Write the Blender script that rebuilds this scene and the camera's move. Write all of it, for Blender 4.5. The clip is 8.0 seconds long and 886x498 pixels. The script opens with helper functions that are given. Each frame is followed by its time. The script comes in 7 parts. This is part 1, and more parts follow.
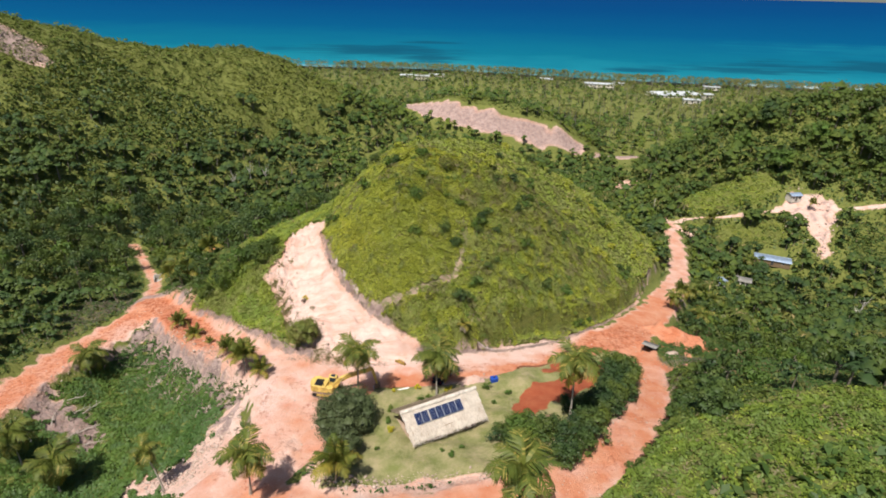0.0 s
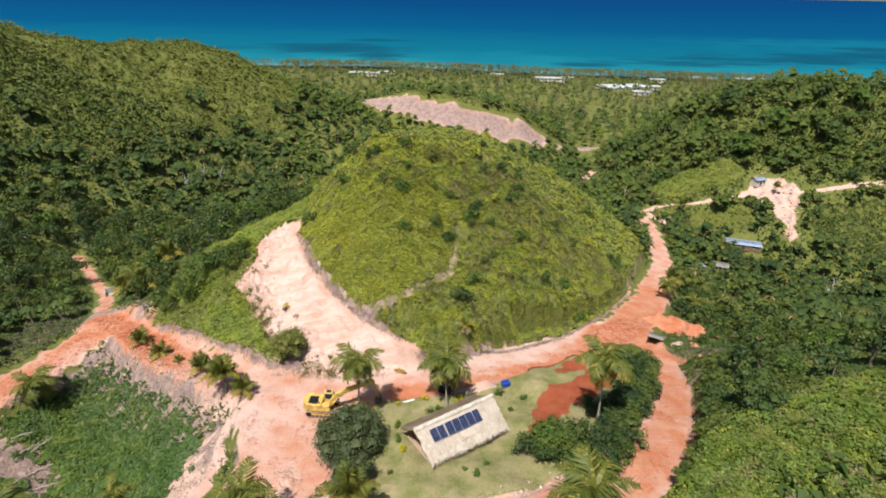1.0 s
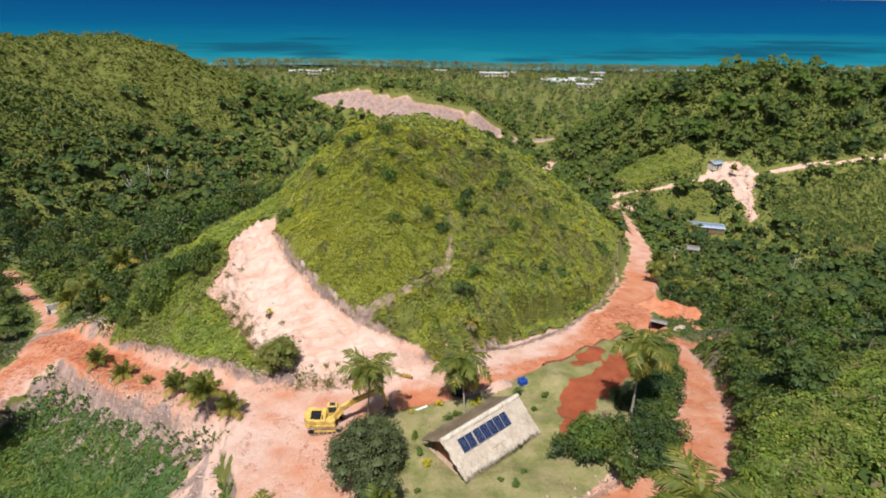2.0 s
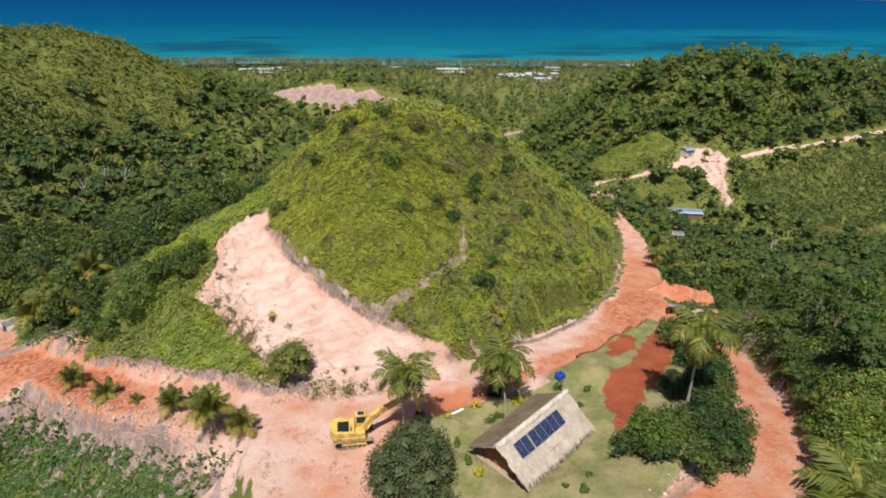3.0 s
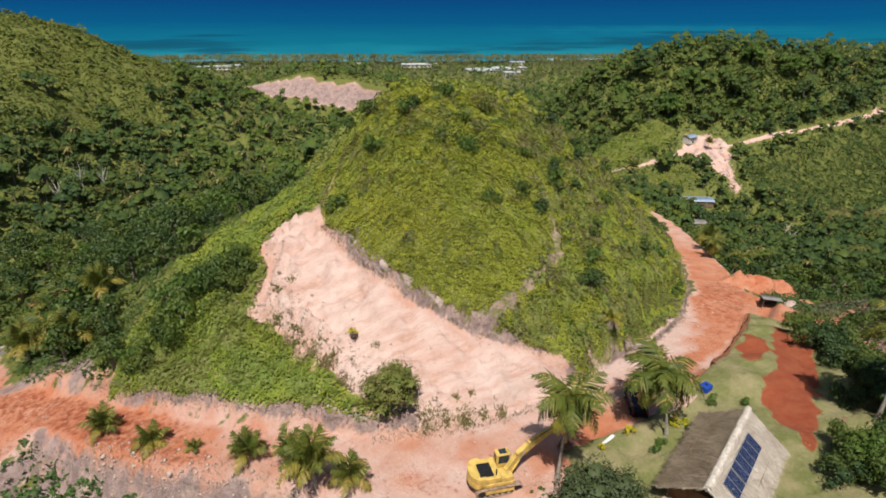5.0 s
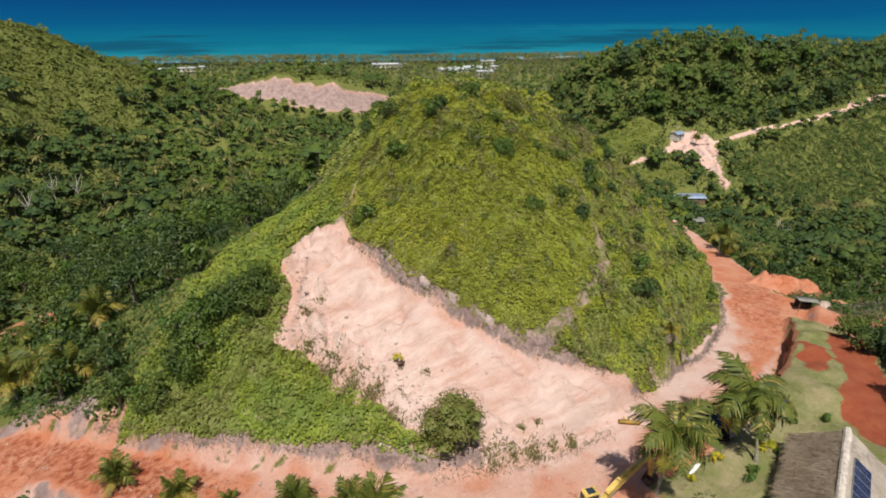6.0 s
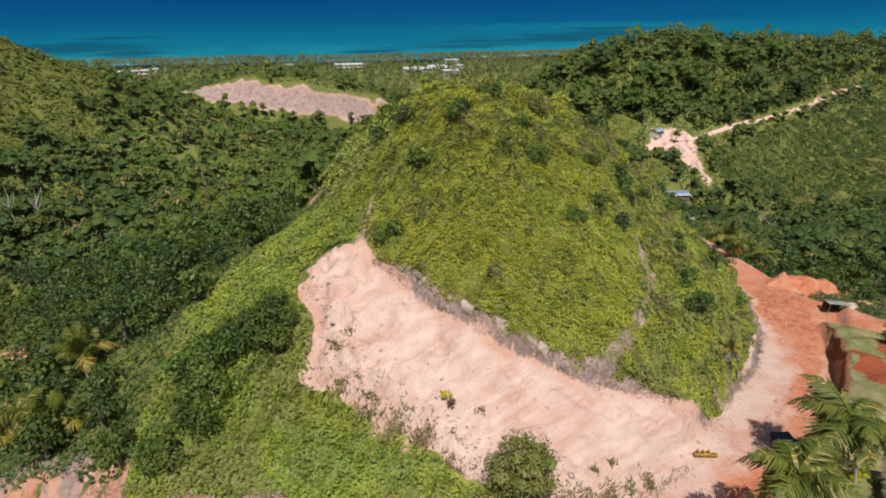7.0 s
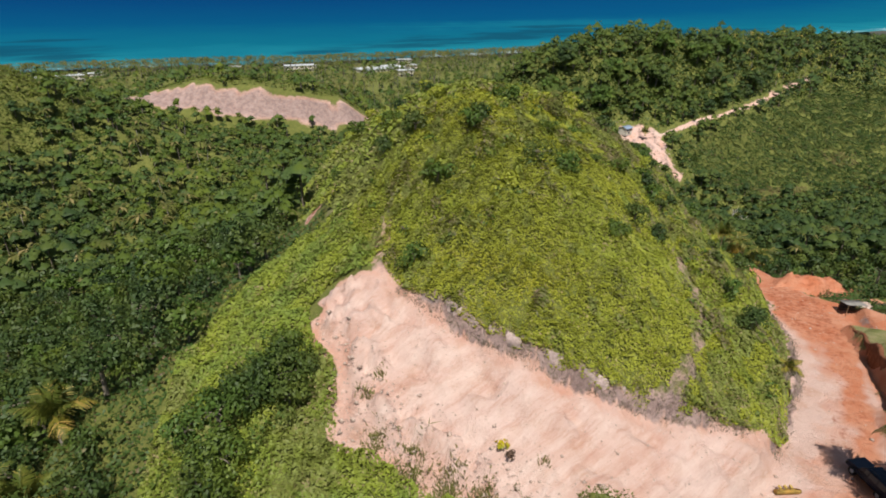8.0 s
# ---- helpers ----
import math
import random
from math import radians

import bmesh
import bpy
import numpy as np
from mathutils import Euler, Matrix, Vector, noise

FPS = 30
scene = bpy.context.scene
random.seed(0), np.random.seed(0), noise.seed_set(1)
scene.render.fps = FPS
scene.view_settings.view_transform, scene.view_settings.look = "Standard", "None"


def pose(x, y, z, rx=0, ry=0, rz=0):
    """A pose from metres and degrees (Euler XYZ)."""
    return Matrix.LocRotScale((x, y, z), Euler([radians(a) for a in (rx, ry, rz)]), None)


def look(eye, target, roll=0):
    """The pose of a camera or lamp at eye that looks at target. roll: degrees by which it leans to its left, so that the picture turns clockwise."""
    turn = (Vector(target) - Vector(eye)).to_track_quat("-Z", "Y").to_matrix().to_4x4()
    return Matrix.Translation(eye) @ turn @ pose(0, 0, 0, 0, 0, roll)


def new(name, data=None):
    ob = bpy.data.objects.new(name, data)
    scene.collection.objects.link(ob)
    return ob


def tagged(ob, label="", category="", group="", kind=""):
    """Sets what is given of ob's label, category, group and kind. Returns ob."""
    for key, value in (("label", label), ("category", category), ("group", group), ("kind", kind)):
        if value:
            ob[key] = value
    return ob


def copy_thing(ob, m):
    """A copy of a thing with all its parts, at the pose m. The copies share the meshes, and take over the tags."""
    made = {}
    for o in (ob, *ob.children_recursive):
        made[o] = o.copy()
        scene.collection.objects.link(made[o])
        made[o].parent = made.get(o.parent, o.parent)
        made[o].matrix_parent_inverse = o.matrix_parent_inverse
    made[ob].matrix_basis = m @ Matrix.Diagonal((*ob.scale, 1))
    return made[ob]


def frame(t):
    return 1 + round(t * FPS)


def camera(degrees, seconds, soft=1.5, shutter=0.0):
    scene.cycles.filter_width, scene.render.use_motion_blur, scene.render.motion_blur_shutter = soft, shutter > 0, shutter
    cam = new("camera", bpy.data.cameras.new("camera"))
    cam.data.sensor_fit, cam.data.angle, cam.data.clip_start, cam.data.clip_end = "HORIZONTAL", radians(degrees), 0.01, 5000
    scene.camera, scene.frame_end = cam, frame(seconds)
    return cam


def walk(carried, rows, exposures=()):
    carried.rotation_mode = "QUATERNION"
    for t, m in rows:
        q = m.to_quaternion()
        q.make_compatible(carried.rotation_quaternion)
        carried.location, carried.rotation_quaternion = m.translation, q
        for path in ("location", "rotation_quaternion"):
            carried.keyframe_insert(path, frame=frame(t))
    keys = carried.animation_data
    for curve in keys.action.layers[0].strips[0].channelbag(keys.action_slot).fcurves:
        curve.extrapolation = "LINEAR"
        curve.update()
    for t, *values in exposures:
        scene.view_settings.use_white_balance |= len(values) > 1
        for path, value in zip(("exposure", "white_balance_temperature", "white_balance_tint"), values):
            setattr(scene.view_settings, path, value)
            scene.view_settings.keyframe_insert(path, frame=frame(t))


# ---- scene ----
cam = camera(76.9, 8.0, 1.8)
METRES, EYE, TILT, LEAN, TURN = 92.0, 110.0, -25.1, -1.3, 0.0
ROWS = [
    (0.0, 0.0, 0.0, 0.0, -0.0, 0.0, -0.0),
    (0.5, -0.0422, 0.0482, -0.0026, -2.41, -0.09, 1.19),
    (1.0, -0.0831, 0.0988, -0.005, -4.93, -0.19, 2.42),
    (1.5, -0.1253, 0.1471, -0.0087, -7.73, -0.36, 3.76),
    (2.0, -0.1696, 0.1938, -0.0133, -10.59, -0.62, 5.13),
    (3.5, -0.2982, 0.3443, -0.0235, -16.69, -1.35, 7.96),
    (4.0, -0.3386, 0.3963, -0.0239, -17.56, -1.49, 8.35),
    (4.5, -0.3756, 0.4414, -0.0116, -18.5, -1.68, 8.75),
    (6.0, -0.4759, 0.5822, 0.0365, -23.15, -2.54, 10.79),
    (6.5, -0.501, 0.6317, 0.0547, -25.0, -2.93, 11.61),
    (7.0, -0.5227, 0.6844, 0.0754, -27.11, -3.4, 12.49),
    (7.5, -0.5404, 0.7378, 0.097, -29.58, -4.0, 13.49),
    (8.0, -0.5547, 0.7914, 0.1182, -32.12, -4.64, 14.48),
]
walk(cam, [(t, pose(0, 0, EYE, TILT, LEAN, TURN) @ pose(METRES * x, METRES * y, METRES * z, 90 + pitch, roll, yaw)) for t, x, y, z, yaw, pitch, roll in ROWS], ((0.0, 0.39), (2.0, 0.33), (4.0, 0.18), (8.0, 0.11)))

# ---- light ----
SUN_FROM = Vector((-0.24, -0.45, 1.0)).normalized()
elev = math.asin(SUN_FROM.z)
world = bpy.data.worlds.new("world")
scene.world = world
world.use_nodes = True
wn, wl = world.node_tree.nodes, world.node_tree.links
sky = wn.new("ShaderNodeTexSky")
sky.sky_type, sky.sun_disc = "NISHITA", False
sky.sun_elevation, sky.sun_rotation = elev, math.atan2(SUN_FROM.x, SUN_FROM.y)
wn["Background"].inputs["Strength"].default_value = 0.062
wl.new(sky.outputs[0], wn["Background"].inputs["Color"])
sun = new("sun", bpy.data.lights.new("sun", "SUN"))
sun.data.energy, sun.data.angle, sun.data.color = 5.0, radians(0.53), (1.0, 0.95, 0.87)
sun.matrix_world = look(SUN_FROM * 300, (0, 0, 0))

# ---- materials ----


def nodes(name, rough=0.8):
    m = bpy.data.materials.new(name)
    m.use_nodes = True
    t = m.node_tree
    p = t.nodes["Principled BSDF"]
    p.inputs["Roughness"].default_value = rough
    p.inputs["Specular IOR Level"].default_value = 0.3
    return m, t, p


def mixc(t, a, b, fac):
    """A colour mix of two colours or sockets."""
    n = t.nodes.new("ShaderNodeMix")
    n.data_type = "RGBA"
    for v, s in ((a, n.inputs[6]), (b, n.inputs[7]), (fac, n.inputs[0])):
        if isinstance(v, (tuple, list)):
            s.default_value = (*v, 1)
        elif isinstance(v, (int, float)):
            s.default_value = v
        else:
            t.links.new(v, s)
    return n.outputs[2]


def noise_of(t, scale, detail=4.0, rough=0.6, lo=0.35, hi=0.65, vec=None):
    """World-sized noise, stretched between lo and hi to 0..1."""
    if vec is None:
        vec = t.nodes.new("ShaderNodeNewGeometry").outputs["Position"]
    n = t.nodes.new("ShaderNodeTexNoise")
    n.inputs["Scale"].default_value, n.inputs["Detail"].default_value, n.inputs["Roughness"].default_value = scale, detail, rough
    t.links.new(vec, n.inputs["Vector"])
    r = t.nodes.new("ShaderNodeMapRange")
    r.inputs[1].default_value, r.inputs[2].default_value = lo, hi
    t.links.new(n.outputs[0], r.inputs[0])
    return r.outputs[0]


def bump(t, p, height, strength, distance):
    b = t.nodes.new("ShaderNodeBump")
    b.inputs["Strength"].default_value, b.inputs["Distance"].default_value = strength, distance
    t.links.new(height, b.inputs["Height"])
    t.links.new(b.outputs[0], p.inputs["Normal"])


def attr(t, name):
    a = t.nodes.new("ShaderNodeAttribute")
    a.attribute_name = name
    return a.outputs["Fac"]


def plain(name, col, rough=0.6, metal=0.0, var=0.25, scale=3.0, relief=0.0):
    """A painted or worn surface with two scales of variation."""
    m, t, p = nodes(name, rough)
    p.inputs["Metallic"].default_value = metal
    dark = tuple(c * (1 - var) for c in col)
    light = tuple(min(1, c * (1 + var * 0.6)) for c in col)
    vec = t.nodes.new("ShaderNodeTexCoord").outputs["Object"]
    c1 = mixc(t, dark, light, noise_of(t, scale, vec=vec))
    c2 = mixc(t, c1, dark, noise_of(t, scale * 7, lo=0.52, hi=0.75, vec=vec))
    t.links.new(c2, p.inputs["Base Color"])
    if relief:
        bump(t, p, noise_of(t, scale * 6, vec=vec), 0.5, relief)
    return m


def leafy(name, a, b, dry=None, patch=0.06, dry_share=0.12, third=None):
    """Foliage: colour by leaf and by patch of ground; some light passes through the leaves."""
    m, t, p = nodes(name, 0.55)
    g = t.nodes.new("ShaderNodeNewGeometry")
    rnd = g.outputs["Random Per Island"]
    big = noise_of(t, patch, 3.0, 0.6, 0.36, 0.64)
    c = mixc(t, a, b, big)
    if third:
        c = mixc(t, c, third, noise_of(t, 0.22, 2.0, 0.5, 0.45, 0.6))
    dim = t.nodes.new("ShaderNodeVectorMath")
    dim.operation = "SCALE"
    dim.inputs["Scale"].default_value = 0.7
    t.links.new(c, dim.inputs[0])
    c = mixc(t, c, dim.outputs[0], noise_of(t, 2.2, 4.0, 0.7, 0.55, 0.8))
    r = t.nodes.new("ShaderNodeMapRange")
    r.inputs[3].default_value, r.inputs[4].default_value = 0.88, 1.12
    t.links.new(rnd, r.inputs[0])
    v = t.nodes.new("ShaderNodeVectorMath")
    v.operation = "SCALE"
    t.links.new(c, v.inputs[0])
    t.links.new(r.outputs[0], v.inputs["Scale"])
    c = v.outputs[0]
    if dry:
        s = t.nodes.new("ShaderNodeMath")
        s.operation = "GREATER_THAN"
        s.inputs[1].default_value = 1 - dry_share
        t.links.new(rnd, s.inputs[0])
        mul = t.nodes.new("ShaderNodeMath")
        mul.operation = "MULTIPLY"
        t.links.new(s.outputs[0], mul.inputs[0])
        t.links.new(noise_of(t, 0.25, 3.0, 0.6, 0.4, 0.6), mul.inputs[1])
        c = mixc(t, c, dry, mul.outputs[0])
    t.links.new(c, p.inputs["Base Color"])
    tr = t.nodes.new("ShaderNodeBsdfTranslucent")
    t.links.new(c, tr.inputs["Color"])
    ms = t.nodes.new("ShaderNodeMixShader")
    ms.inputs[0].default_value = 0.28
    t.links.new(p.outputs[0], ms.inputs[1])
    t.links.new(tr.outputs[0], ms.inputs[2])
    t.links.new(ms.outputs[0], t.nodes["Material Output"].inputs["Surface"])
    return m


SCRUB = leafy("scrub_leaf", (0.37, 0.365, 0.035), (0.285, 0.325, 0.04), (0.36, 0.29, 0.14), 0.045, 0.08, (0.335, 0.36, 0.042))
LOBELEAF = leafy("creeper_leaf", (0.235, 0.30, 0.042), (0.30, 0.345, 0.045), (0.33, 0.27, 0.13), 0.07, 0.05, (0.2, 0.27, 0.05))
MIDSCRUB = leafy("mid_scrub_leaf", (0.205, 0.265, 0.042), (0.285, 0.315, 0.043), (0.32, 0.25, 0.13), 0.09, 0.12, (0.215, 0.245, 0.06))
PITLEAF = leafy("hollow_leaf", (0.062, 0.125, 0.028), (0.11, 0.178, 0.032), None, 0.08, 0.1, (0.085, 0.148, 0.042))
DRYBUSH = leafy("dry_bush_leaf", (0.19, 0.165, 0.07), (0.15, 0.165, 0.05), (0.26, 0.2, 0.12), 0.3, 0.3)
LOWBUSH = leafy("bush_leaf", (0.07, 0.12, 0.02), (0.12, 0.165, 0.024), None, 0.12, 0.1, (0.085, 0.15, 0.028))
WOODS = leafy("wood_leaf", (0.06, 0.105, 0.018), (0.13, 0.165, 0.02), (0.2, 0.17, 0.07), 0.02, 0.05, (0.075, 0.12, 0.032))
DARKTREE = leafy("dark_tree_leaf", (0.034, 0.066, 0.022), (0.06, 0.10, 0.024), None, 0.05, 0.1, (0.085, 0.12, 0.025))
RIDGELEAF = leafy("ridge_leaf", (0.088, 0.126, 0.02), (0.16, 0.182, 0.026), (0.24, 0.2, 0.09), 0.02, 0.05, (0.11, 0.148, 0.027))
OLIVE = leafy("olive_leaf", (0.135, 0.165, 0.032), (0.19, 0.19, 0.05), (0.24, 0.18, 0.09), 0.5, 0.15)
HILLWOOD = leafy("hill_wood_leaf", (0.046, 0.082, 0.02), (0.08, 0.118, 0.022), None, 0.05, 0.1, (0.108, 0.142, 0.025))
EASTSCRUB = leafy("slope_scrub_leaf", (0.044, 0.086, 0.017), (0.074, 0.115, 0.023), (0.17, 0.12, 0.06), 0.05, 0.12, (0.06, 0.11, 0.024))
BLUETREE = leafy("blue_green_leaf", (0.066, 0.092, 0.036), (0.09, 0.112, 0.045), None, 0.3)
SPURLEAF = leafy("spur_leaf", (0.105, 0.17, 0.026), (0.16, 0.22, 0.032), (0.22, 0.18, 0.08), 0.06, 0.05, (0.125, 0.18, 0.036))
PALMLEAF = leafy("palm_leaf", (0.085, 0.118, 0.02), (0.14, 0.16, 0.026), (0.36, 0.28, 0.07), 0.4, 0.2)
YELLOWPALM = leafy("yellowing_palm_leaf", (0.26, 0.23, 0.03), (0.16, 0.16, 0.03), (0.4, 0.27, 0.07), 0.4, 0.3)
GROVE = leafy("grove_leaf", (0.085, 0.105, 0.022), (0.145, 0.145, 0.035), (0.3, 0.24, 0.1), 0.05, 0.2)
DRYLEAF = leafy("dry_leaf", (0.33, 0.27, 0.20), (0.21, 0.175, 0.13), None, 0.3)
TUSSOCK = leafy("tussock_leaf", (0.25, 0.215, 0.085), (0.2, 0.205, 0.06), (0.34, 0.26, 0.16), 0.3, 0.3)
YELLOWLEAF = leafy("yellow_leaf", (0.6, 0.46, 0.02), (0.35, 0.36, 0.03), None, 0.8)
BARK = plain("bark", (0.2, 0.17, 0.13), 0.9, 0, 0.4, 5, 0.02)

# ground: pale marl, red clay, lawn, leaf litter and loose stone, laid out by the plan's masks
GROUND, gt, gp = nodes("ground", 0.95)
pale = mixc(gt, (0.58, 0.365, 0.29), (0.64, 0.46, 0.40), noise_of(gt, 0.12, 5))
pale = mixc(gt, pale, (0.44, 0.225, 0.13), noise_of(gt, 0.35, 6, 0.7, 0.52, 0.78))
pale = mixc(gt, pale, (0.68, 0.525, 0.46), noise_of(gt, 1.4, 5, 0.7, 0.55, 0.75))
red = mixc(gt, (0.49, 0.165, 0.08), (0.57, 0.27, 0.165), noise_of(gt, 0.3, 6, 0.65))
clay = mixc(gt, (0.27, 0.058, 0.024), (0.33, 0.095, 0.042), noise_of(gt, 0.6, 6, 0.7))
soil = mixc(gt, (0.10, 0.12, 0.026), (0.17, 0.175, 0.042), noise_of(gt, 0.9, 6, 0.7))
lawn = mixc(gt, (0.175, 0.19, 0.06), (0.36, 0.30, 0.165), noise_of(gt, 0.3, 6, 0.75, 0.38, 0.66))
cutc = mixc(gt, (0.23, 0.16, 0.145), (0.41, 0.30, 0.27), noise_of(gt, 0.5, 6, 0.75, 0.38, 0.64))


def edged(name, lo=0.36, hi=0.64, rough=0.7, scale=1.3):
    """A mask of the plan with a broken, crisp edge."""
    add = gt.nodes.new("ShaderNodeMath")
    add.operation = "MULTIPLY_ADD"
    add.inputs[1].default_value = rough
    gt.links.new(noise_of(gt, scale, 6, 0.7, 0.25, 0.75), add.inputs[0])
    off = gt.nodes.new("ShaderNodeMath")
    off.operation = "SUBTRACT"
    off.inputs[1].default_value = rough / 2
    gt.links.new(add.outputs[0], off.inputs[0])
    gt.links.new(attr(gt, name), add.inputs[2])
    r = gt.nodes.new("ShaderNodeMapRange")
    r.inputs[1].default_value, r.inputs[2].default_value = lo, hi
    gt.links.new(off.outputs[0], r.inputs[0])
    return r.outputs[0]


c = mixc(gt, pale, red, edged("red", 0.12, 0.88, 0.65, 0.2))
# rills down the bare slope
turn = gt.nodes.new("ShaderNodeMapping")
turn.inputs["Rotation"].default_value = (0, 0, radians(56))
turn.inputs["Scale"].default_value = (0.14, 1.0, 0.3)
gt.links.new(gt.nodes.new("ShaderNodeNewGeometry").outputs["Position"], turn.inputs["Vector"])
rill = gt.nodes.new("ShaderNodeMath")
rill.operation = "MULTIPLY"
gt.links.new(noise_of(gt, 1.5, 6, 0.7, 0.46, 0.8, turn.outputs[0]), rill.inputs[0])
gt.links.new(attr(gt, "scar"), rill.inputs[1])
c = mixc(gt, c, (0.46, 0.245, 0.175), rill.outputs[0])
chalk = gt.nodes.new("ShaderNodeMath")
chalk.operation = "MULTIPLY"
gt.links.new(noise_of(gt, 0.8, 9, 0.7, 0.42, 0.66, turn.outputs[0]), chalk.inputs[0])
gt.links.new(attr(gt, "scar"), chalk.inputs[1])
c = mixc(gt, c, (0.7, 0.535, 0.465), chalk.outputs[0])
c = mixc(gt, soil, c, edged("bare"))
c = mixc(gt, c, clay, edged("clay"))
c = mixc(gt, c, lawn, edged("lawn"))
c = mixc(gt, c, cutc, edged("cut", 0.3, 0.8, 0.6))
c = mixc(gt, c, (0.36, 0.32, 0.26), attr(gt, "sand"))
c = mixc(gt, c, (0.20, 0.12, 0.08), noise_of(gt, 2.5, 5, 0.75, 0.6, 0.9))
gt.links.new(c, gp.inputs["Base Color"])
bump(gt, gp, noise_of(gt, 1.6, 8, 0.75, 0.2, 0.8), 0.9, 0.25)

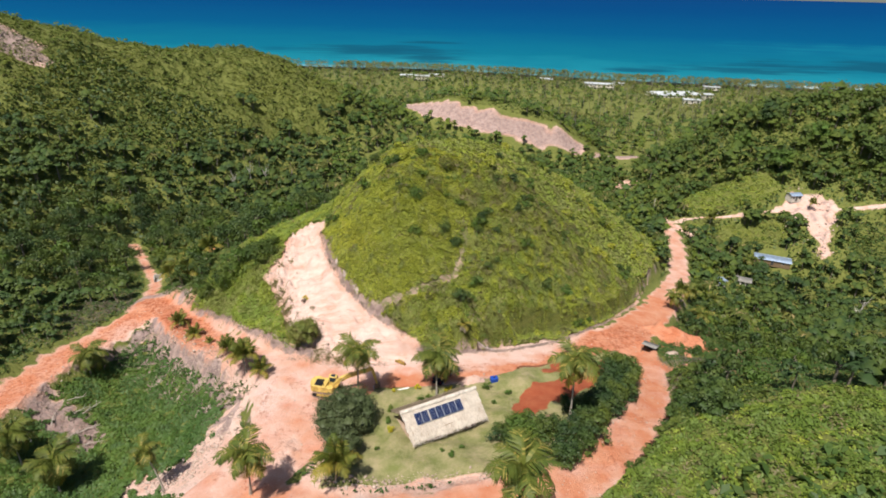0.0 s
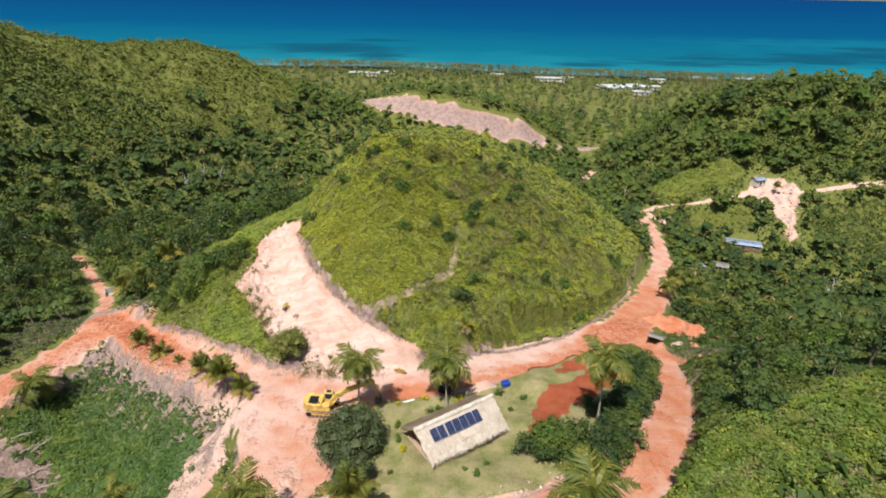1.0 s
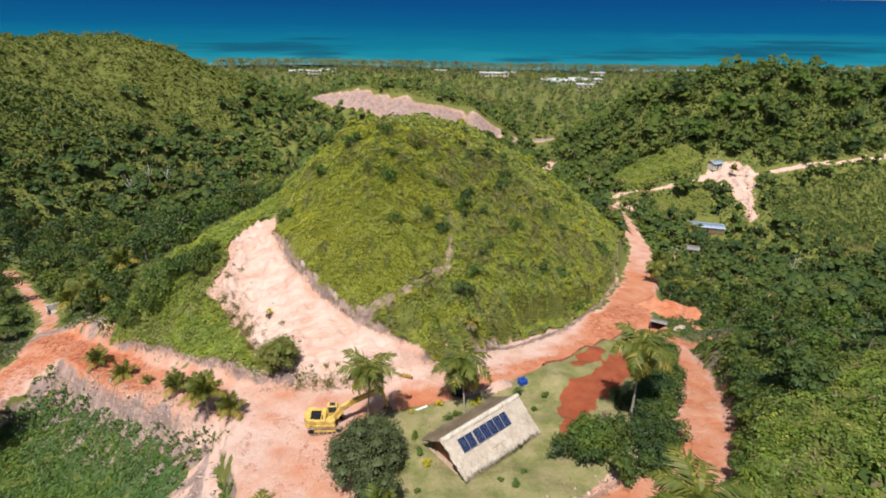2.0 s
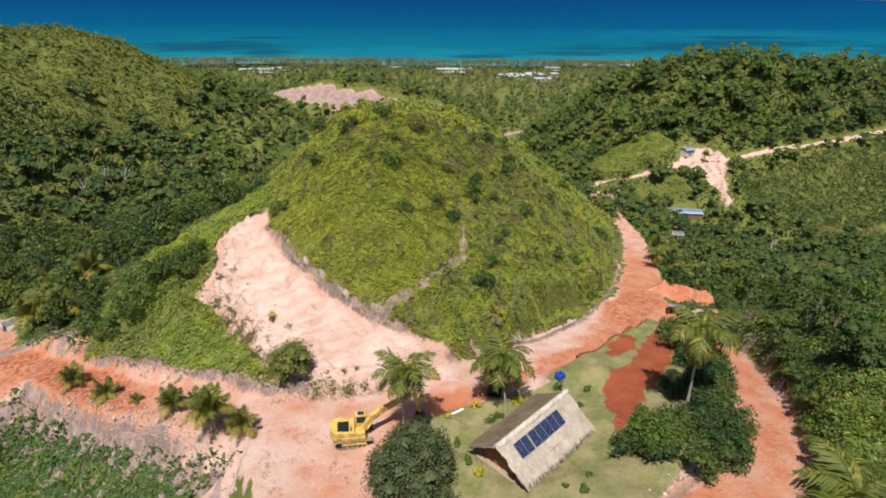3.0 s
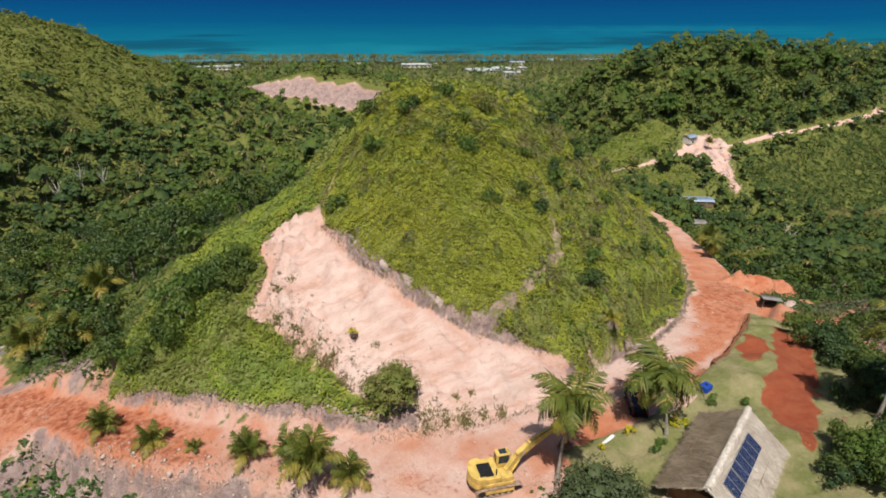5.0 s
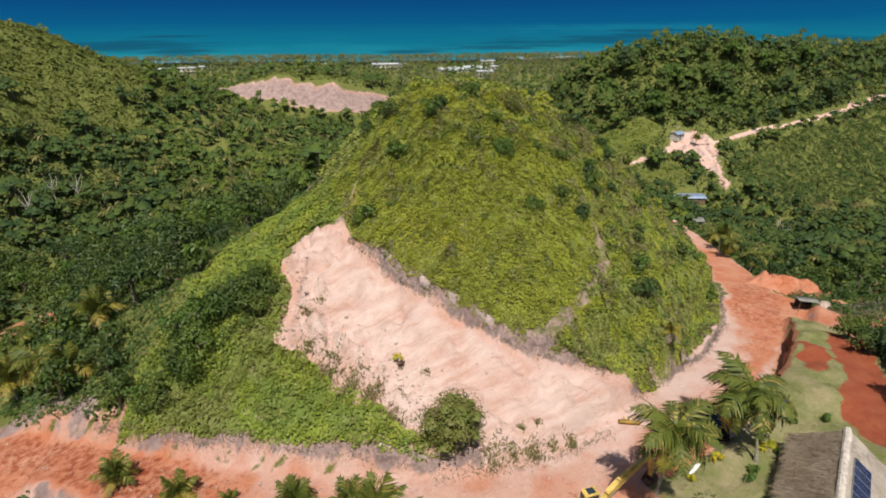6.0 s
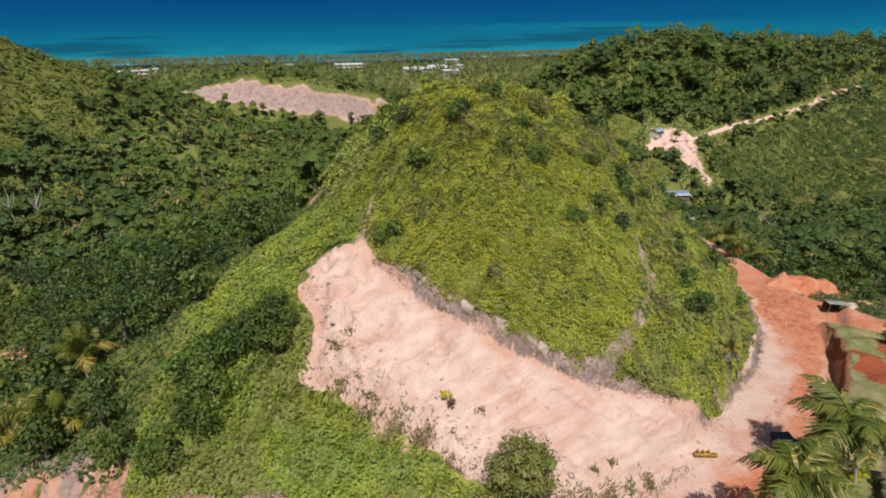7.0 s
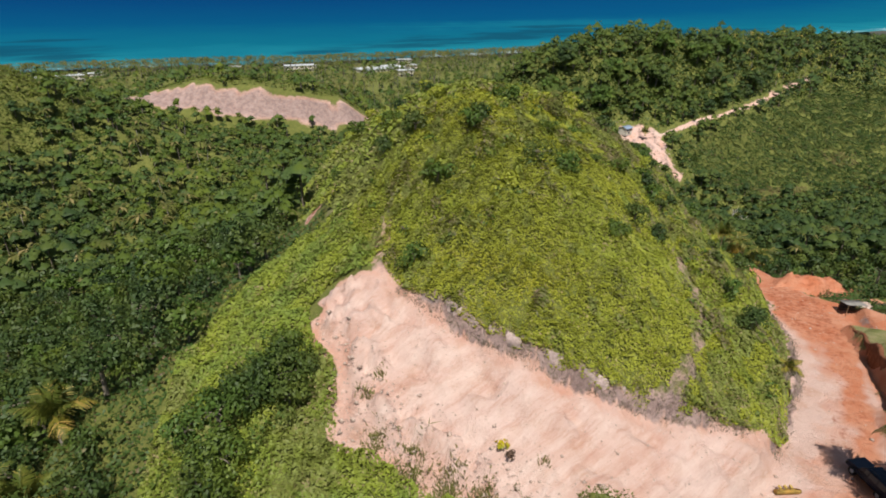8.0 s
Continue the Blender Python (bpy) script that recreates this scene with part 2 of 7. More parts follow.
# ---- the land: heights from named crest, foot and valley lines ----
LINES = {
    "knoll_crest": [(-12.5, 104, 63.6), (-10.5, 107, 65.8), (-9.5, 113.5, 70.0), (-8.5, 121.5, 74.0), (-4, 126.5, 74.8), (6, 140, 73.0), (18, 149, 69.0), (38, 158, 58.0), (58, 166, 45.0)],
    "knoll_front": [(-13, 92, 53.3), (-9, 95, 57.8), (-4, 104.0, 63.6), (-15, 110.5, 67.0)],
    "knoll_gully": [(2.2, 98.2, 56.8), (4.8, 101, 57.5), (6.4, 105, 59.8), (6.6, 109.5, 63.8)],
    "knoll_east_rib": [(9.5, 98, 56.4), (12.5, 104.5, 59.0)],
    "knoll_east": [(8, 87.5, 49.5), (19, 95, 48.6), (28, 106, 49.3), (39, 119, 47.4), (50, 135, 44.6), (60, 154, 42.6), (72, 172, 33.0)],
    "knoll_east_mid": [(4, 93, 54.6), (14, 109, 60.6), (22, 122, 64.0), (36, 142, 57.8)],
    "knoll_west": [(-27, 115, 59.9), (-22.4, 121.5, 63.6), (-15, 127.2, 72.2), (-19.2, 137.5, 65.9), (-8, 160, 63.0)],
    "knoll_back": [(-24, 142, 57.5), (-20, 165, 50.0), (0, 185, 46.0), (30, 195, 40.0), (60, 195, 31.0)],
    "west_lobe_crest": [(-33, 116, 57.5), (-42, 119, 54.5), (-48, 113, 51.2), (-50, 109, 50.0)],
    "west_lobe_front": [(-31, 98, 50.5), (-36, 97, 47.6), (-46, 104, 46.0), (-56, 114, 45.0)],
    "west_lobe_back": [(-30, 133, 58.0), (-44, 131, 53.0), (-57, 126, 47.5), (-64, 129, 40.0)],
    "west_lobe_flank": [(-22, 150, 54.0), (-34, 165, 46.0), (-56, 141, 46.0), (-66, 145, 38.0)],
    "scar_floor": [(-30, 113.5, 58.8), (-24, 103.5, 56.6), (-26, 96, 53.6), (-18.6, 89, 51.9), (-13, 83, 50.4)],
    "scar_rim": [(-34, 111, 55.6), (-34, 102, 52.4), (-29.5, 95, 51.8), (-26, 89, 50.0)],
    "yard": [(-8, 73.5, 49.4), (2, 75, 49.3), (13, 79, 49.2), (20, 82, 48.7), (28, 86, 47.4), (36, 90, 45.2)],
    "yard_near": [(-14, 60, 49.3), (0, 62, 50.0), (10, 64, 50.3), (20, 69, 50.2), (30, 78, 48.5)],
    "yard_foot": [(-15, 55.5, 49.6), (-6, 56, 50.3), (7, 55.5, 51.8), (16, 58, 52.2)],
    "main_road": [(93, 210, 26), (84, 177, 29), (73, 148, 33), (56, 121, 38), (41, 101, 42.7), (26, 92, 45), (8, 83.8, 47.7), (-3, 79.5, 49), (-14.7, 77.5, 48.5), (-25, 79.5, 48), (-37, 87, 46.5), (-50, 97.5, 44.3), (-61, 109, 42), (-68, 115, 40.5)],
    "west_road": [(-70.5, 102.6, 40), (-76.4, 92.3, 40), (-79.1, 80.3, 40), (-84, 60, 40), (-92, 30, 41)],
    "gully_track": [(-75, 131, 37), (-87, 148, 35), (-97, 162, 34)],
    "loop_road": [(39.5, 84, 46), (36.9, 75, 48.2), (30.9, 65, 50.9), (23.4, 56, 52.8), (14.5, 50, 53.6), (0, 46.5, 52.5), (-12, 47, 50.5), (-22, 51, 48.5)],
    "west_pad": [(-25, 74, 48), (-21, 66.5, 47.9), (-26, 57, 47.4), (-34, 49, 46), (-48, 38, 44)],
    "pit_rim": [(-31, 77, 46.6), (-40, 87, 44.0), (-52, 96, 42.6), (-63, 103, 40.6)],
    "pit_floor": [(-62, 97, 35.5), (-54, 85, 34.5), (-43, 80, 38.5), (-56, 72, 33.5), (-46, 62, 36.5), (-62, 55, 32.5), (-74, 66, 34.5)],
    "east_spur": [(24, 46, 58.2), (33, 45, 62.8), (44, 42, 66.5), (70, 30, 72.0), (110, 10, 78.0)],
    "east_spur_mid": [(35, 56, 60.6), (44, 55, 62.8), (58, 58, 63.0), (90, 50, 64.0), (130, 40, 66.0)],
    "east_spur_foot": [(41, 71, 54.0), (48, 76, 54.0), (66, 76, 54.5), (92, 82, 48.0), (130, 85, 44.0), (180, 80, 46.0)],
    "east_hollow": [(46, 92, 43.5), (60, 104, 38.5), (72, 118, 31.5), (92, 135, 22.5), (110, 150, 17.5), (128, 166, 14.0), (148, 176, 11.0), (168, 152, 11.5), (200, 140, 13.0), (260, 130, 18.0)],
    "hamlet": [(88, 162, 24.0), (103, 165, 21.5), (115, 178, 18.5), (128, 190, 17.0), (142, 190, 22.0)],
    "east_slope": [(155, 181, 18.5), (188, 196, 22.5), (200, 176, 16.5), (240, 180, 22.0), (300, 180, 30.0)],
    "valley_road": [(103, 211, 27), (128, 213, 29), (146, 215, 31.5), (164, 211, 33), (190, 210, 36), (219, 209, 38), (257, 214, 40), (320, 225, 43)],
    "east_hill_crest": [(142, 294, 44), (156, 282, 57.5), (180, 272, 65), (205, 266, 68.5), (226, 254, 66.0), (245, 238, 60), (290, 240, 57.0), (380, 250, 60)],
    "east_hill_front": [(108, 232, 28), (125, 240, 33), (150, 234, 42.5), (178, 232, 45), (207, 226, 42)],
    "east_hill_back": [(140, 330, 22), (190, 330, 30), (240, 310, 34), (300, 320, 36), (420, 340, 40)],
    "hollow_back": [(100, 240, 23), (100, 270, 20), (106, 300, 17), (112, 340, 14.5), (150, 380, 13)],
    "west_valley": [(-100, 175, 34.5), (-80, 155, 34.0), (-72, 180, 34.0), (-60, 205, 34.0), (-44, 235, 34.5), (-10, 262, 33), (20, 285, 28), (60, 310, 22)],
    "west_ridge_crest": [(-420, 60, 132), (-300, 140, 122), (-225, 195, 108), (-172, 240, 95), (-140, 278, 82), (-120, 292, 80), (-108, 299, 81), (-92, 303, 78), (-74, 299, 70), (-55, 304, 60.5), (-25, 304, 47)],
    "west_ridge_mid": [(-260, 100, 90), (-180, 150, 79), (-140, 214, 71), (-110, 228, 57), (-88, 254, 58.5), (-96, 262, 61.5), (-66, 266, 48), (-40, 280, 47), (-24, 290, 44)],
    "west_ridge_foot": [(-130, 60, 52), (-125, 110, 50), (-118, 140, 46), (-110, 170, 43), (-100, 195, 42.5), (-86, 222, 44), (-66, 250, 42)],
    "west_ridge_back": [(-420, 250, 60), (-240, 330, 45), (-130, 380, 32), (-60, 380, 26)],
    "quarry_crest": [(-28, 362, 41), (-10, 350, 46), (7, 340, 50.5), (32, 332, 47), (70, 330, 38.5), (88, 332, 27)],
    "quarry_foot": [(-15, 322, 36), (10, 318, 33), (40, 314, 27), (80, 318, 20)],
    "coast_plain": [(-500, 620, 14), (-200, 560, 14), (-60, 480, 13), (40, 450, 17), (160, 470, 11), (300, 480, 14), (480, 470, 22), (900, 460, 30)],
    "coast_low": [(-700, 780, 5), (-200, 760, 4.5), (60, 730, 4.5), (250, 680, 3.5), (450, 660, 4), (900, 640, 5)],
    "behind": [(-200, -60, 60), (-80, -40, 52), (0, 0, 55), (60, -10, 66), (160, -60, 84), (0, -150, 60)],
}


def along(pts, step):
    """Points every step metres along a polyline."""
    pts = np.array(pts, float)
    out = []
    for a, b in zip(pts[:-1], pts[1:]):
        n = max(1, int(np.hypot(*(b - a)[:2]) / step))
        out.append(a + (b - a) * (np.arange(n) / n)[:, None])
    return np.vstack(out + [pts[-1:]])


_k = np.vstack([along(v, 7 if abs(np.mean([p[1] for p in v]) - 100) < 60 else 14) for v in LINES.values()])
_c2 = 9.0


def _kernel(x, y):
    return np.sqrt((x[:, None] - _k[None, :, 0]) ** 2 + (y[:, None] - _k[None, :, 1]) ** 2 + _c2)


_n = len(_k)
_A = np.zeros((_n + 3, _n + 3))
_A[:_n, :_n] = _kernel(_k[:, 0], _k[:, 1]) - 1.0 * np.eye(_n)
_A[:_n, _n:] = np.column_stack([np.ones(_n), _k[:, 0] / 100, _k[:, 1] / 100])
_A[_n:, :_n] = _A[:_n, _n:].T
_w = np.linalg.solve(_A, np.concatenate([_k[:, 2], np.zeros(3)]))


def base_height(x, y):
    out = np.empty(len(x))
    for i in range(0, len(x), 20000):
        s = slice(i, i + 20000)
        out[s] = _kernel(x[s], y[s]) @ _w[:_n] + _w[_n] + _w[_n + 1] * x[s] / 100 + _w[_n + 2] * y[s] / 100
    return out


def inside(poly, x, y):
    """Signed distance to a polygon, positive inside."""
    p = np.array(poly, float)
    q = np.roll(p, -1, axis=0)
    d = np.full(len(x), 1e9)
    odd = np.zeros(len(x), bool)
    for (x1, y1), (x2, y2) in zip(p, q):
        ex, ey = x2 - x1, y2 - y1
        t = np.clip(((x - x1) * ex + (y - y1) * ey) / (ex * ex + ey * ey), 0, 1)
        d = np.minimum(d, np.hypot(x - x1 - t * ex, y - y1 - t * ey))
        if y1 != y2:
            odd ^= ((y1 > y) != (y2 > y)) & (x < (x2 - x1) * (y - y1) / (y2 - y1) + x1)
    return np.where(odd, d, -d)


def near_line(pts, x, y):
    """Distance to a polyline less its half width, and the height of the nearest place on it. pts: x, y, z, half width."""
    best, z = np.full(len(x), 1e9), np.zeros(len(x))
    for (x1, y1, z1, w1), (x2, y2, z2, w2) in zip(pts[:-1], pts[1:]):
        ex, ey = x2 - x1, y2 - y1
        t = np.clip(((x - x1) * ex + (y - y1) * ey) / (ex * ex + ey * ey), 0, 1)
        d = np.hypot(x - x1 - t * ex, y - y1 - t * ey) - (w1 + (w2 - w1) * t)
        z = np.where(d < best, z1 + (z2 - z1) * t, z)
        best = np.minimum(best, d)
    return best, z


def smooth(a, b, v):
    t = np.clip((v - a) / (b - a), 0, 1)
    return t * t * (3 - 2 * t)


def waves(x, y, size, seed):
    """Cheap smooth noise, about -1 to 1, from turned sines."""
    rng = np.random.RandomState(seed)
    out = np.zeros(np.shape(x))
    for i in range(10):
        a, ph, f = rng.uniform(0, 6.28), rng.uniform(0, 6.28), rng.uniform(0.6, 2.2) / size
        out = out + np.sin(6.28 * f * (x * np.cos(a) + y * np.sin(a)) + ph)
    return out / 3.2


def widths(line, *w):
    return [(*p, w[min(i, len(w) - 1)]) for i, p in enumerate(LINES[line])]


ROADS = {
    "main": widths("main_road", 2.4, 2.6, 3.0, 3.8, 4.6, 4.4, 4.0, 4.6, 4.6, 3.8, 3.6, 3.4, 3.2, 3.0),
    "west": [(-66, 113, 40.8, 3.2)] + widths("west_road", 3.6, 3.5, 3.5, 3.5, 3.5),
    "gully": [(-69, 116, 40.2, 1.6)] + widths("gully_track", 1.1, 1.0, 0.9),
    "loop": [(42, 100, 43.4, 3.8)] + widths("loop_road", 3.2, 2.9, 3.4, 4.0, 4.2, 3.8, 4.0, 5.0),
    "pad": widths("west_pad", 5.5, 6.5, 5.0, 4.0, 3.5),
    "valley": [(93, 209, 26, 1.0)] + widths("valley_road", 0.8),
    "coast": [(92, 326, 20.8, 1.6), (104, 337, 17.5, 2.2), (118, 345, 15.5, 2.6), (140, 352, 14.6, 2.6)],
    "hamlet": [(93, 207, 26.2, 1.5), (101, 194, 24, 1.2), (108, 184, 21, 1.0)],
}
SCAR = [(-26.2, 115.8), (-28, 118.2), (-30.4, 119.6), (-32.4, 118.6), (-33.8, 115.2), (-33.2, 111.6), (-34.4, 108.4), (-36, 105.8), (-34.2, 103.2), (-32.8, 100.6), (-29.6, 94.8), (-28.2, 90), (-23, 83), (-17, 80), (-3.0, 80.5), (-1.2, 83.6), (-6.4, 85.8), (-10.4, 89), (-14.6, 92.6), (-18.3, 96.5), (-20.8, 100), (-23.6, 106.4), (-26.2, 112.8)]
KNOLL = [(-25.6, 116.2), (-25.7, 112.9), (-23.1, 106.6), (-20.3, 100.3), (-17.8, 96.9), (-14.1, 93.1), (-9.9, 89.5), (-5.9, 86.4), (-1.4, 84.5), (1, 84.6), (6, 87.4), (14, 89.6), (25, 95.6), (37, 106), (50, 122), (64, 147), (76, 176), (60, 192), (20, 200), (-12, 172), (-24, 146)]
LOBE = [(-22.5, 84.2), (-27.5, 86), (-37, 93.5), (-49, 103), (-55.5, 107.5), (-53, 111), (-50.5, 115.5), (-47.8, 120), (-45.6, 124.5), (-39, 129), (-33, 133.5), (-23.5, 131), (-25, 117), (-28, 118.9), (-30.6, 120.4), (-33, 119.2), (-34.5, 115.2), (-33.9, 111.6), (-35.1, 108.6), (-36.7, 105.8), (-34.8, 102.8), (-33.4, 100.4), (-30.3, 94.8), (-28.7, 90)]
YARD = [(-10, 75), (0, 75.3), (8, 78.2), (18, 81.5), (28, 87), (36, 93), (37, 86), (33, 74), (26, 64), (18, 58.5), (8, 54), (-5, 53.5), (-15, 53.5), (-14.5, 62), (-13, 70)]
CLAY = [(31.9, 85.5), (32.5, 81), (27, 76), (22.8, 72), (18, 69), (11.4, 64.6), (11.8, 68), (15, 74.5), (20.2, 76.4), (27.5, 82.4)]
CLAYBIT = [(18, 79.9), (25.7, 85.2), (27.6, 83.3), (23.5, 79.9), (19.2, 78.0)]
CLEARING = [(141, 215.5), (146.5, 221.5), (154, 220.5), (161, 216.5), (162, 211.5), (158, 206.5), (153.5, 200.5), (149.5, 194), (147.2, 187.6), (144.2, 187), (144.8, 193), (146.5, 201.5), (145, 209)]
PIT = [(-36, 75), (-42, 85), (-50, 91.4), (-54.4, 96), (-60, 101.2), (-66.6, 100.8), (-70.2, 96), (-74.6, 82), (-79, 58), (-80, 40), (-55, 40), (-38, 56), (-35, 66)]
QUARRY = [(-28, 360), (-11, 349), (7, 338.5), (32, 330.5), (68, 328.5), (87, 331), (84, 322), (58, 319), (32, 320), (8, 325), (-10, 333), (-22, 345)]
SHORE = [(-6000, 930), (-900, 900), (-190, 884), (0, 880), (150, 836), (236, 814), (460, 780), (560, 771), (1200, 735), (6000, 690)]
RUBBLE = [(-30.5, 76), (-34.5, 75), (-38.5, 71.5), (-40.5, 68), (-44, 66.5), (-49, 66.5), (-50, 63), (-43, 60.5), (-38, 58), (-33, 57), (-32, 66)]
BRUSH = [(-74, 86), (-66, 83.5), (-60.5, 79), (-62, 75), (-70, 77), (-76, 80)]
LEDGE = [(42.8, 99), (45.5, 101.5), (52, 98), (51, 84), (43.8, 84.5), (43.4, 92)]
PATHWAY = [(-11.6, 90.9, 0, 1.9), (-9.4, 91.4, 0, 1.1), (-6.9, 91.9, 0, 0.75), (-1.5, 94.8, 0, 0.75), (3.4, 98.8, 0, 1.0), (4.8, 102, 0, 0.9), (5.6, 106, 0, 0.5), (6.0, 109.5, 0, 0.15)]
HEADPATH = [(-26.4, 116.8, 0, 1.0), (-24.4, 119.4, 0, 0.7), (-22.8, 121.6, 0, 0.9), (-21.6, 123.4, 0, 0.3)]
SLIP = [(-25.6, 135.6), (-23.2, 136.4), (-22.4, 139.6), (-23.4, 142.4), (-25.2, 141.4), (-25.8, 138.4)]


def height(x, y):
    """The land's height, with roads graded in and banks cut."""
    x, y = np.asarray(x, float).ravel(), np.asarray(y, float).ravel()
    z = base_height(x, y)
    near = smooth(340, 290, y)
    z = z + near * (0.35 * waves(x, y, 9, 3) + 0.8 * waves(x, y, 28, 4) * smooth(150, 200, y))
    # banks: the knoll stands proud of the scar and the road, the lobe of the road
    kd = inside(KNOLL, x, y)
    z = z + 1.3 * smooth(-0.2, 0.7, kd + 0.35 * waves(x, y, 3, 5)) * smooth(60, 20, x) * (1 - 0.6 * smooth(9, 4, np.hypot(x + 3, y - 85))) * (1 - smooth(-4, -20, x) * (1 - smooth(114, 106, y)))
    ld = inside(LOBE, x, y)
    z = z + 0.6 * smooth(-0.3, 0.6, ld + 0.3 * waves(x, y, 3, 6)) * smooth(118, 108, y)
    # lumps on the bare slope, higher along its western rim
    sd = inside(SCAR, x, y)
    z = z + smooth(0, 1, sd) * (0.14 * waves(0.87 * x + 0.49 * y, (0.49 * x - 0.87 * y) * 0.25, 2.4, 8) + 0.24 * waves(x, y, 5, 9)) + 0.8 * smooth(0.2, 1.2, sd) * smooth(4.5, 1.5, sd) * smooth(-26, -30, x) * (0.6 + 0.7 * waves(x, y, 4, 10)) + smooth(0.0, 0.5, sd) * smooth(5.5, 1.5, sd) * smooth(-24, -29, x) * (0.3 * waves(x, y, 1.7, 47) + 0.35 * np.maximum(waves(x, y, 2.6, 48), 0) + 0.12 * waves(x, y, 1.0, 49))
    # shallow gullies washed down the bare slope
    z = z - 0.5 * smooth(0.5, 2.5, sd) * smooth(0.35, 1.0, waves(0.86 * x + 0.5 * y, (0.5 * x - 0.86 * y) * 0.3, 6.5, 50)) * smooth(84, 90, y)
    rim, _ = near_line([(*p, 0.8) for p in LINES["pit_rim"]], x, y)
    z = z + smooth(4.4, 1.0, rim) * (0.5 * waves(x, y, 2.8, 15) + 0.4 * np.maximum(waves(x, y, 1.8, 16), -0.2))
    # the quarry's face
    qd = inside(QUARRY, x, y)
    z = z - 1.6 * smooth(-1, 5, qd)
    uncut = z.copy()
    for line in ROADS.values():
        d, rz = near_line(line, x, y)
        z = z + (rz + 0.04 * waves(x, y, 3, 7) - z) * smooth(1.5, -0.4, d)
    yd = inside(YARD, x, y)
    z = z + 0.35 * smooth(0, 0.6, yd)
    # the yard ends above the road in an upright cut
    z = z + np.maximum(uncut + 0.9 - z, 0) * smooth(-0.35, 0.35, yd) * smooth(11, 17, x) * smooth(9, 3, yd)
    dm, rm = near_line(ROADS["main"], x, y)
    z = z + np.minimum(rm + 0.05 - z, 0) * smooth(0.0, -0.3, yd) * smooth(13, 17, x) * smooth(3.5, 2.5, dm)
    z = z + 0.25 * smooth(-0.3, 0.3, inside(LEDGE, x, y))
    sx = np.array(SHORE, float)
    beach = np.interp(x, sx[:, 0], sx[:, 1]) - y
    z = np.where(beach < 30, np.minimum(z, beach * 0.12), z)
    return np.where(beach < 0, np.maximum(beach * 0.05, -6.0), z)

# ---- mesh helpers ----


def np_mesh(name, verts, quads, mat, tris=None, smooth_faces=False):
    """A mesh from arrays of corners, quads and triangles."""
    me = bpy.data.meshes.new(name)
    verts = np.asarray(verts, np.float32)
    parts_ = []
    if quads is not None and len(quads):
        parts_.append((np.asarray(quads, np.int32), 4))
    if tris is not None and len(tris):
        parts_.append((np.asarray(tris, np.int32), 3))
    me.vertices.add(len(verts))
    me.vertices.foreach_set("co", verts.ravel())
    idx = np.concatenate([p.ravel() for p, _ in parts_])
    tot = np.concatenate([np.full(len(p), k, np.int32) for p, k in parts_])
    me.loops.add(len(idx))
    me.loops.foreach_set("vertex_index", idx)
    me.polygons.add(len(tot))
    me.polygons.foreach_set("loop_start", np.concatenate([[0], np.cumsum(tot)[:-1]]).astype(np.int32))
    if smooth_faces:
        me.polygons.foreach_set("use_smooth", np.ones(len(tot), bool))
    me.update(calc_edges=True)
    me.validate()
    if mat:
        me.materials.append(mat)
    return me


def part(name, bm, material, parent, label=""):
    """Links a bmesh, or a mesh, as one part under a thing."""
    if isinstance(bm, bmesh.types.BMesh):
        me = bpy.data.meshes.new(name)
        bm.to_mesh(me)
        bm.free()
    else:
        me = bm
    if material and not me.materials:
        me.materials.append(material)
    ob = new(name, me)
    ob.parent = parent
    return tagged(ob, label)


def thing(name, m, label, category, group="", kind=""):
    ob = new(name)
    ob.matrix_world = m
    return tagged(ob, label, category, group, kind)


def box(bm, x0, x1, y0, y1, z0, z1, bevel=0.0, m=None):
    """Adds a box, with bevelled edges if wished."""
    r = bmesh.ops.create_cube(bm, size=1.0)
    vs = r["verts"]
    for v in vs:
        v.co = Vector((x0 + (v.co.x + 0.5) * (x1 - x0), y0 + (v.co.y + 0.5) * (y1 - y0), z0 + (v.co.z + 0.5) * (z1 - z0)))
    if m is not None:
        bmesh.ops.transform(bm, matrix=m, verts=vs)
    if bevel:
        es = list({e for v in vs for e in v.link_edges})
        bmesh.ops.bevel(bm, geom=es, offset=bevel, segments=1, affect="EDGES", profile=0.5)
    return bm


def rod(bm, a, b, r0, r1, seg=8):
    """Adds a tapered rod from a to b."""
    a, b = Vector(a), Vector(b)
    d = b - a
    m = Matrix.Translation((a + b) / 2) @ d.to_track_quat("Z", "Y").to_matrix().to_4x4()
    bmesh.ops.create_cone(bm, cap_ends=True, segments=seg, radius1=r0, radius2=r1, depth=d.length, matrix=m)
    return bm


def B():
    return bmesh.new()


OCT_V = np.array([(1, 0, 0), (0, 1, 0), (-1, 0, 0), (0, -1, 0), (0, 0, 1), (0, 0, -0.7)], float)
OCT_F = np.array([(0, 1, 4), (1, 2, 4), (2, 3, 4), (3, 0, 4), (1, 0, 5), (2, 1, 5), (3, 2, 5), (0, 3, 5)])


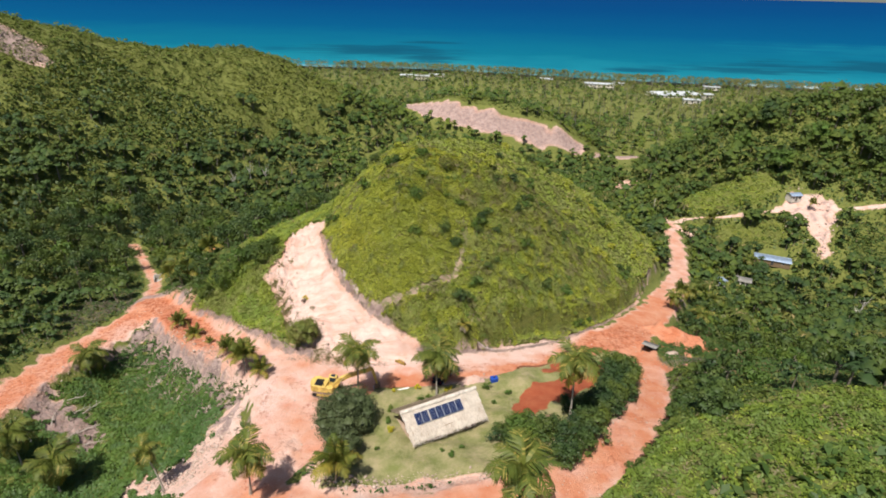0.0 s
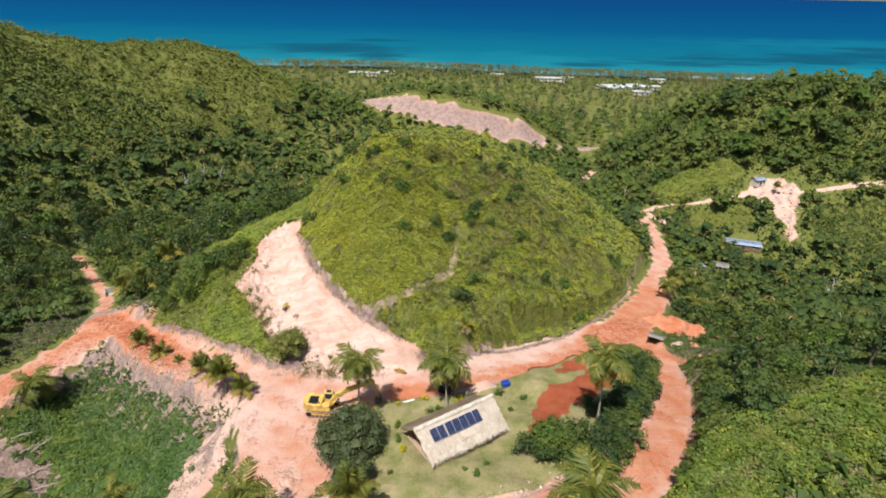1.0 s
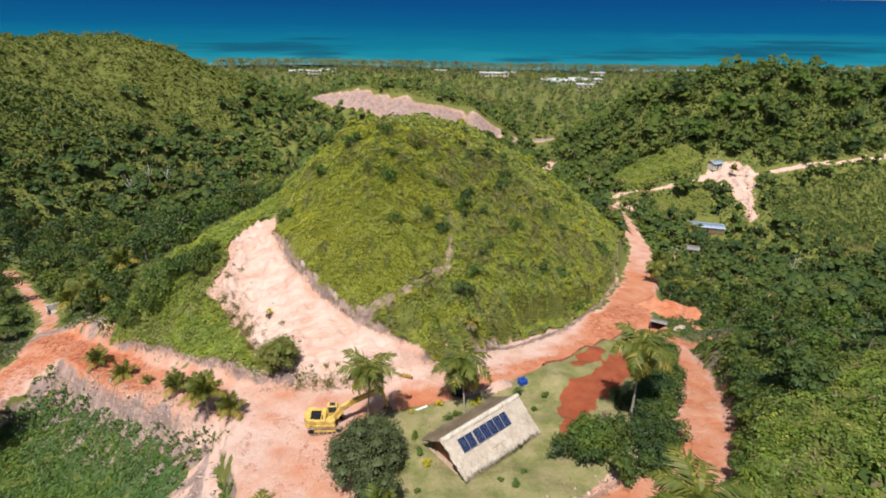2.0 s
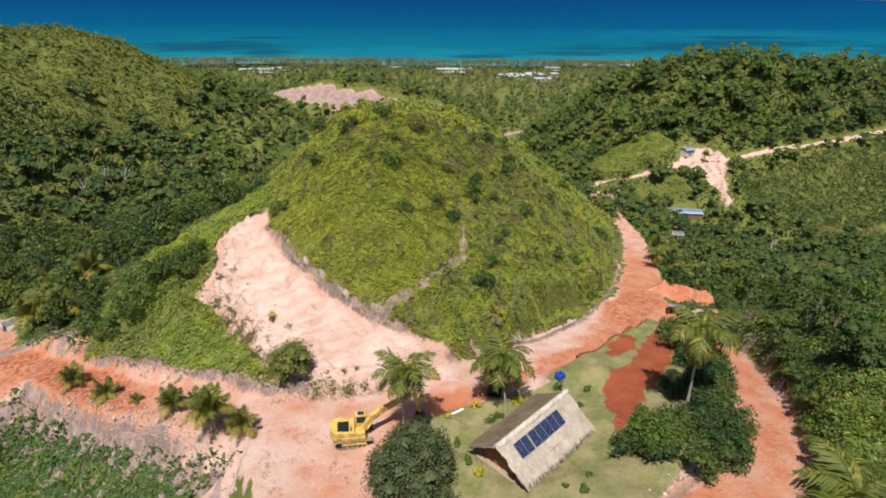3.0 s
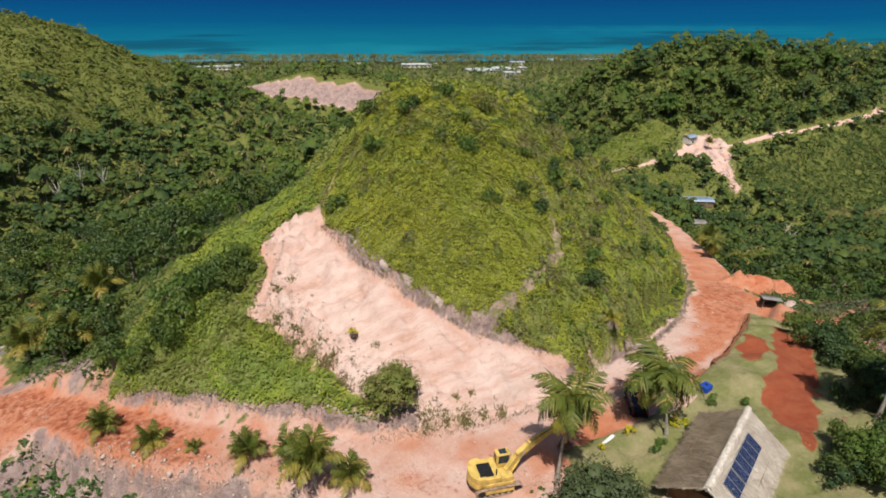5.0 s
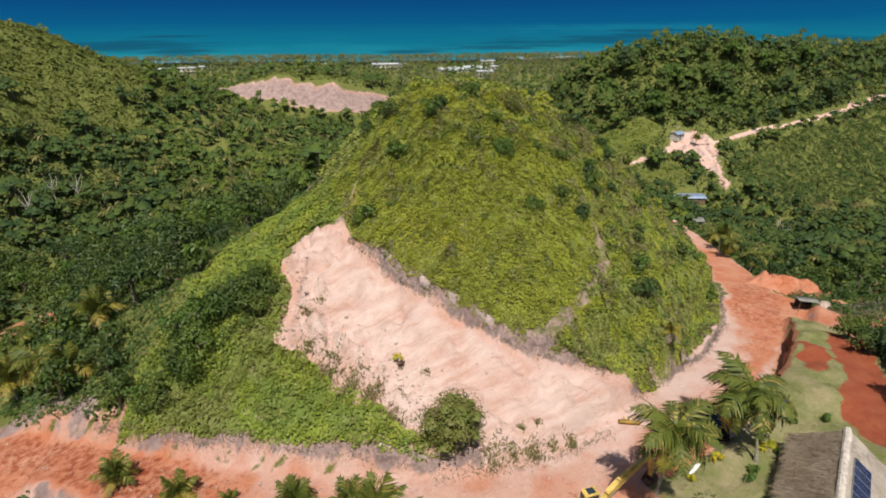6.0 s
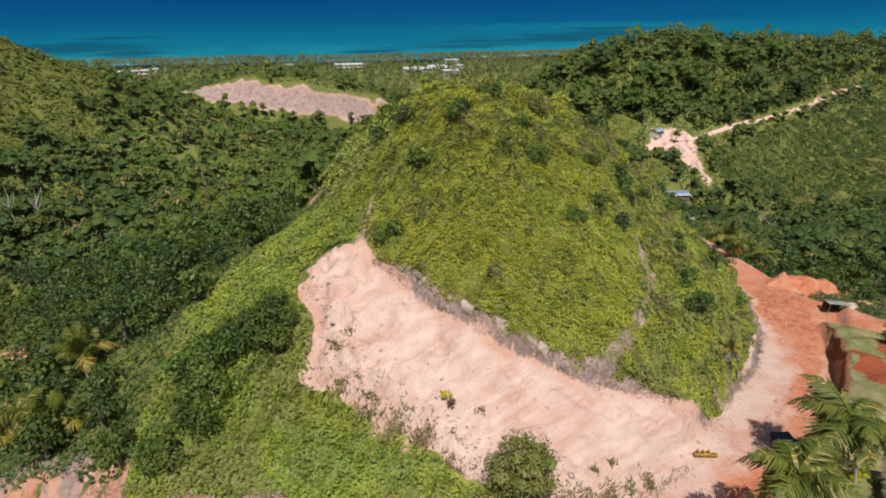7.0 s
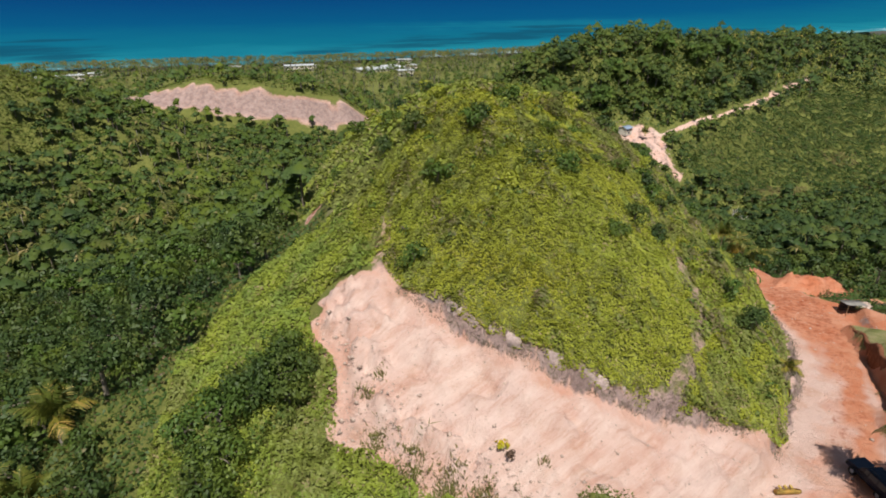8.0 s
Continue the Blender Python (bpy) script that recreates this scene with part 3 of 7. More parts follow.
def clumps(name, C, R, n, size, mat, rng, squash=0.85, core=0.7, low=-0.15, loose=0.7, faces=4):
    """Leaf clumps: round C with radii R, n leaves each of about that size, over a small dark core."""
    C, R = np.asarray(C, float), np.asarray(R, float)
    m = len(C)
    k = m * n
    u = rng.uniform(low, 1, k)
    ph = rng.uniform(0, 2 * np.pi, k)
    s = np.sqrt(np.clip(1 - u * u, 0, 1))
    d = np.column_stack([s * np.cos(ph), s * np.sin(ph), u])
    rr = np.repeat(R, n) * rng.uniform(0.72, 1.12, k)
    P = np.repeat(C, n, axis=0) + d * rr[:, None] * np.array([1, 1, squash])
    N = d + rng.normal(0, loose, (k, 3)) * 0.6 + np.array([0, 0, 0.35])
    N /= np.linalg.norm(N, axis=1)[:, None]
    T = np.cross(N, rng.normal(0, 1, (k, 3)))
    T /= np.linalg.norm(T, axis=1)[:, None]
    Bt = np.cross(N, T)
    L = (np.repeat(np.broadcast_to(size, (m,)), n) * rng.uniform(0.6, 1.4, k))[:, None]
    droop = np.array([0, 0, -0.25]) * L
    V = np.stack([P - T * L * 0.5, P + Bt * L * 0.3 + N * L * 0.08, P + T * L * 0.5 + droop, P - Bt * L * 0.3 + N * L * 0.08], axis=1).reshape(-1, 3)
    Q = np.arange(4 * k).reshape(-1, 4)
    tris = None
    if core:
        turn = rng.uniform(0, 6.28, m)
        o = OCT_V[None] * (R * core)[:, None, None] * np.array([1, 1, squash])
        ox = o[..., 0] * np.cos(turn)[:, None] - o[..., 1] * np.sin(turn)[:, None]
        oy = o[..., 0] * np.sin(turn)[:, None] + o[..., 1] * np.cos(turn)[:, None]
        W = (np.stack([ox, oy, o[..., 2]], -1) + C[:, None, :]).reshape(-1, 3)
        tris = (OCT_F[None, :faces] + 4 * k + 6 * np.arange(m)[:, None, None]).reshape(-1, 3)
        V = np.vstack([V, W])
    return np_mesh(name, V, Q, mat, tris, bool(core))


# ---- ground ----


def spaced(*legs):
    """Grid lines: legs of (from, to, step, growth)."""
    out = []
    for a, b, step, grow in legs:
        v = a
        while v < b:
            out.append(v)
            v += step
            step *= grow
    out.append(legs[-1][1])
    return np.array(out)


gx = np.concatenate([-spaced((95, 340, 4.4, 1.0), (340, 1600, 6, 1.12))[::-1], spaced((-94.3, -64, 1.1, 1.0), (-64, -38, 0.75, 1.0), (-38, -6, 0.42, 1.0), (-6, 48, 0.75, 1.0), (48, 72, 1.2, 1.0), (72, 260, 2.6, 1.0), (260, 420, 6, 1.0), (420, 1800, 12, 1.16))])
gy = np.concatenate([spaced((-260, 0, 20, 0.96), (0, 38, 3, 1.0))[:-1], spaced((38, 50, 1.0, 1.0), (50, 80, 0.75, 1.0), (80, 121, 0.45, 1.0), (121, 215, 1.6, 1.0), (215, 370, 2.9, 1.0), (370, 780, 6, 1.03), (780, 960, 6, 1.0))])
GX, GY = [a.ravel() for a in np.meshgrid(gx, gy)]
GZ = height(GX, GY)
nx, ny = len(gx), len(gy)
slope = np.hypot(*np.gradient(GZ.reshape(ny, nx), gy, gx)).ravel()
SPUR_ = [(19.4, 45.6), (22.2, 52.2), (31.2, 61.8), (36.9, 70.4), (48, 68), (95, 62), (120, 40), (110, 0), (40, -10)]
jig = 0.45 * waves(GX, GY, 5, 11)
road_d = {k: near_line(v, GX, GY)[0] + jig for k, v in ROADS.items()}
bare = np.zeros(len(GX))
for d in road_d.values():
    bare = np.maximum(bare, smooth(0.7, -0.3, d))
scar_d = inside(SCAR, GX, GY) + jig
clear_d, quarry_d = inside(CLEARING, GX, GY) + 2 * jig, inside(QUARRY, GX, GY) + 0.35 * waves(GX, GY, 16, 23)
yard_d, clay_d = inside(YARD, GX, GY) + 0.6 * jig, np.maximum(inside(CLAY, GX, GY), inside(CLAYBIT, GX, GY)) + 0.9 * jig
ridge_d = 9 - np.hypot((GX + 163) * 0.7, (GY - 224) * 1.2) + 3 * jig
gully_d = 5 - np.hypot(GX - 98, (GY - 280) * 0.5) + 2 * jig
slip_d, head_d = inside(SLIP, GX, GY) + jig, near_line(HEADPATH, GX, GY)[0] + 0.8 * jig
for d in (scar_d, clear_d, quarry_d, ridge_d, gully_d, slip_d):
    bare = np.maximum(bare, smooth(-0.4, 0.4, d))
path_d = near_line(PATHWAY, GX, GY)[0]
bare = np.maximum(bare, 0.5 * np.maximum(smooth(0.5, -0.3, path_d), smooth(0.5, -0.3, head_d)))
pit_edge = smooth(2.6, 0.3, near_line([(*p, 1.0) for p in LINES["pit_rim"]], GX, GY)[0]) * smooth(-0.9, 0.3, waves(GX, GY, 6, 21))
bare = np.maximum(bare, pit_edge)
lawn_m = smooth(-0.2, 0.5, yard_d) * (1 - smooth(-0.3, 0.4, clay_d))
bare = np.maximum(bare * (1 - lawn_m), smooth(-0.3, 0.4, clay_d) * (yard_d > -0.5))
redm = 0.27 + 0.12 * smooth(1, -1, np.minimum(road_d["main"], road_d["pad"])) + 0.3 * smooth(0.1, 0.9, waves(GX, GY, 9, 19)) * smooth(1, -1, np.minimum(np.minimum(road_d["main"], road_d["pad"]), road_d["loop"]))
redm += 0.6 * smooth(1, -1.5, road_d["west"]) + 0.8 * smooth(0.5, -1, road_d["main"]) * smooth(5.2, 2.6, -inside(YARD, GX, GY) + 0.8 * waves(GX, GY, 7, 20)) * smooth(-16, -4, GX) - 0.12 * smooth(0.5, -1, road_d["main"]) * smooth(-30, -14, GX) * smooth(32, 24, GX) + 0.6 * smooth(0.5, -1, road_d["main"]) * smooth(20, 32, GX) * smooth(66, 54, GX) + 0.8 * smooth(0.5, -2, road_d["main"]) * smooth(-38, -54, GX) - 0.25 * smooth(0, 1, scar_d) + 0.48 * smooth(1, -1.5, road_d["loop"]) + 0.5 * smooth(9, 4, np.hypot((GX - 40) * 0.8, (GY - 95)))
redm += 0.5 * smooth(1, -1, road_d["gully"]) - 0.4 * smooth(0, 2, clear_d) - 0.3 * smooth(1, -1, road_d["valley"]) + 1.0 * smooth(-0.5, 0.5, clay_d) + 0.15 * smooth(0, 2, quarry_d)
sand_m = smooth(14, 6, np.interp(GX, [p[0] for p in SHORE], [p[1] for p in SHORE]) - GY)
quarry_w = inside(QUARRY, GX, GY) + 0.35 * waves(GX, GY, 16, 23)
hollow = smooth(9, 5, near_line([(*p, 1.0) for p in LINES["pit_rim"]], GX, GY)[0])
cut_m = smooth(0.95, 1.6, slope) * (1 - 0.75 * hollow) * smooth(300, 200, GY) * (0.2 + 0.8 * smooth(-0.5, 0.3, waves(GX, GY, 3.5, 27))) * (1 - 0.8 * smooth(0.5, 1.5, scar_d)) + 0.8 * smooth(-1, 1, quarry_w) + 1.2 * smooth(0, 2, ridge_d) + 1.2 * smooth(1, -1, road_d["coast"]) + 0.42 * smooth(0.5, -0.2, path_d) + 0.5 * smooth(0.5, -0.2, head_d)
kd_, ld_ = inside(KNOLL, GX, GY), inside(LOBE, GX, GY)
foot = np.maximum(smooth(-0.55, -0.25, kd_ + 0.3 * waves(GX, GY, 4, 24)) * smooth(0.6, 0.2, kd_) * np.maximum(smooth(-2.6, -1.8, scar_d), smooth(3.2, 2.2, road_d["main"])), smooth(-0.6, -0.25, ld_ + 0.3 * waves(GX, GY, 4, 25)) * smooth(0.6, 0.2, ld_) * smooth(3.2, 2.2, road_d["main"]))
grown = smooth(0.4, 1.2, np.maximum(np.maximum(kd_, ld_), inside(SPUR_, GX, GY))) * (path_d > 0.5)
bare = np.maximum(bare, foot)
foot = foot * smooth(4, 8, np.hypot(GX + 3, GY - 85)) * smooth(115, 110, GY + 0.1 * np.abs(GX))
bare = np.maximum(bare, smooth(-1.6, -0.9, scar_d) * (kd_ < 0.4) * (GY < 117))
bare, cut_m = np.maximum(bare, foot), np.maximum(cut_m * (1 - grown) * (1 - 0.85 * smooth(-0.5, -0.9, np.maximum(kd_, ld_)) * smooth(-4, -3, np.maximum(kd_, ld_))), 0.9 * foot)
fringe = smooth(-3.4, -2.6, inside(YARD, GX, GY)) * (inside(YARD, GX, GY) < 0.2) * smooth(4, 3, np.minimum.reduce(list(road_d.values())))
bare = np.maximum(bare, 0.9 * fringe)
ledge_d = inside(LEDGE, GX, GY)
rub_d, brush_d = inside(RUBBLE, GX, GY) + 2 * jig, inside(BRUSH, GX, GY) + 2 * jig
bare = np.maximum(bare, smooth(-0.4, 0.6, np.maximum(rub_d, brush_d)))
cut_m = np.maximum(cut_m * (1 - smooth(0, 1, rub_d)), 0.8 * smooth(-0.3, 0.6, brush_d))
redm = redm - 0.15 * smooth(0, 1, rub_d)
redm = redm - 0.4 * hollow * smooth(0.2, 1.2, road_d["main"]) * (ld_ < -3)
cut_m = np.maximum(cut_m, 0.95 * smooth(9, 6, near_line([(*p, 1.0) for p in LINES["pit_rim"]], GX, GY)[0]) * smooth(1.2, 2.2, road_d["main"]) * smooth(-0.9, -0.1, waves(GX, GY, 4, 46)) * (ld_ < -4) * (GX < -33) * smooth(0.5, 1.5, road_d["west"]))
rockbank = smooth(-0.3, 0.5, road_d["main"]) * smooth(4.2, 3.0, road_d["main"]) * (ld_ < -5) * smooth(-36, -40, GX) * smooth(2.0, 3.0, road_d["west"])
cut_m = np.maximum(cut_m, rockbank * (0.6 + 0.4 * smooth(-0.3, 0.4, waves(GX, GY, 3, 47))))
cut_m = np.maximum(cut_m, 0.75 * smooth(0, 1.5, clear_d) * smooth(0.0, 0.5, waves(GX, GY, 6, 17)))
bare = np.maximum(bare, smooth(3.2, 2.4, np.hypot(GX + 16, GY - 72)))
shoulder = smooth(3.4, 2.2, road_d["main"]) * smooth(-24, -30, GX) * (ld_ < 0)
redm = redm + 0.3 * shoulder * smooth(-40, -52, GX)
bare = np.maximum(bare, shoulder * (0.75 + 0.35 * waves(GX, GY, 3, 26)))
spot = smooth(1.15, 0.8, np.hypot((GX + 71) / 6.5, (GY - 155) / 3.2))
bare, redm = np.maximum(bare, spot), redm + 0.8 * spot
redm = redm - 0.55 * smooth(2.8, 1.2, -kd_ + 0.7 * waves(GX, GY, 6, 18)) * smooth(0.5, -0.5, road_d["main"]) * smooth(48, 34, GX)
bank = smooth(-1.6, -0.4, inside(YARD, GX, GY)) * smooth(0.7, 0.1, inside(YARD, GX, GY)) * smooth(9, 13, GX) * smooth(3.5, 1.5, road_d["main"])
bank = np.maximum(bank, smooth(-1.0, -0.3, ledge_d) * smooth(0.8, 0.2, ledge_d))
bare, redm, cut_m = np.maximum(bare, bank), redm + 0.8 * bank, cut_m * (1 - bank)
bare = bare - 0.1 * smooth(0.5, -0.3, path_d) * (scar_d < -0.5)
face_i = (np.arange(nx - 1)[None, :] + nx * np.arange(ny - 1)[:, None]).ravel()
FQ = np.column_stack([face_i, face_i + 1, face_i + nx + 1, face_i + nx])


def at_faces(v):
    return v[FQ].mean(axis=1)


clay_m = np.maximum.reduce([smooth(-0.3, 0.4, clay_d) * (yard_d > -0.5), 0.55 * smooth(-0.3, 0.4, slip_d), 0.5 * smooth(-0.5, 1.5, quarry_w + 0.6 * waves(GX, GY, 7, 53)), 0.43 * smooth(0.5, -1.5, road_d["main"]) * np.maximum(smooth(17, 9, np.hypot(GX - 41, GY - 97)), 0.8 * smooth(-2, 6, GX) * smooth(50, 44, GX) * smooth(2.6, 4.2, -kd_ + 0.6 * waves(GX, GY, 6, 45))), 0.3 * smooth(0, -2, road_d["loop"]) * smooth(0, 0.8, waves(GX, GY, 11, 44) + 0.4), 0.40 * smooth(1, -1, np.minimum(road_d["west"], road_d["gully"])), 0.5 * smooth(0.6, -1, road_d["main"]) * smooth(-34, -50, GX), 0.34 * smooth(0, -1.5, np.minimum(road_d["main"], road_d["pad"])) * smooth(-0.1, 0.5, waves(GX, GY, 8, 54)) * smooth(-8, -16, GX)])
MASKS = (("clay", clay_m), ("scar", smooth(0.2, 1.5, scar_d)), ("bare", bare), ("red", np.clip(redm, 0, 1)), ("lawn", lawn_m), ("sand", sand_m), ("cut", np.clip(cut_m, 0, 1)))
road_min = np.minimum.reduce(list(road_d.values()))
kinds = np.zeros(len(FQ), int)
kinds[at_faces(road_min) < 0] = 1
kinds[at_faces(scar_d) > 0] = 2
kinds[at_faces(lawn_m) > 0.5] = 3
kinds[at_faces(quarry_d) > 0] = 4
kinds[at_faces(sand_m) > 0.5] = 5
for number, (nm, lab, cat) in enumerate((("ground", "hilly land under scrub and woods", "ground"), ("dirt_road", "pale and orange unpaved earth road", "road"), ("bare_slope", "freshly cut pale pink marl slope", "slope"),
                                         ("lawn", "patchy dry lawn round the hut", "lawn"), ("quarry_face", "old reddish quarry face in the hill", "rock face"), ("beach", "narrow pale sand beach by the sea", "beach"))):
    q = FQ[kinds == number]
    used, inv = np.unique(q, return_inverse=True)
    me = np_mesh(nm, np.column_stack([GX, GY, GZ])[used], inv.reshape(-1, 4), GROUND, None, True)
    for an, values in MASKS:
        a = me.attributes.new(an, "FLOAT", "POINT")
        a.data.foreach_set("value", values[used].astype(np.float32))
    tagged(new(nm, me), lab, cat, "", "structure")


def ground_z(x, y):
    return float(height([x], [y])[0])


def stand(x, y, turn=0.0, lift=0.0):
    return pose(x, y, ground_z(x, y) + lift, 0, 0, turn)


# ---- sea ----
SEA, st, sp = nodes("sea", 0.6)
sp.inputs["Specular IOR Level"].default_value = 0.0
far_d = attr(st, "shore")
ramp = st.nodes.new("ShaderNodeValToRGB")
mr = st.nodes.new("ShaderNodeMapRange")
mr.inputs[2].default_value = 4000
wob = st.nodes.new("ShaderNodeMath")
wob.operation = "MULTIPLY_ADD"
wob.inputs[1].default_value = 120
st.links.new(noise_of(st, 0.006, 4), wob.inputs[0])
st.links.new(far_d, wob.inputs[2])
st.links.new(wob.outputs[0], mr.inputs[0])
st.links.new(mr.outputs[0], ramp.inputs[0])
els = ramp.color_ramp.elements
for i, (pos, col) in enumerate(((0.0, (0.045, 0.20, 0.22)), (0.025, (0.008, 0.16, 0.215)), (0.08, (0.002, 0.105, 0.17)), (0.25, (0.0, 0.062, 0.15)), (0.6, (0.0, 0.04, 0.13)), (1.0, (0.001, 0.031, 0.12)))):
    e = els[i] if i < 2 else els.new(pos)
    e.position, e.color = pos, (*col, 1)
wc = mixc(st, ramp.outputs[0], (0.004, 0.125, 0.19), attr(st, "shoal"))
wc = mixc(st, wc, (0.003, 0.045, 0.085), attr(st, "reef"))
wc = mixc(st, wc, (0.8, 0.85, 0.85), attr(st, "foam"))
st.links.new(wc, sp.inputs["Base Color"])
bump(st, sp, noise_of(st, 0.12, 6, 0.6), 0.25, 0.6)
dif, glo, shine = st.nodes.new("ShaderNodeBsdfDiffuse"), st.nodes.new("ShaderNodeBsdfGlossy"), st.nodes.new("ShaderNodeMixShader")
glo.inputs["Roughness"].default_value, shine.inputs[0].default_value = 0.35, 0.014
st.links.new(wc, dif.inputs["Color"])
for n_, k_ in ((dif, 1), (glo, 2)):
    st.links.new(sp.inputs["Normal"].links[0].from_socket, n_.inputs["Normal"])
    st.links.new(n_.outputs[0], shine.inputs[k_])
st.links.new(shine.outputs[0], st.nodes["Material Output"].inputs["Surface"])
sxs = np.concatenate([-spaced((1200, 4900, 60, 1.12))[::-1], spaced((-1180, 1180, 14, 1.0)), spaced((1200, 4900, 60, 1.12))])
sds = np.concatenate([spaced((-20, 60, 3, 1.0))[:-1], spaced((60, 1500, 12, 1.015), (1500, 4300, 80, 1.05))])
SXg, SDg = [a.ravel() for a in np.meshgrid(sxs, sds)]
SYg = np.interp(SXg, [p[0] for p in SHORE], [p[1] for p in SHORE]) + SDg
SRg = np.hypot(SXg, SYg)
SZg = 78.0 * smooth(2200, 5200, SRg) / smooth(2200, 5200, np.array([4900.0]))[0]
i0 = (np.arange(len(sxs) - 1)[None, :] + len(sxs) * np.arange(len(sds) - 1)[:, None]).ravel()
seame = np_mesh("sea", np.column_stack([SXg, SYg, SZg]), np.column_stack([i0, i0 + 1, i0 + len(sxs) + 1, i0 + len(sxs)]), SEA, None, True)
reef = np.zeros(len(SXg))
for rx, ry, ra, rb in ((-120, 1120, 150, 95), (-10, 1010, 60, 60), (-20, 1310, 80, 26), (760, 1010, 260, 75), (980, 1080, 260, 70), (500, 950, 130, 50), (1320, 860, 260, 130), (1150, 1230, 180, 60), (300, 905, 60, 24)):
    reef = np.maximum(reef, smooth(1.35, 0.35, np.hypot((SXg - rx) / ra, (SYg - ry) / rb) + 0.3 * waves(SXg * 0.6, SYg * 1.6, 110, 31) + 0.2 * waves(SXg * 0.5, SYg * 2.0, 45, 36)))
shoal = smooth(1.3, 0.3, np.hypot((SXg - 1250) / 520, (SYg - 1330) / 190) + 0.3 * waves(SXg * 0.6, SYg * 1.6, 150, 37))
surf = (0.12 + 0.5 * smooth(330, 480, SXg)) * np.maximum(0.8 * smooth(7, 3, SDg + 3 * waves(SXg, SYg, 30, 32)) * smooth(-0.5, 0.5, waves(SXg, SYg, 110, 33)), 0.7 * smooth(4, 1, np.abs(SDg - 24 - 6 * waves(SXg, SYg, 90, 34))) * smooth(0.1, 0.8, waves(SXg, SYg, 80, 35)))
for an, values in (("shore", SDg), ("reef", reef * 0.7), ("shoal", 0.55 * shoal), ("foam", surf)):
    a = seame.attributes.new(an, "FLOAT", "POINT")
    a.data.foreach_set("value", values.astype(np.float32))
tagged(new("sea", seame), "turquoise to deep blue sea with dark reef patches", "sea", "", "structure")

# ---- planting: where what grows ----
ALLROADS = list(ROADS.values())


def free_of_roads(x, y, gap):
    d = np.full(len(x), 1e9)
    for r in ALLROADS:
        d = np.minimum(d, near_line(r, x, y)[0])
    for p in (SCAR, CLEARING, QUARRY):
        d = np.minimum(d, -inside(p, x, y))
    d = np.minimum(d, -inside(YARD, x, y))
    d = np.minimum(d, np.minimum(-inside(RUBBLE, x, y) - 1.2 * waves(x, y, 4, 14), -inside(BRUSH, x, y) - 1.2 * waves(x, y, 4, 15) + 0.5) + 0.6)
    d = np.minimum(d, near_line(PATHWAY, x, y)[0] + 0.2)
    d = np.minimum(d, np.minimum(near_line(HEADPATH, x, y)[0] + 0.2, -inside(SLIP, x, y)))
    return d + 0.25 * waves(x, y, 2.3, 12) + 0.25 * waves(x, y, 6, 13) + 0.25 > gap


SPUR = [(19.4, 45.6), (22.2, 52.2), (27, 55), (32, 57.4), (39, 58.2), (48, 60.4), (62, 60.4), (95, 58), (120, 40), (110, 0), (40, -10), (20, 20)]
EASTSLOPE = [(152, 186), (166, 205), (190, 205), (260, 207), (330, 215), (340, 180), (270, 150), (215, 150), (178, 168)]
MEADOW = [(96, 206), (140, 209), (136, 198), (118, 196), (104, 196)]
SPURMEADOW = [(100, 215), (135, 219), (146, 224), (140, 236), (120, 238), (105, 230)]


def scatter(poly, per_m2, rng):
    p = np.array(poly, float)
    lo, hi = p.min(0), p.max(0)
    n = int(np.prod(hi - lo) * per_m2)
    x, y = rng.uniform(lo[0], hi[0], n), rng.uniform(lo[1], hi[1], n)
    k = inside(poly, x, y) > 0.1
    return x[k], y[k]


def cover(name, poly, per_m2, radius, leaves, size, mat, label, seed, gap=0.1, extra=None, tall=1.0):
    """A low leafy cover over a polygon of the plan, as one mass."""
    rng = np.random.RandomState(seed)
    x, y = scatter(poly, per_m2, rng)
    k = free_of_roads(x, y, gap)
    if extra is not None:
        k &= extra(x, y)
    x, y = x[k], y[k]
    lump = 0.75 + 0.35 * waves(x, y, 5, seed) + 0.25 * waves(x, y, 16, seed + 1)
    r = radius * rng.uniform(0.55, 1.3, len(x)) * np.clip(lump, 0.45, 1.6)
    z = height(x, y) + r * (0.15 + 0.35 * tall * np.clip(lump - 0.5, 0, 1))
    ob = new(name, clumps(name, np.column_stack([x, y, z]), r, leaves, size, mat, rng, 0.8 * tall, 0))
    return tagged(ob, label, "scrub", "", "stuff")




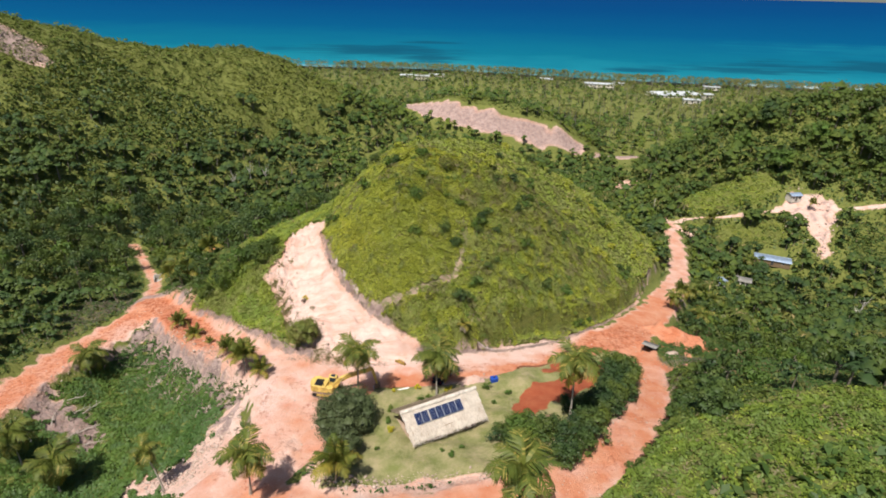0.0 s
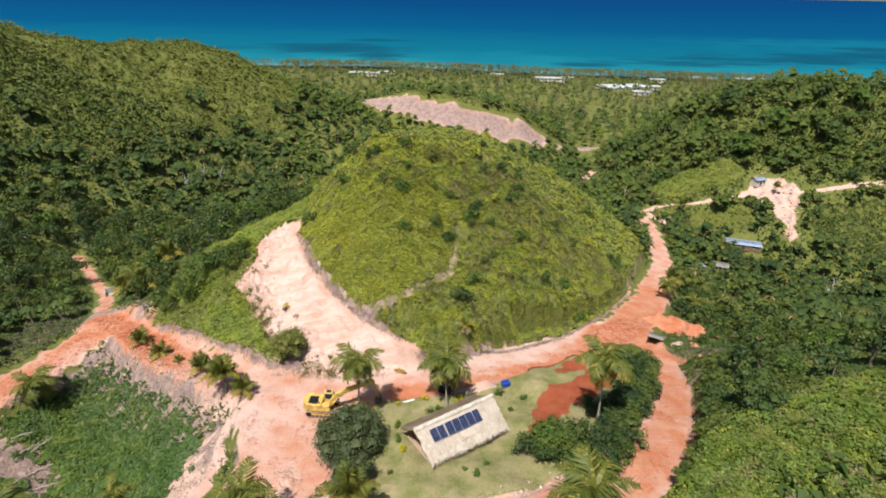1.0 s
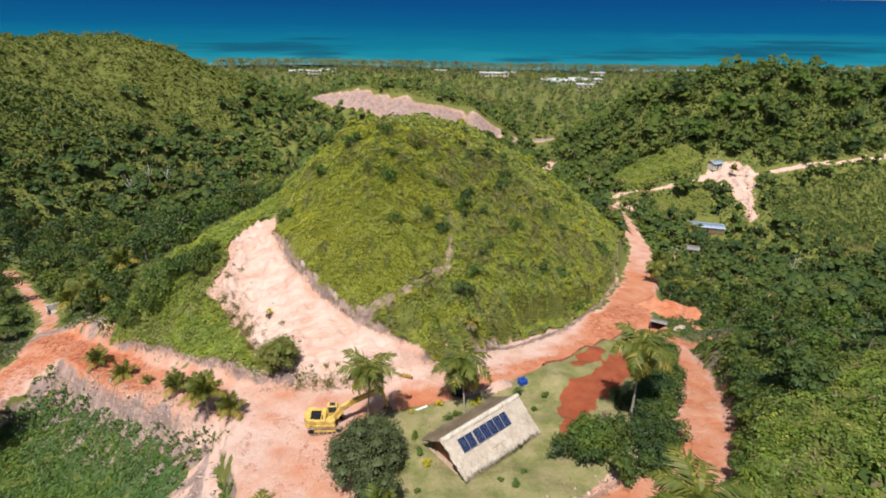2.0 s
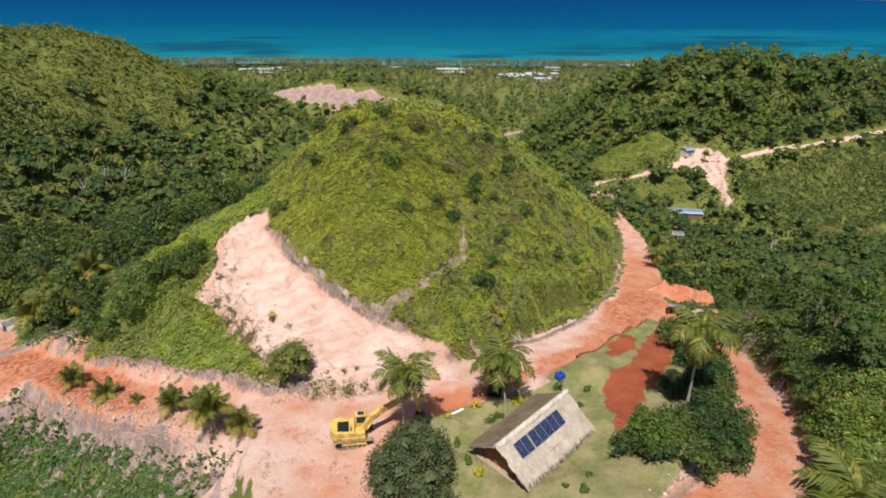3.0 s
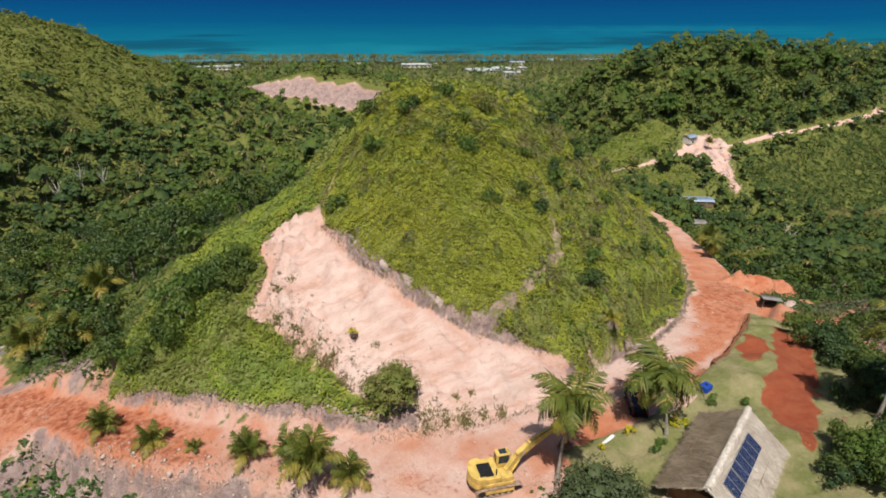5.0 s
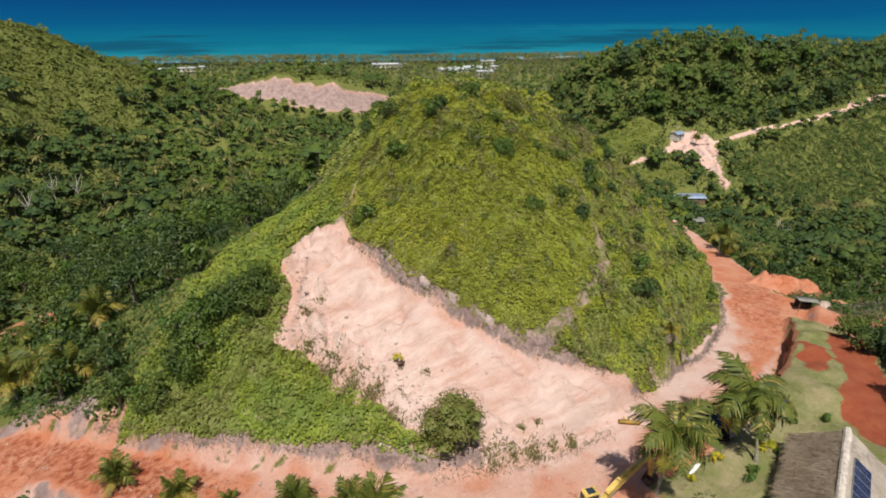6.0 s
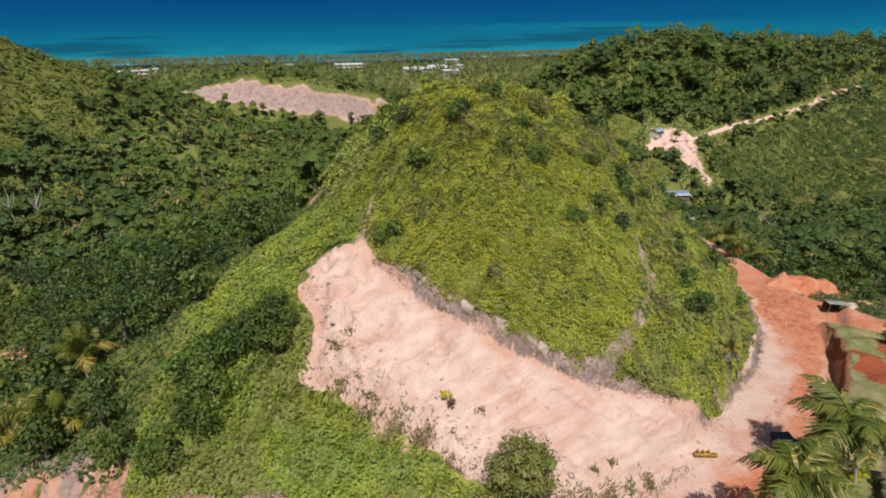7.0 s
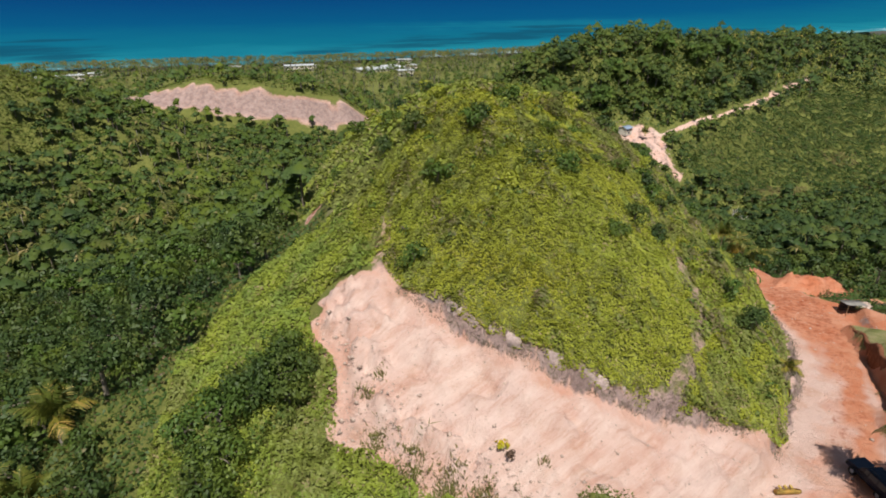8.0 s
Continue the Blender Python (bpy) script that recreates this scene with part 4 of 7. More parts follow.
def carpet(name, poly, per_m2, leaf, deep, mat, label, seed, gap=0.0, extra=None, thin=0.2):
    """A closed carpet of fern and vine leaves over a polygon of the plan, lumpy, as one mass."""
    rng = np.random.RandomState(seed)
    x, y = scatter(poly, per_m2, rng)
    k = free_of_roads(x, y, gap)
    if extra is not None:
        k &= extra(x, y)
    x, y = x[k], y[k]
    n = len(x)
    lumps = lambda u, v: 0.62 + 0.12 * waves(u, v, 1.3, seed) + 0.26 * waves(u, v, 3.0, 81) + 0.34 * waves(u, v, 5.2, 82) + 0.25 * waves(u, v, 11, 83)
    lump, e = lumps(x, y), 0.3
    gx_, gy_ = 1.3 * deep * (lumps(x + e, y) - lump) / e, 1.3 * deep * (lumps(x, y + e) - lump) / e
    z = height(x, y) + deep * np.clip(lump, 0.05, 1.9) + rng.uniform(-0.11, 0.08, n)
    N = np.column_stack([rng.normal(0, 0.3, n) - 0.55 * gx_, rng.normal(0, 0.3, n) - 0.55 * gy_, np.ones(n)])
    N /= np.linalg.norm(N, axis=1)[:, None]
    T = np.cross(N, rng.normal(0, 1, (n, 3)))
    T /= np.linalg.norm(T, axis=1)[:, None]
    Bt = np.cross(N, T)
    L = (leaf * rng.uniform(0.55, 1.45, n))[:, None]
    P = np.column_stack([x, y, z])
    V = np.stack([P - T * L * 0.5 - N * L * 0.08, P + Bt * L * thin, P + T * L * 0.5 - N * L * 0.14, P - Bt * L * thin], axis=1).reshape(-1, 3)
    return tagged(new(name, np_mesh(name, V, np.arange(4 * n).reshape(-1, 4), mat)), label, "scrub", "", "stuff")


front = lambda x, y: y < 128
eastside = lambda x, y: x - np.interp(y, [86, 92, 98, 104, 110, 128], [-16, -6, 2, 4.4, 5.8, 7]) + 2.5 * waves(x, y, 6, 39)
greener = lambda x, y: np.where(eastside(x, y) > 0, 0.5, -0.85) + 0.6 * smooth(108, 118, y) + waves(x, y, 4.5, 37)
carpet("scrub", KNOLL, 100, 0.27, 0.45, SCRUB, "dense yellow-green fern and vine scrub on the knoll", 41, 0.0, lambda x, y: front(x, y) & (greener(x, y) < 0.3), 0.24)
carpet("scrub", KNOLL, 74, 0.3, 0.6, MIDSCRUB, "mixed green scrub and creepers on the knoll", 38, 0.0, lambda x, y: front(x, y) & (greener(x, y) > 0), 0.24)
carpet("scrub", KNOLL, 26, 0.4, 0.95, DRYBUSH, "brownish dry bushes among the knoll's scrub", 36, 0.0, lambda x, y: front(x, y) & (waves(x, y, 6, 35) > np.where(eastside(x, y) > 0, 0.6, 1.15) - 0.55 * smooth(108, 120, y)))
carpet("scrub", KNOLL, 7, 0.8, 0.9, MIDSCRUB, "green scrub on the knoll's far side", 42, 0.0, lambda x, y: y >= 128)
lobe_light = lambda x, y: 0.5 * waves(x, y, 7, 28) + 1.6 * smooth(108, 118, y) * smooth(-50, -42, x) + 1.1 * smooth(-48, -40, x) * smooth(106, 100, y)
carpet("scrub", LOBE, 56, 0.38, 0.6, LOBELEAF, "bright green scrub beside the cut slope", 43, 0.0, lambda x, y: lobe_light(x, y) > 0.5, 0.22)
carpet("scrub", LOBE, 62, 0.38, 0.75, MIDSCRUB, "mid-green creepers beside the cut slope", 34, 0.0, lambda x, y: lobe_light(x, y) < 0.7, 0.22)
WESTSIDE = [(-35.2, 113.4), (-37.8, 108.6), (-44, 108.4), (-48, 105.8), (-52.4, 105.4), (-54.6, 108), (-51, 114), (-46.6, 116), (-41, 117.2), (-37, 116.2)]
carpet("scrub", WESTSIDE, 16, 0.4, 1.5, LOWBUSH, "taller mid-green bushes on the lobe's flank", 55, 0.0, lambda x, y: waves(x, y, 5, 56) + 0.3 * inside(WESTSIDE, x, y) > 0.1, 0.24)
carpet("scrub", SPUR, 40, 0.5, 0.5, SPURLEAF, "sunlit green ferny scrub on the spur", 44, 0.1, lambda x, y: (y > 33) & (x < 82) & (waves(x, y, 5, 33) > -0.5))
carpet("scrub", SPUR, 12, 0.4, 0.5, LOBELEAF, "brighter ferns on the spur", 32, 0.1, lambda x, y: (y > 33) & (x < 82) & (waves(x, y, 5, 33) - 0.8 * smooth(54, 66, y) < -0.1))
carpet("scrub", SPUR, 10, 0.44, 0.9, DRYBUSH, "dry brownish growth on the spur", 30, 0.1, lambda x, y: (y > 33) & (x < 82) & (waves(x, y, 6, 29) > 0.8))
carpet("scrub", PIT, 34, 0.4, 0.6, PITLEAF, "green weeds and scrub in the hollow", 45, 0.2, lambda x, y: (y > 46) & (inside(PIT, x, y) + 0.9 * waves(x, y, 3, 18) + 0.5 * waves(x, y, 8, 19) > 0.1), 0.32)
carpet("scrub", EASTSLOPE, 8, 0.8, 0.7, EASTSCRUB, "even green scrub on the valley slope", 47, 0.6, lambda x, y: (np.hypot((x - 186) / 16, (y - 168) / 5) + 0.3 * waves(x, y, 9, 15) > 1) & (np.hypot((x - 243) / 8, (y - 171) / 6) + 0.3 * waves(x, y, 7, 14) > 1))
DRYPATCH = leafy("dry_patch_leaf", (0.19, 0.135, 0.065), (0.145, 0.125, 0.05), (0.24, 0.18, 0.1), 0.2, 0.3)
carpet("scrub", [(166, 172), (172, 164), (186, 160), (199, 161), (203, 168), (190, 174), (176, 176)], 6, 0.7, 0.6, DRYPATCH, "dry brown growth in a hollow of the valley slope", 22, 0.6)
carpet("scrub", [(232, 166), (244, 163), (252, 170), (246, 179), (236, 177)], 5, 0.7, 0.6, DRYPATCH, "dry brown growth high on the valley slope", 16, 0.6)
carpet("scrub", MEADOW, 10, 0.55, 0.5, MIDSCRUB, "grassy scrub below the valley road", 48, 0.6)
carpet("scrub", SPURMEADOW, 9, 0.65, 0.8, LOBELEAF, "bright green scrub above the valley road", 49, 0.6)
BRUSHLEAF = leafy("dead_brush_twig", (0.17, 0.135, 0.105), (0.11, 0.10, 0.07), (0.26, 0.2, 0.15), 0.3, 0.3)
carpet("brush", [(-84, 106), (-84.5, 117), (-76, 122), (-73, 116), (-73.4, 108), (-77.5, 100.5)], 14, 0.5, 0.7, BRUSHLEAF, "dead grey-brown brush beside the western road", 14, 0.3, lambda x, y: waves(x, y, 5, 13) > -0.7, 0.12)
carpet("brush", [(44.8, 82), (49, 94), (53, 93), (54, 87), (49, 82)], 14, 0.5, 0.7, BRUSHLEAF, "dead grey-brown brush behind the shelter", 13, 0.3, None, 0.12)
cover("scrub", MEADOW, 0.05, 1.2, 24, 0.55, LOWBUSH, "bushes in the grassy scrub below the valley road", 20, 0.8)
cover("scrub", SPURMEADOW, 0.06, 1.5, 26, 0.6, LOWBUSH, "bushes in the scrub above the valley road", 19, 0.8)
ROADSIDE = [(22, 51), (27, 55), (32, 57.4), (39, 58.2), (46, 60), (46, 84), (42, 84), (38, 72), (31, 60), (24, 54)]
carpet("scrub", ROADSIDE, 34, 0.42, 1.0, HILLWOOD, "dark green shrubs above the loop road", 18, 0.3, None, 0.24)
carpet("scrub", ROADSIDE, 12, 0.42, 1.1, MIDSCRUB, "brighter creepers above the loop road", 17, 0.3, lambda x, y: waves(x, y, 5, 16) > 0.2)
cover("scrub", KNOLL, 0.20, 0.7, 26, 0.34, MIDSCRUB, "taller leafy tufts in the knoll's scrub", 50, 0.4, lambda x, y: front(x, y) & ((y > 108) | (eastside(x, y) > 0)))
cover("scrub", KNOLL, 0.12, 0.75, 26, 0.34, LOWBUSH, "darker leafy tufts in the knoll's scrub", 31, 0.4, lambda x, y: front(x, y) & ((y > 110) | (eastside(x, y) > 0)))
cover("scrub", LOBE, 0.25, 0.8, 30, 0.36, MIDSCRUB, "taller leafy tufts beside the cut slope", 51, 0.4)
cover("scrub", SPUR, 0.18, 0.8, 26, 0.42, SPURLEAF, "taller fern tufts on the spur", 52, 0.3, lambda x, y: (y > 33) & (x < 82))
cover("scrub", PIT, 0.25, 0.8, 26, 0.4, PITLEAF, "taller weeds in the hollow", 53, 0.3, lambda x, y: (y > 46) & (near_line([(*p, 1.0) for p in LINES["pit_rim"]], x, y)[0] > 2))
cover("scrub", EASTSLOPE, 0.035, 1.8, 26, 0.8, EASTSCRUB, "bushes on the valley slope", 54, 1.0)


def unplanted(x, y):
    k = np.ones(len(x), bool)
    for p in (KNOLL, LOBE, SPUR, PIT, EASTSLOPE):
        k &= inside(p, x, y) < 0
    return k


def untouched(x, y):
    """Clear of houses, tracks and other openings in the woods."""
    k = (inside(MEADOW, x, y) < 0) & (inside(SPURMEADOW, x, y) < 0)
    for cx, cy, cr in ((45, 96, 6.5), (54, 104.5, 7), (127, 189, 7), (147, 217, 6), (93, 162, 4), (104, 166, 4), (-75, 134, 5), (-163, 224, 11), (98, 280, 6), (97, 267, 5), (103, 297, 5), (107, 312, 6), (112, 328, 7), (122, 336, 8), (-71, 155, 5), (49.5, 88, 5), (-79, 111, 5)):
        k &= np.hypot(x - cx, y - cy) > cr
    return k


NEARLAND = [(-95, 46), (72, 46), (72, 150), (-95, 150)]
MIDLAND = [(72, 100), (330, 100), (330, 245), (-20, 245), (-20, 150), (72, 150)]
WESTLAND = [(-150, 60), (-95, 60), (-95, 150), (-20, 150), (-20, 245), (-150, 245)]
carpet("weeds", NEARLAND, 11, 0.5, 0.6, EASTSCRUB, "weeds and seedlings along the verges", 57, 1.5, lambda x, y: unplanted(x, y) & ((np.maximum(inside(KNOLL, x, y), inside(LOBE, x, y)) < -2.2) | (near_line(ROADS["main"], x, y)[0] > 5)), 0.25)
carpet("scrub", [(-92, -45), (80, -45), (80, 46), (-92, 46)], 1.1, 1.35, 0.9, EASTSCRUB, "scrub on the land behind the hut", 24, 0.6, lambda x, y: inside(PIT, x, y) < 0, 0.3)
carpet("scrub", MIDLAND, 1.25, 1.15, 1.9, WOODS, "closed bushy growth of the eastern woods", 58, 1.2, lambda x, y: unplanted(x, y) & untouched(x, y), 0.34)
carpet("scrub", [(326, 170), (480, 170), (480, 242), (330, 234)], 0.9, 1.4, 2.2, DARKTREE, "closed leafy growth beyond the valley slope", 21, 1.0, untouched, 0.36)
HILLLAND = [(98, 224), (150, 226), (210, 222), (330, 232), (480, 240), (480, 340), (300, 345), (120, 345), (98, 300)]
carpet("scrub", HILLLAND, 1.5, 1.2, 2.6, HILLWOOD, "closed leafy canopy of the eastern hill", 23, 1.5, lambda x, y: untouched(x, y) & (x < 222 + 10 * waves(x, y, 30, 73)), 0.36)
carpet("scrub", HILLLAND, 1.2, 1.3, 2.6, DARKTREE, "closed dark canopy on the eastern hill's shoulder", 15, 1.5, lambda x, y: untouched(x, y) & (x >= 222 + 10 * waves(x, y, 30, 73)) & (x < 400), 0.36)
RIDGELAND = [(-245, 110), (-120, 110), (-100, 150), (-90, 200), (-60, 250), (-30, 285), (-20, 330), (-180, 330), (-245, 280)]
carpet("scrub", RIDGELAND, 4.6, 0.75, 0.6, RIDGELEAF, "closed yellow-green scrub on the western ridge", 27, 0.4, lambda x, y: (height(x, y) > 44) & (x > -205), 0.3)
carpet("scrub", [(-34, 364), (-11, 351), (7, 341), (32, 333), (68, 331), (92, 333), (110, 350), (100, 385), (0, 395)], 1.4, 1.1, 0.7, RIDGELEAF, "grassy scrub above the quarry face", 25, 0.3, None, 0.3)
carpet("scrub", WESTLAND, 1.3, 1.15, 1.9, DARKTREE, "closed bushy growth of the western valley", 59, 1.2, lambda x, y: unplanted(x, y) & untouched(x, y), 0.34)

# ---- woods ----
NEAR_WEST = [(-128, 112), (-84, 122), (-72, 124), (-64, 121), (-60, 112.5), (-56.4, 108.6), (-53.4, 112), (-51, 116), (-48, 121), (-46, 125.5), (-39, 130), (-32, 134.5), (-26, 134), (-24, 150), (-40, 172), (-72, 186), (-112, 184)]
NEAR_EAST = [(33, 61.5), (40, 60.5), (50, 62.5), (66, 63), (84, 72), (98, 110), (98, 146), (78, 152), (65, 124), (56, 108), (46, 90), (43, 76), (38, 67)]
CLEAR = [(49.5, 88, 5), (-79, 111, 5.5), (45, 96, 6.5), (54, 104.5, 5.5), (127, 188, 7.5), (125, 182, 5), (147, 217, 7), (93, 162, 4.5), (104, 166, 4.5), (-75, 134, 5), (-163, 224, 12), (98, 280, 7), (97, 267, 6), (103, 297, 6), (107, 312, 7), (112, 328, 8), (50, 110, 5), (56.5, 116, 5), (61, 123, 4), (-71, 155, 5.5), (-70, 150, 4), (122, 336, 9)]


def wooded(x, y):
    k = free_of_roads(x, y, 2.2)
    k &= (inside(KNOLL, x, y) < -1.8) | (y > 150)
    for p in (KNOLL, LOBE, SPUR, EASTSLOPE, MEADOW, SPURMEADOW, PIT):
        k &= inside(p, x, y) < 0.5
    for cx, cy, cr in CLEAR:
        k &= np.hypot(x - cx, y - cy) > cr
    return k


def clump_layout(x, y, g, r, tall, per, rng):
    """Where a crown's leaf clumps sit: on a dome, more of them towards its rim."""
    n = len(x)
    a = rng.uniform(0, 6.28, (n, per))
    rad = np.sqrt(rng.uniform(0, 1, (n, per))) * (r * 0.8)[:, None]
    rad[:, 0] *= 0.2
    cx, cy = x[:, None] + rad * np.cos(a), y[:, None] + rad * np.sin(a)
    cz = (g + tall)[:, None] - np.minimum(0.62, 0.42 * tall / r)[:, None] * rad + rng.uniform(-0.5, 0.3, (n, per)) * r[:, None]
    return np.column_stack([cx.ravel(), cy.ravel(), cz.ravel()])


def crowns(name, x, y, r, tall, mat, label, seed, per=5, leaves=11, size=0.8, core=0.86):
    """Many tree crowns of several leaf clumps each, with their stems, as one wood."""
    rng = np.random.RandomState(seed)
    n = len(x)
    g = height(x, y)
    cr = r[:, None] * rng.uniform(0.34, 0.6, (n, per))
    me = clumps(name, clump_layout(x, y, g, r, tall, per, rng), cr.ravel(), leaves, 0.84 * size, mat, rng, 0.85, core, -0.2, 0.42)
    ob = tagged(new(name, me), label, "woods", "", "stuff")
    k = np.arange(n)
    w = 0.05 * r
    V = np.stack([np.stack([x + w * math.cos(q) * s, y + w * math.sin(q) * s, zz], -1) for s, zz in ((1.6, g - 0.3), (0.8, g + tall * 0.85)) for q in (0, 2.1, 4.2)], axis=1).reshape(-1, 3)
    Q = np.concatenate([np.column_stack([6 * k + i, 6 * k + (i + 1) % 3, 6 * k + 3 + (i + 1) % 3, 6 * k + 3 + i]) for i in range(3)])
    tagged(new("tree_trunks", np_mesh("tree_trunks", V, Q, BARK)), "grey tree stems inside the woods", "trunks", "", "stuff")
    return ob


def wood(name, x0, x1, y0, y1, step, rmin, rmax, mat, label, seed, keep=None, per=5, leaves=11, size=0.8, tall=1.25):
    rng = np.random.RandomState(seed)
    ax, ay = np.meshgrid(np.arange(x0, x1, step), np.arange(y0, y1, step))
    x = ax.ravel() + rng.uniform(-0.5, 0.5, ax.size) * step
    y = ay.ravel() + rng.uniform(-0.5, 0.5, ax.size) * step
    k = wooded(x, y) & (inside(NEAR_WEST, x, y) < 0) & (inside(NEAR_EAST, x, y) < 0)
    if keep is not None:
        k &= keep(x, y)
    x, y = x[k], y[k]
    r = rng.uniform(rmin, rmax, len(x)) * (1 + 0.25 * waves(x, y, 30, seed))
    r *= np.where(rng.uniform(0, 1, len(x)) > 0.9, 1.35, 1)
    return crowns(name, x, y, r, r * tall + rng.uniform(0, 1.5, len(x)), mat, label, seed + 1, per, leaves, size)


def shore_gap(x, y):
    return np.interp(x, [p[0] for p in SHORE], [p[1] for p in SHORE]) - y


low_west = lambda x, y: height(x, y) < 50 + 6 * waves(x, y, 40, 71) + 18 * smooth(-105, -150, x)
wood("woods", -245, -50, 40, 332, 3.9, 0.7, 1.7, RIDGELEAF, "dense yellow-green bushes on the western ridge", 61, lambda x, y: (y > 110) & ~low_west(x, y) & (x > -200) & (waves(x, y, 13, 72) > -0.35), 4, 10, 0.55, 0.4)
wood("woods", -245, -50, 118, 332, 4.4, 1.9, 3.3, DARKTREE, "dense dark woods low in the western valley", 68, lambda x, y: low_west(x, y), 5, 15, 0.8, 1.3)
wood("woods", -50, 100, 128, 330, 4.5, 1.7, 3.1, WOODS, "dense green woods in the valley behind the knoll", 62, None, 5, 11, 0.95)
wood("woods", -140, -82, 60, 120, 3.8, 1.5, 2.6, DARKTREE, "dark shrubby woods beside the western road", 63)
wood("woods", 36, 300, 62, 205, 4.4, 1.7, 3.4, DARKTREE, "dark green woods in the eastern hollow", 64, lambda x, y: (y < 205), 5, 12, 0.88)
wood("woods", 96, 450, 205, 345, 5.8, 2.3, 4.2, HILLWOOD, "dense green broadleaf woods on the eastern hill", 65, lambda x, y: x < 221 + 10 * waves(x, y, 30, 73), 6, 10, 1.05, 1.3)
wood("woods", 220, 450, 205, 320, 6.6, 2.3, 4.4, DARKTREE, "dark woods on the eastern hill's shoulder", 69, lambda x, y: x >= 221 + 10 * waves(x, y, 30, 73), 5, 9, 1.1, 1.4)
wood("woods", -160, 520, 330, 470, 8.4, 2.6, 4.8, WOODS, "scattered trees and scrub on the coastal plain", 66, None, 3, 9, 1.6, 0.9)
wood("woods", -260, 800, 470, 850, 14, 2.8, 4.9, WOODS, "far coastal scrub and trees", 67, lambda x, y: shore_gap(x, y) > 45, 3, 7, 2.2, 0.8)


def limb_mesh(rng, tall, r, forks):
    """A tapered trunk that forks into limbs."""
    bm = B()
    top = Vector((rng.uniform(-0.2, 0.2), rng.uniform(-0.2, 0.2), tall * 0.45))
    rod(bm, (0, 0, -0.3), top, 0.09 * r, 0.06 * r, 7)
    for i in range(forks):
        a = 6.28 * i / forks + rng.uniform(-0.4, 0.4)
        mid = top + Vector((math.cos(a) * r * 0.25, math.sin(a) * r * 0.25, tall * 0.10))
        rod(bm, top, mid, 0.045 * r, 0.03 * r, 5)
        rod(bm, mid, mid + Vector((math.cos(a) * r * 0.25, math.sin(a) * r * 0.25, tall * 0.02)), 0.03 * r, 0.012 * r, 5)
    return bm


def tree(name, label, category, r, tall, mat, seed, per=12, leaves=52, size=0.44, group="", low=-0.45, place=None, core=0, fine=1.0):
    """One broadleaf tree: trunk with limbs, and a crown of leaf clumps."""
    rng = np.random.RandomState(seed)
    ob = thing(name, place if place is not None else Matrix(), label, category, group)
    part("trunk", limb_mesh(rng, tall, r, 5), BARK, ob)
    one = np.zeros(1)
    cr = fine * r * rng.uniform(0.3, 0.5, per)
    part("crown", clumps("crown", clump_layout(one, one, one, one + r, one + tall - 0.25 * r, per, rng), cr, leaves, size, mat, rng, 0.85, core, low), None, ob)
    return ob


def plant_trees(poly, step, kinds_, group, seed):
    """Copies of the given trees over a polygon of the plan."""
    rng = np.random.RandomState(seed)
    p = np.array(poly, float)
    ax, ay = np.meshgrid(np.arange(p[:, 0].min(), p[:, 0].max(), step), np.arange(p[:, 1].min(), p[:, 1].max(), step))
    x = ax.ravel() + rng.uniform(-0.45, 0.45, ax.size) * step
    y = ay.ravel() + rng.uniform(-0.45, 0.45, ax.size) * step
    k = (inside(poly, x, y) > 0) & wooded(x, y)
    x, y = x[k], y[k]
    z = height(x, y)
    used = set()
    for i in range(len(x)):
        t = kinds_[rng.randint(len(kinds_))]
        m = pose(x[i], y[i], z[i] - 0.2, 0, 0, rng.uniform(0, 360))
        if t.name in used:
            copy_thing(t, m @ Matrix.Scale(rng.uniform(0.75, 1.3), 4))
        else:
            used.add(t.name)
            t.matrix_world = m
            t["group"] = group


west_kinds = [tree("tree", "dark green broadleaf tree in the valley wood", "tree", 2.6, 5.2, DARKTREE, 101), tree("tree", "olive green bushy tree in the valley wood", "tree", 2.2, 4.0, WOODS, 102),
              tree("tree", "tall dark leafy tree in the valley wood", "tree", 3.0, 6.5, DARKTREE, 103, 14), tree("tree", "green broadleaf tree in the valley wood", "tree", 2.4, 4.6, HILLWOOD, 104),
              tree("tree", "fresh large-leaved tree in the valley wood", "tree", 2.3, 5.4, LOWBUSH, 105, 10, 26, 0.7)]
plant_trees(NEAR_WEST, 4.9, west_kinds, "trees in the western valley", 111)
east_kinds = [tree("tree", "dark green broadleaf tree beside the loop road", "tree", 2.0, 3.4, HILLWOOD, 106), tree("tree", "green bushy tree beside the loop road", "tree", 1.9, 2.7, LOWBUSH, 107), tree("tree", "fresh green shrubby tree in the hollow", "tree", 1.8, 2.4, EASTSCRUB, 109),
              tree("tree", "large-leaved dark tree in the hollow", "tree", 2.2, 5.0, DARKTREE, 108, 10, 26, 0.65)]
plant_trees(NEAR_EAST, 5.6, east_kinds, "trees in the eastern hollow", 112)

# ---- single trees and bushes ----
tree("round_tree", "dense dark grey-green round tree beside the hut", "tree", 4.9, 5.9, BLUETREE, 121, 130, 110, 0.25, place=stand(-13.4, 65.4), core=0.6, fine=0.62)
tree("round_tree", "small dark grey-green tree at the yard's edge", "tree", 2.9, 4.6, BLUETREE, 122, 50, 90, 0.25, place=stand(-12.8, 58.6), core=0.6, fine=0.7)
tree("small_tree", "airy grey-green small tree at the yard's lower edge", "tree", 3.0, 4.0, LOWBUSH, 184, 50, 90, 0.24, place=stand(12.6, 60.2), core=0.5, fine=0.7)
tree("dark_tree", "dark rounded tree alone in the ferny scrub", "tree", 3.4, 4.2, DARKTREE, 123, 40, 60, 0.32, place=stand(37.4, 58.8), core=0.8, fine=0.75)
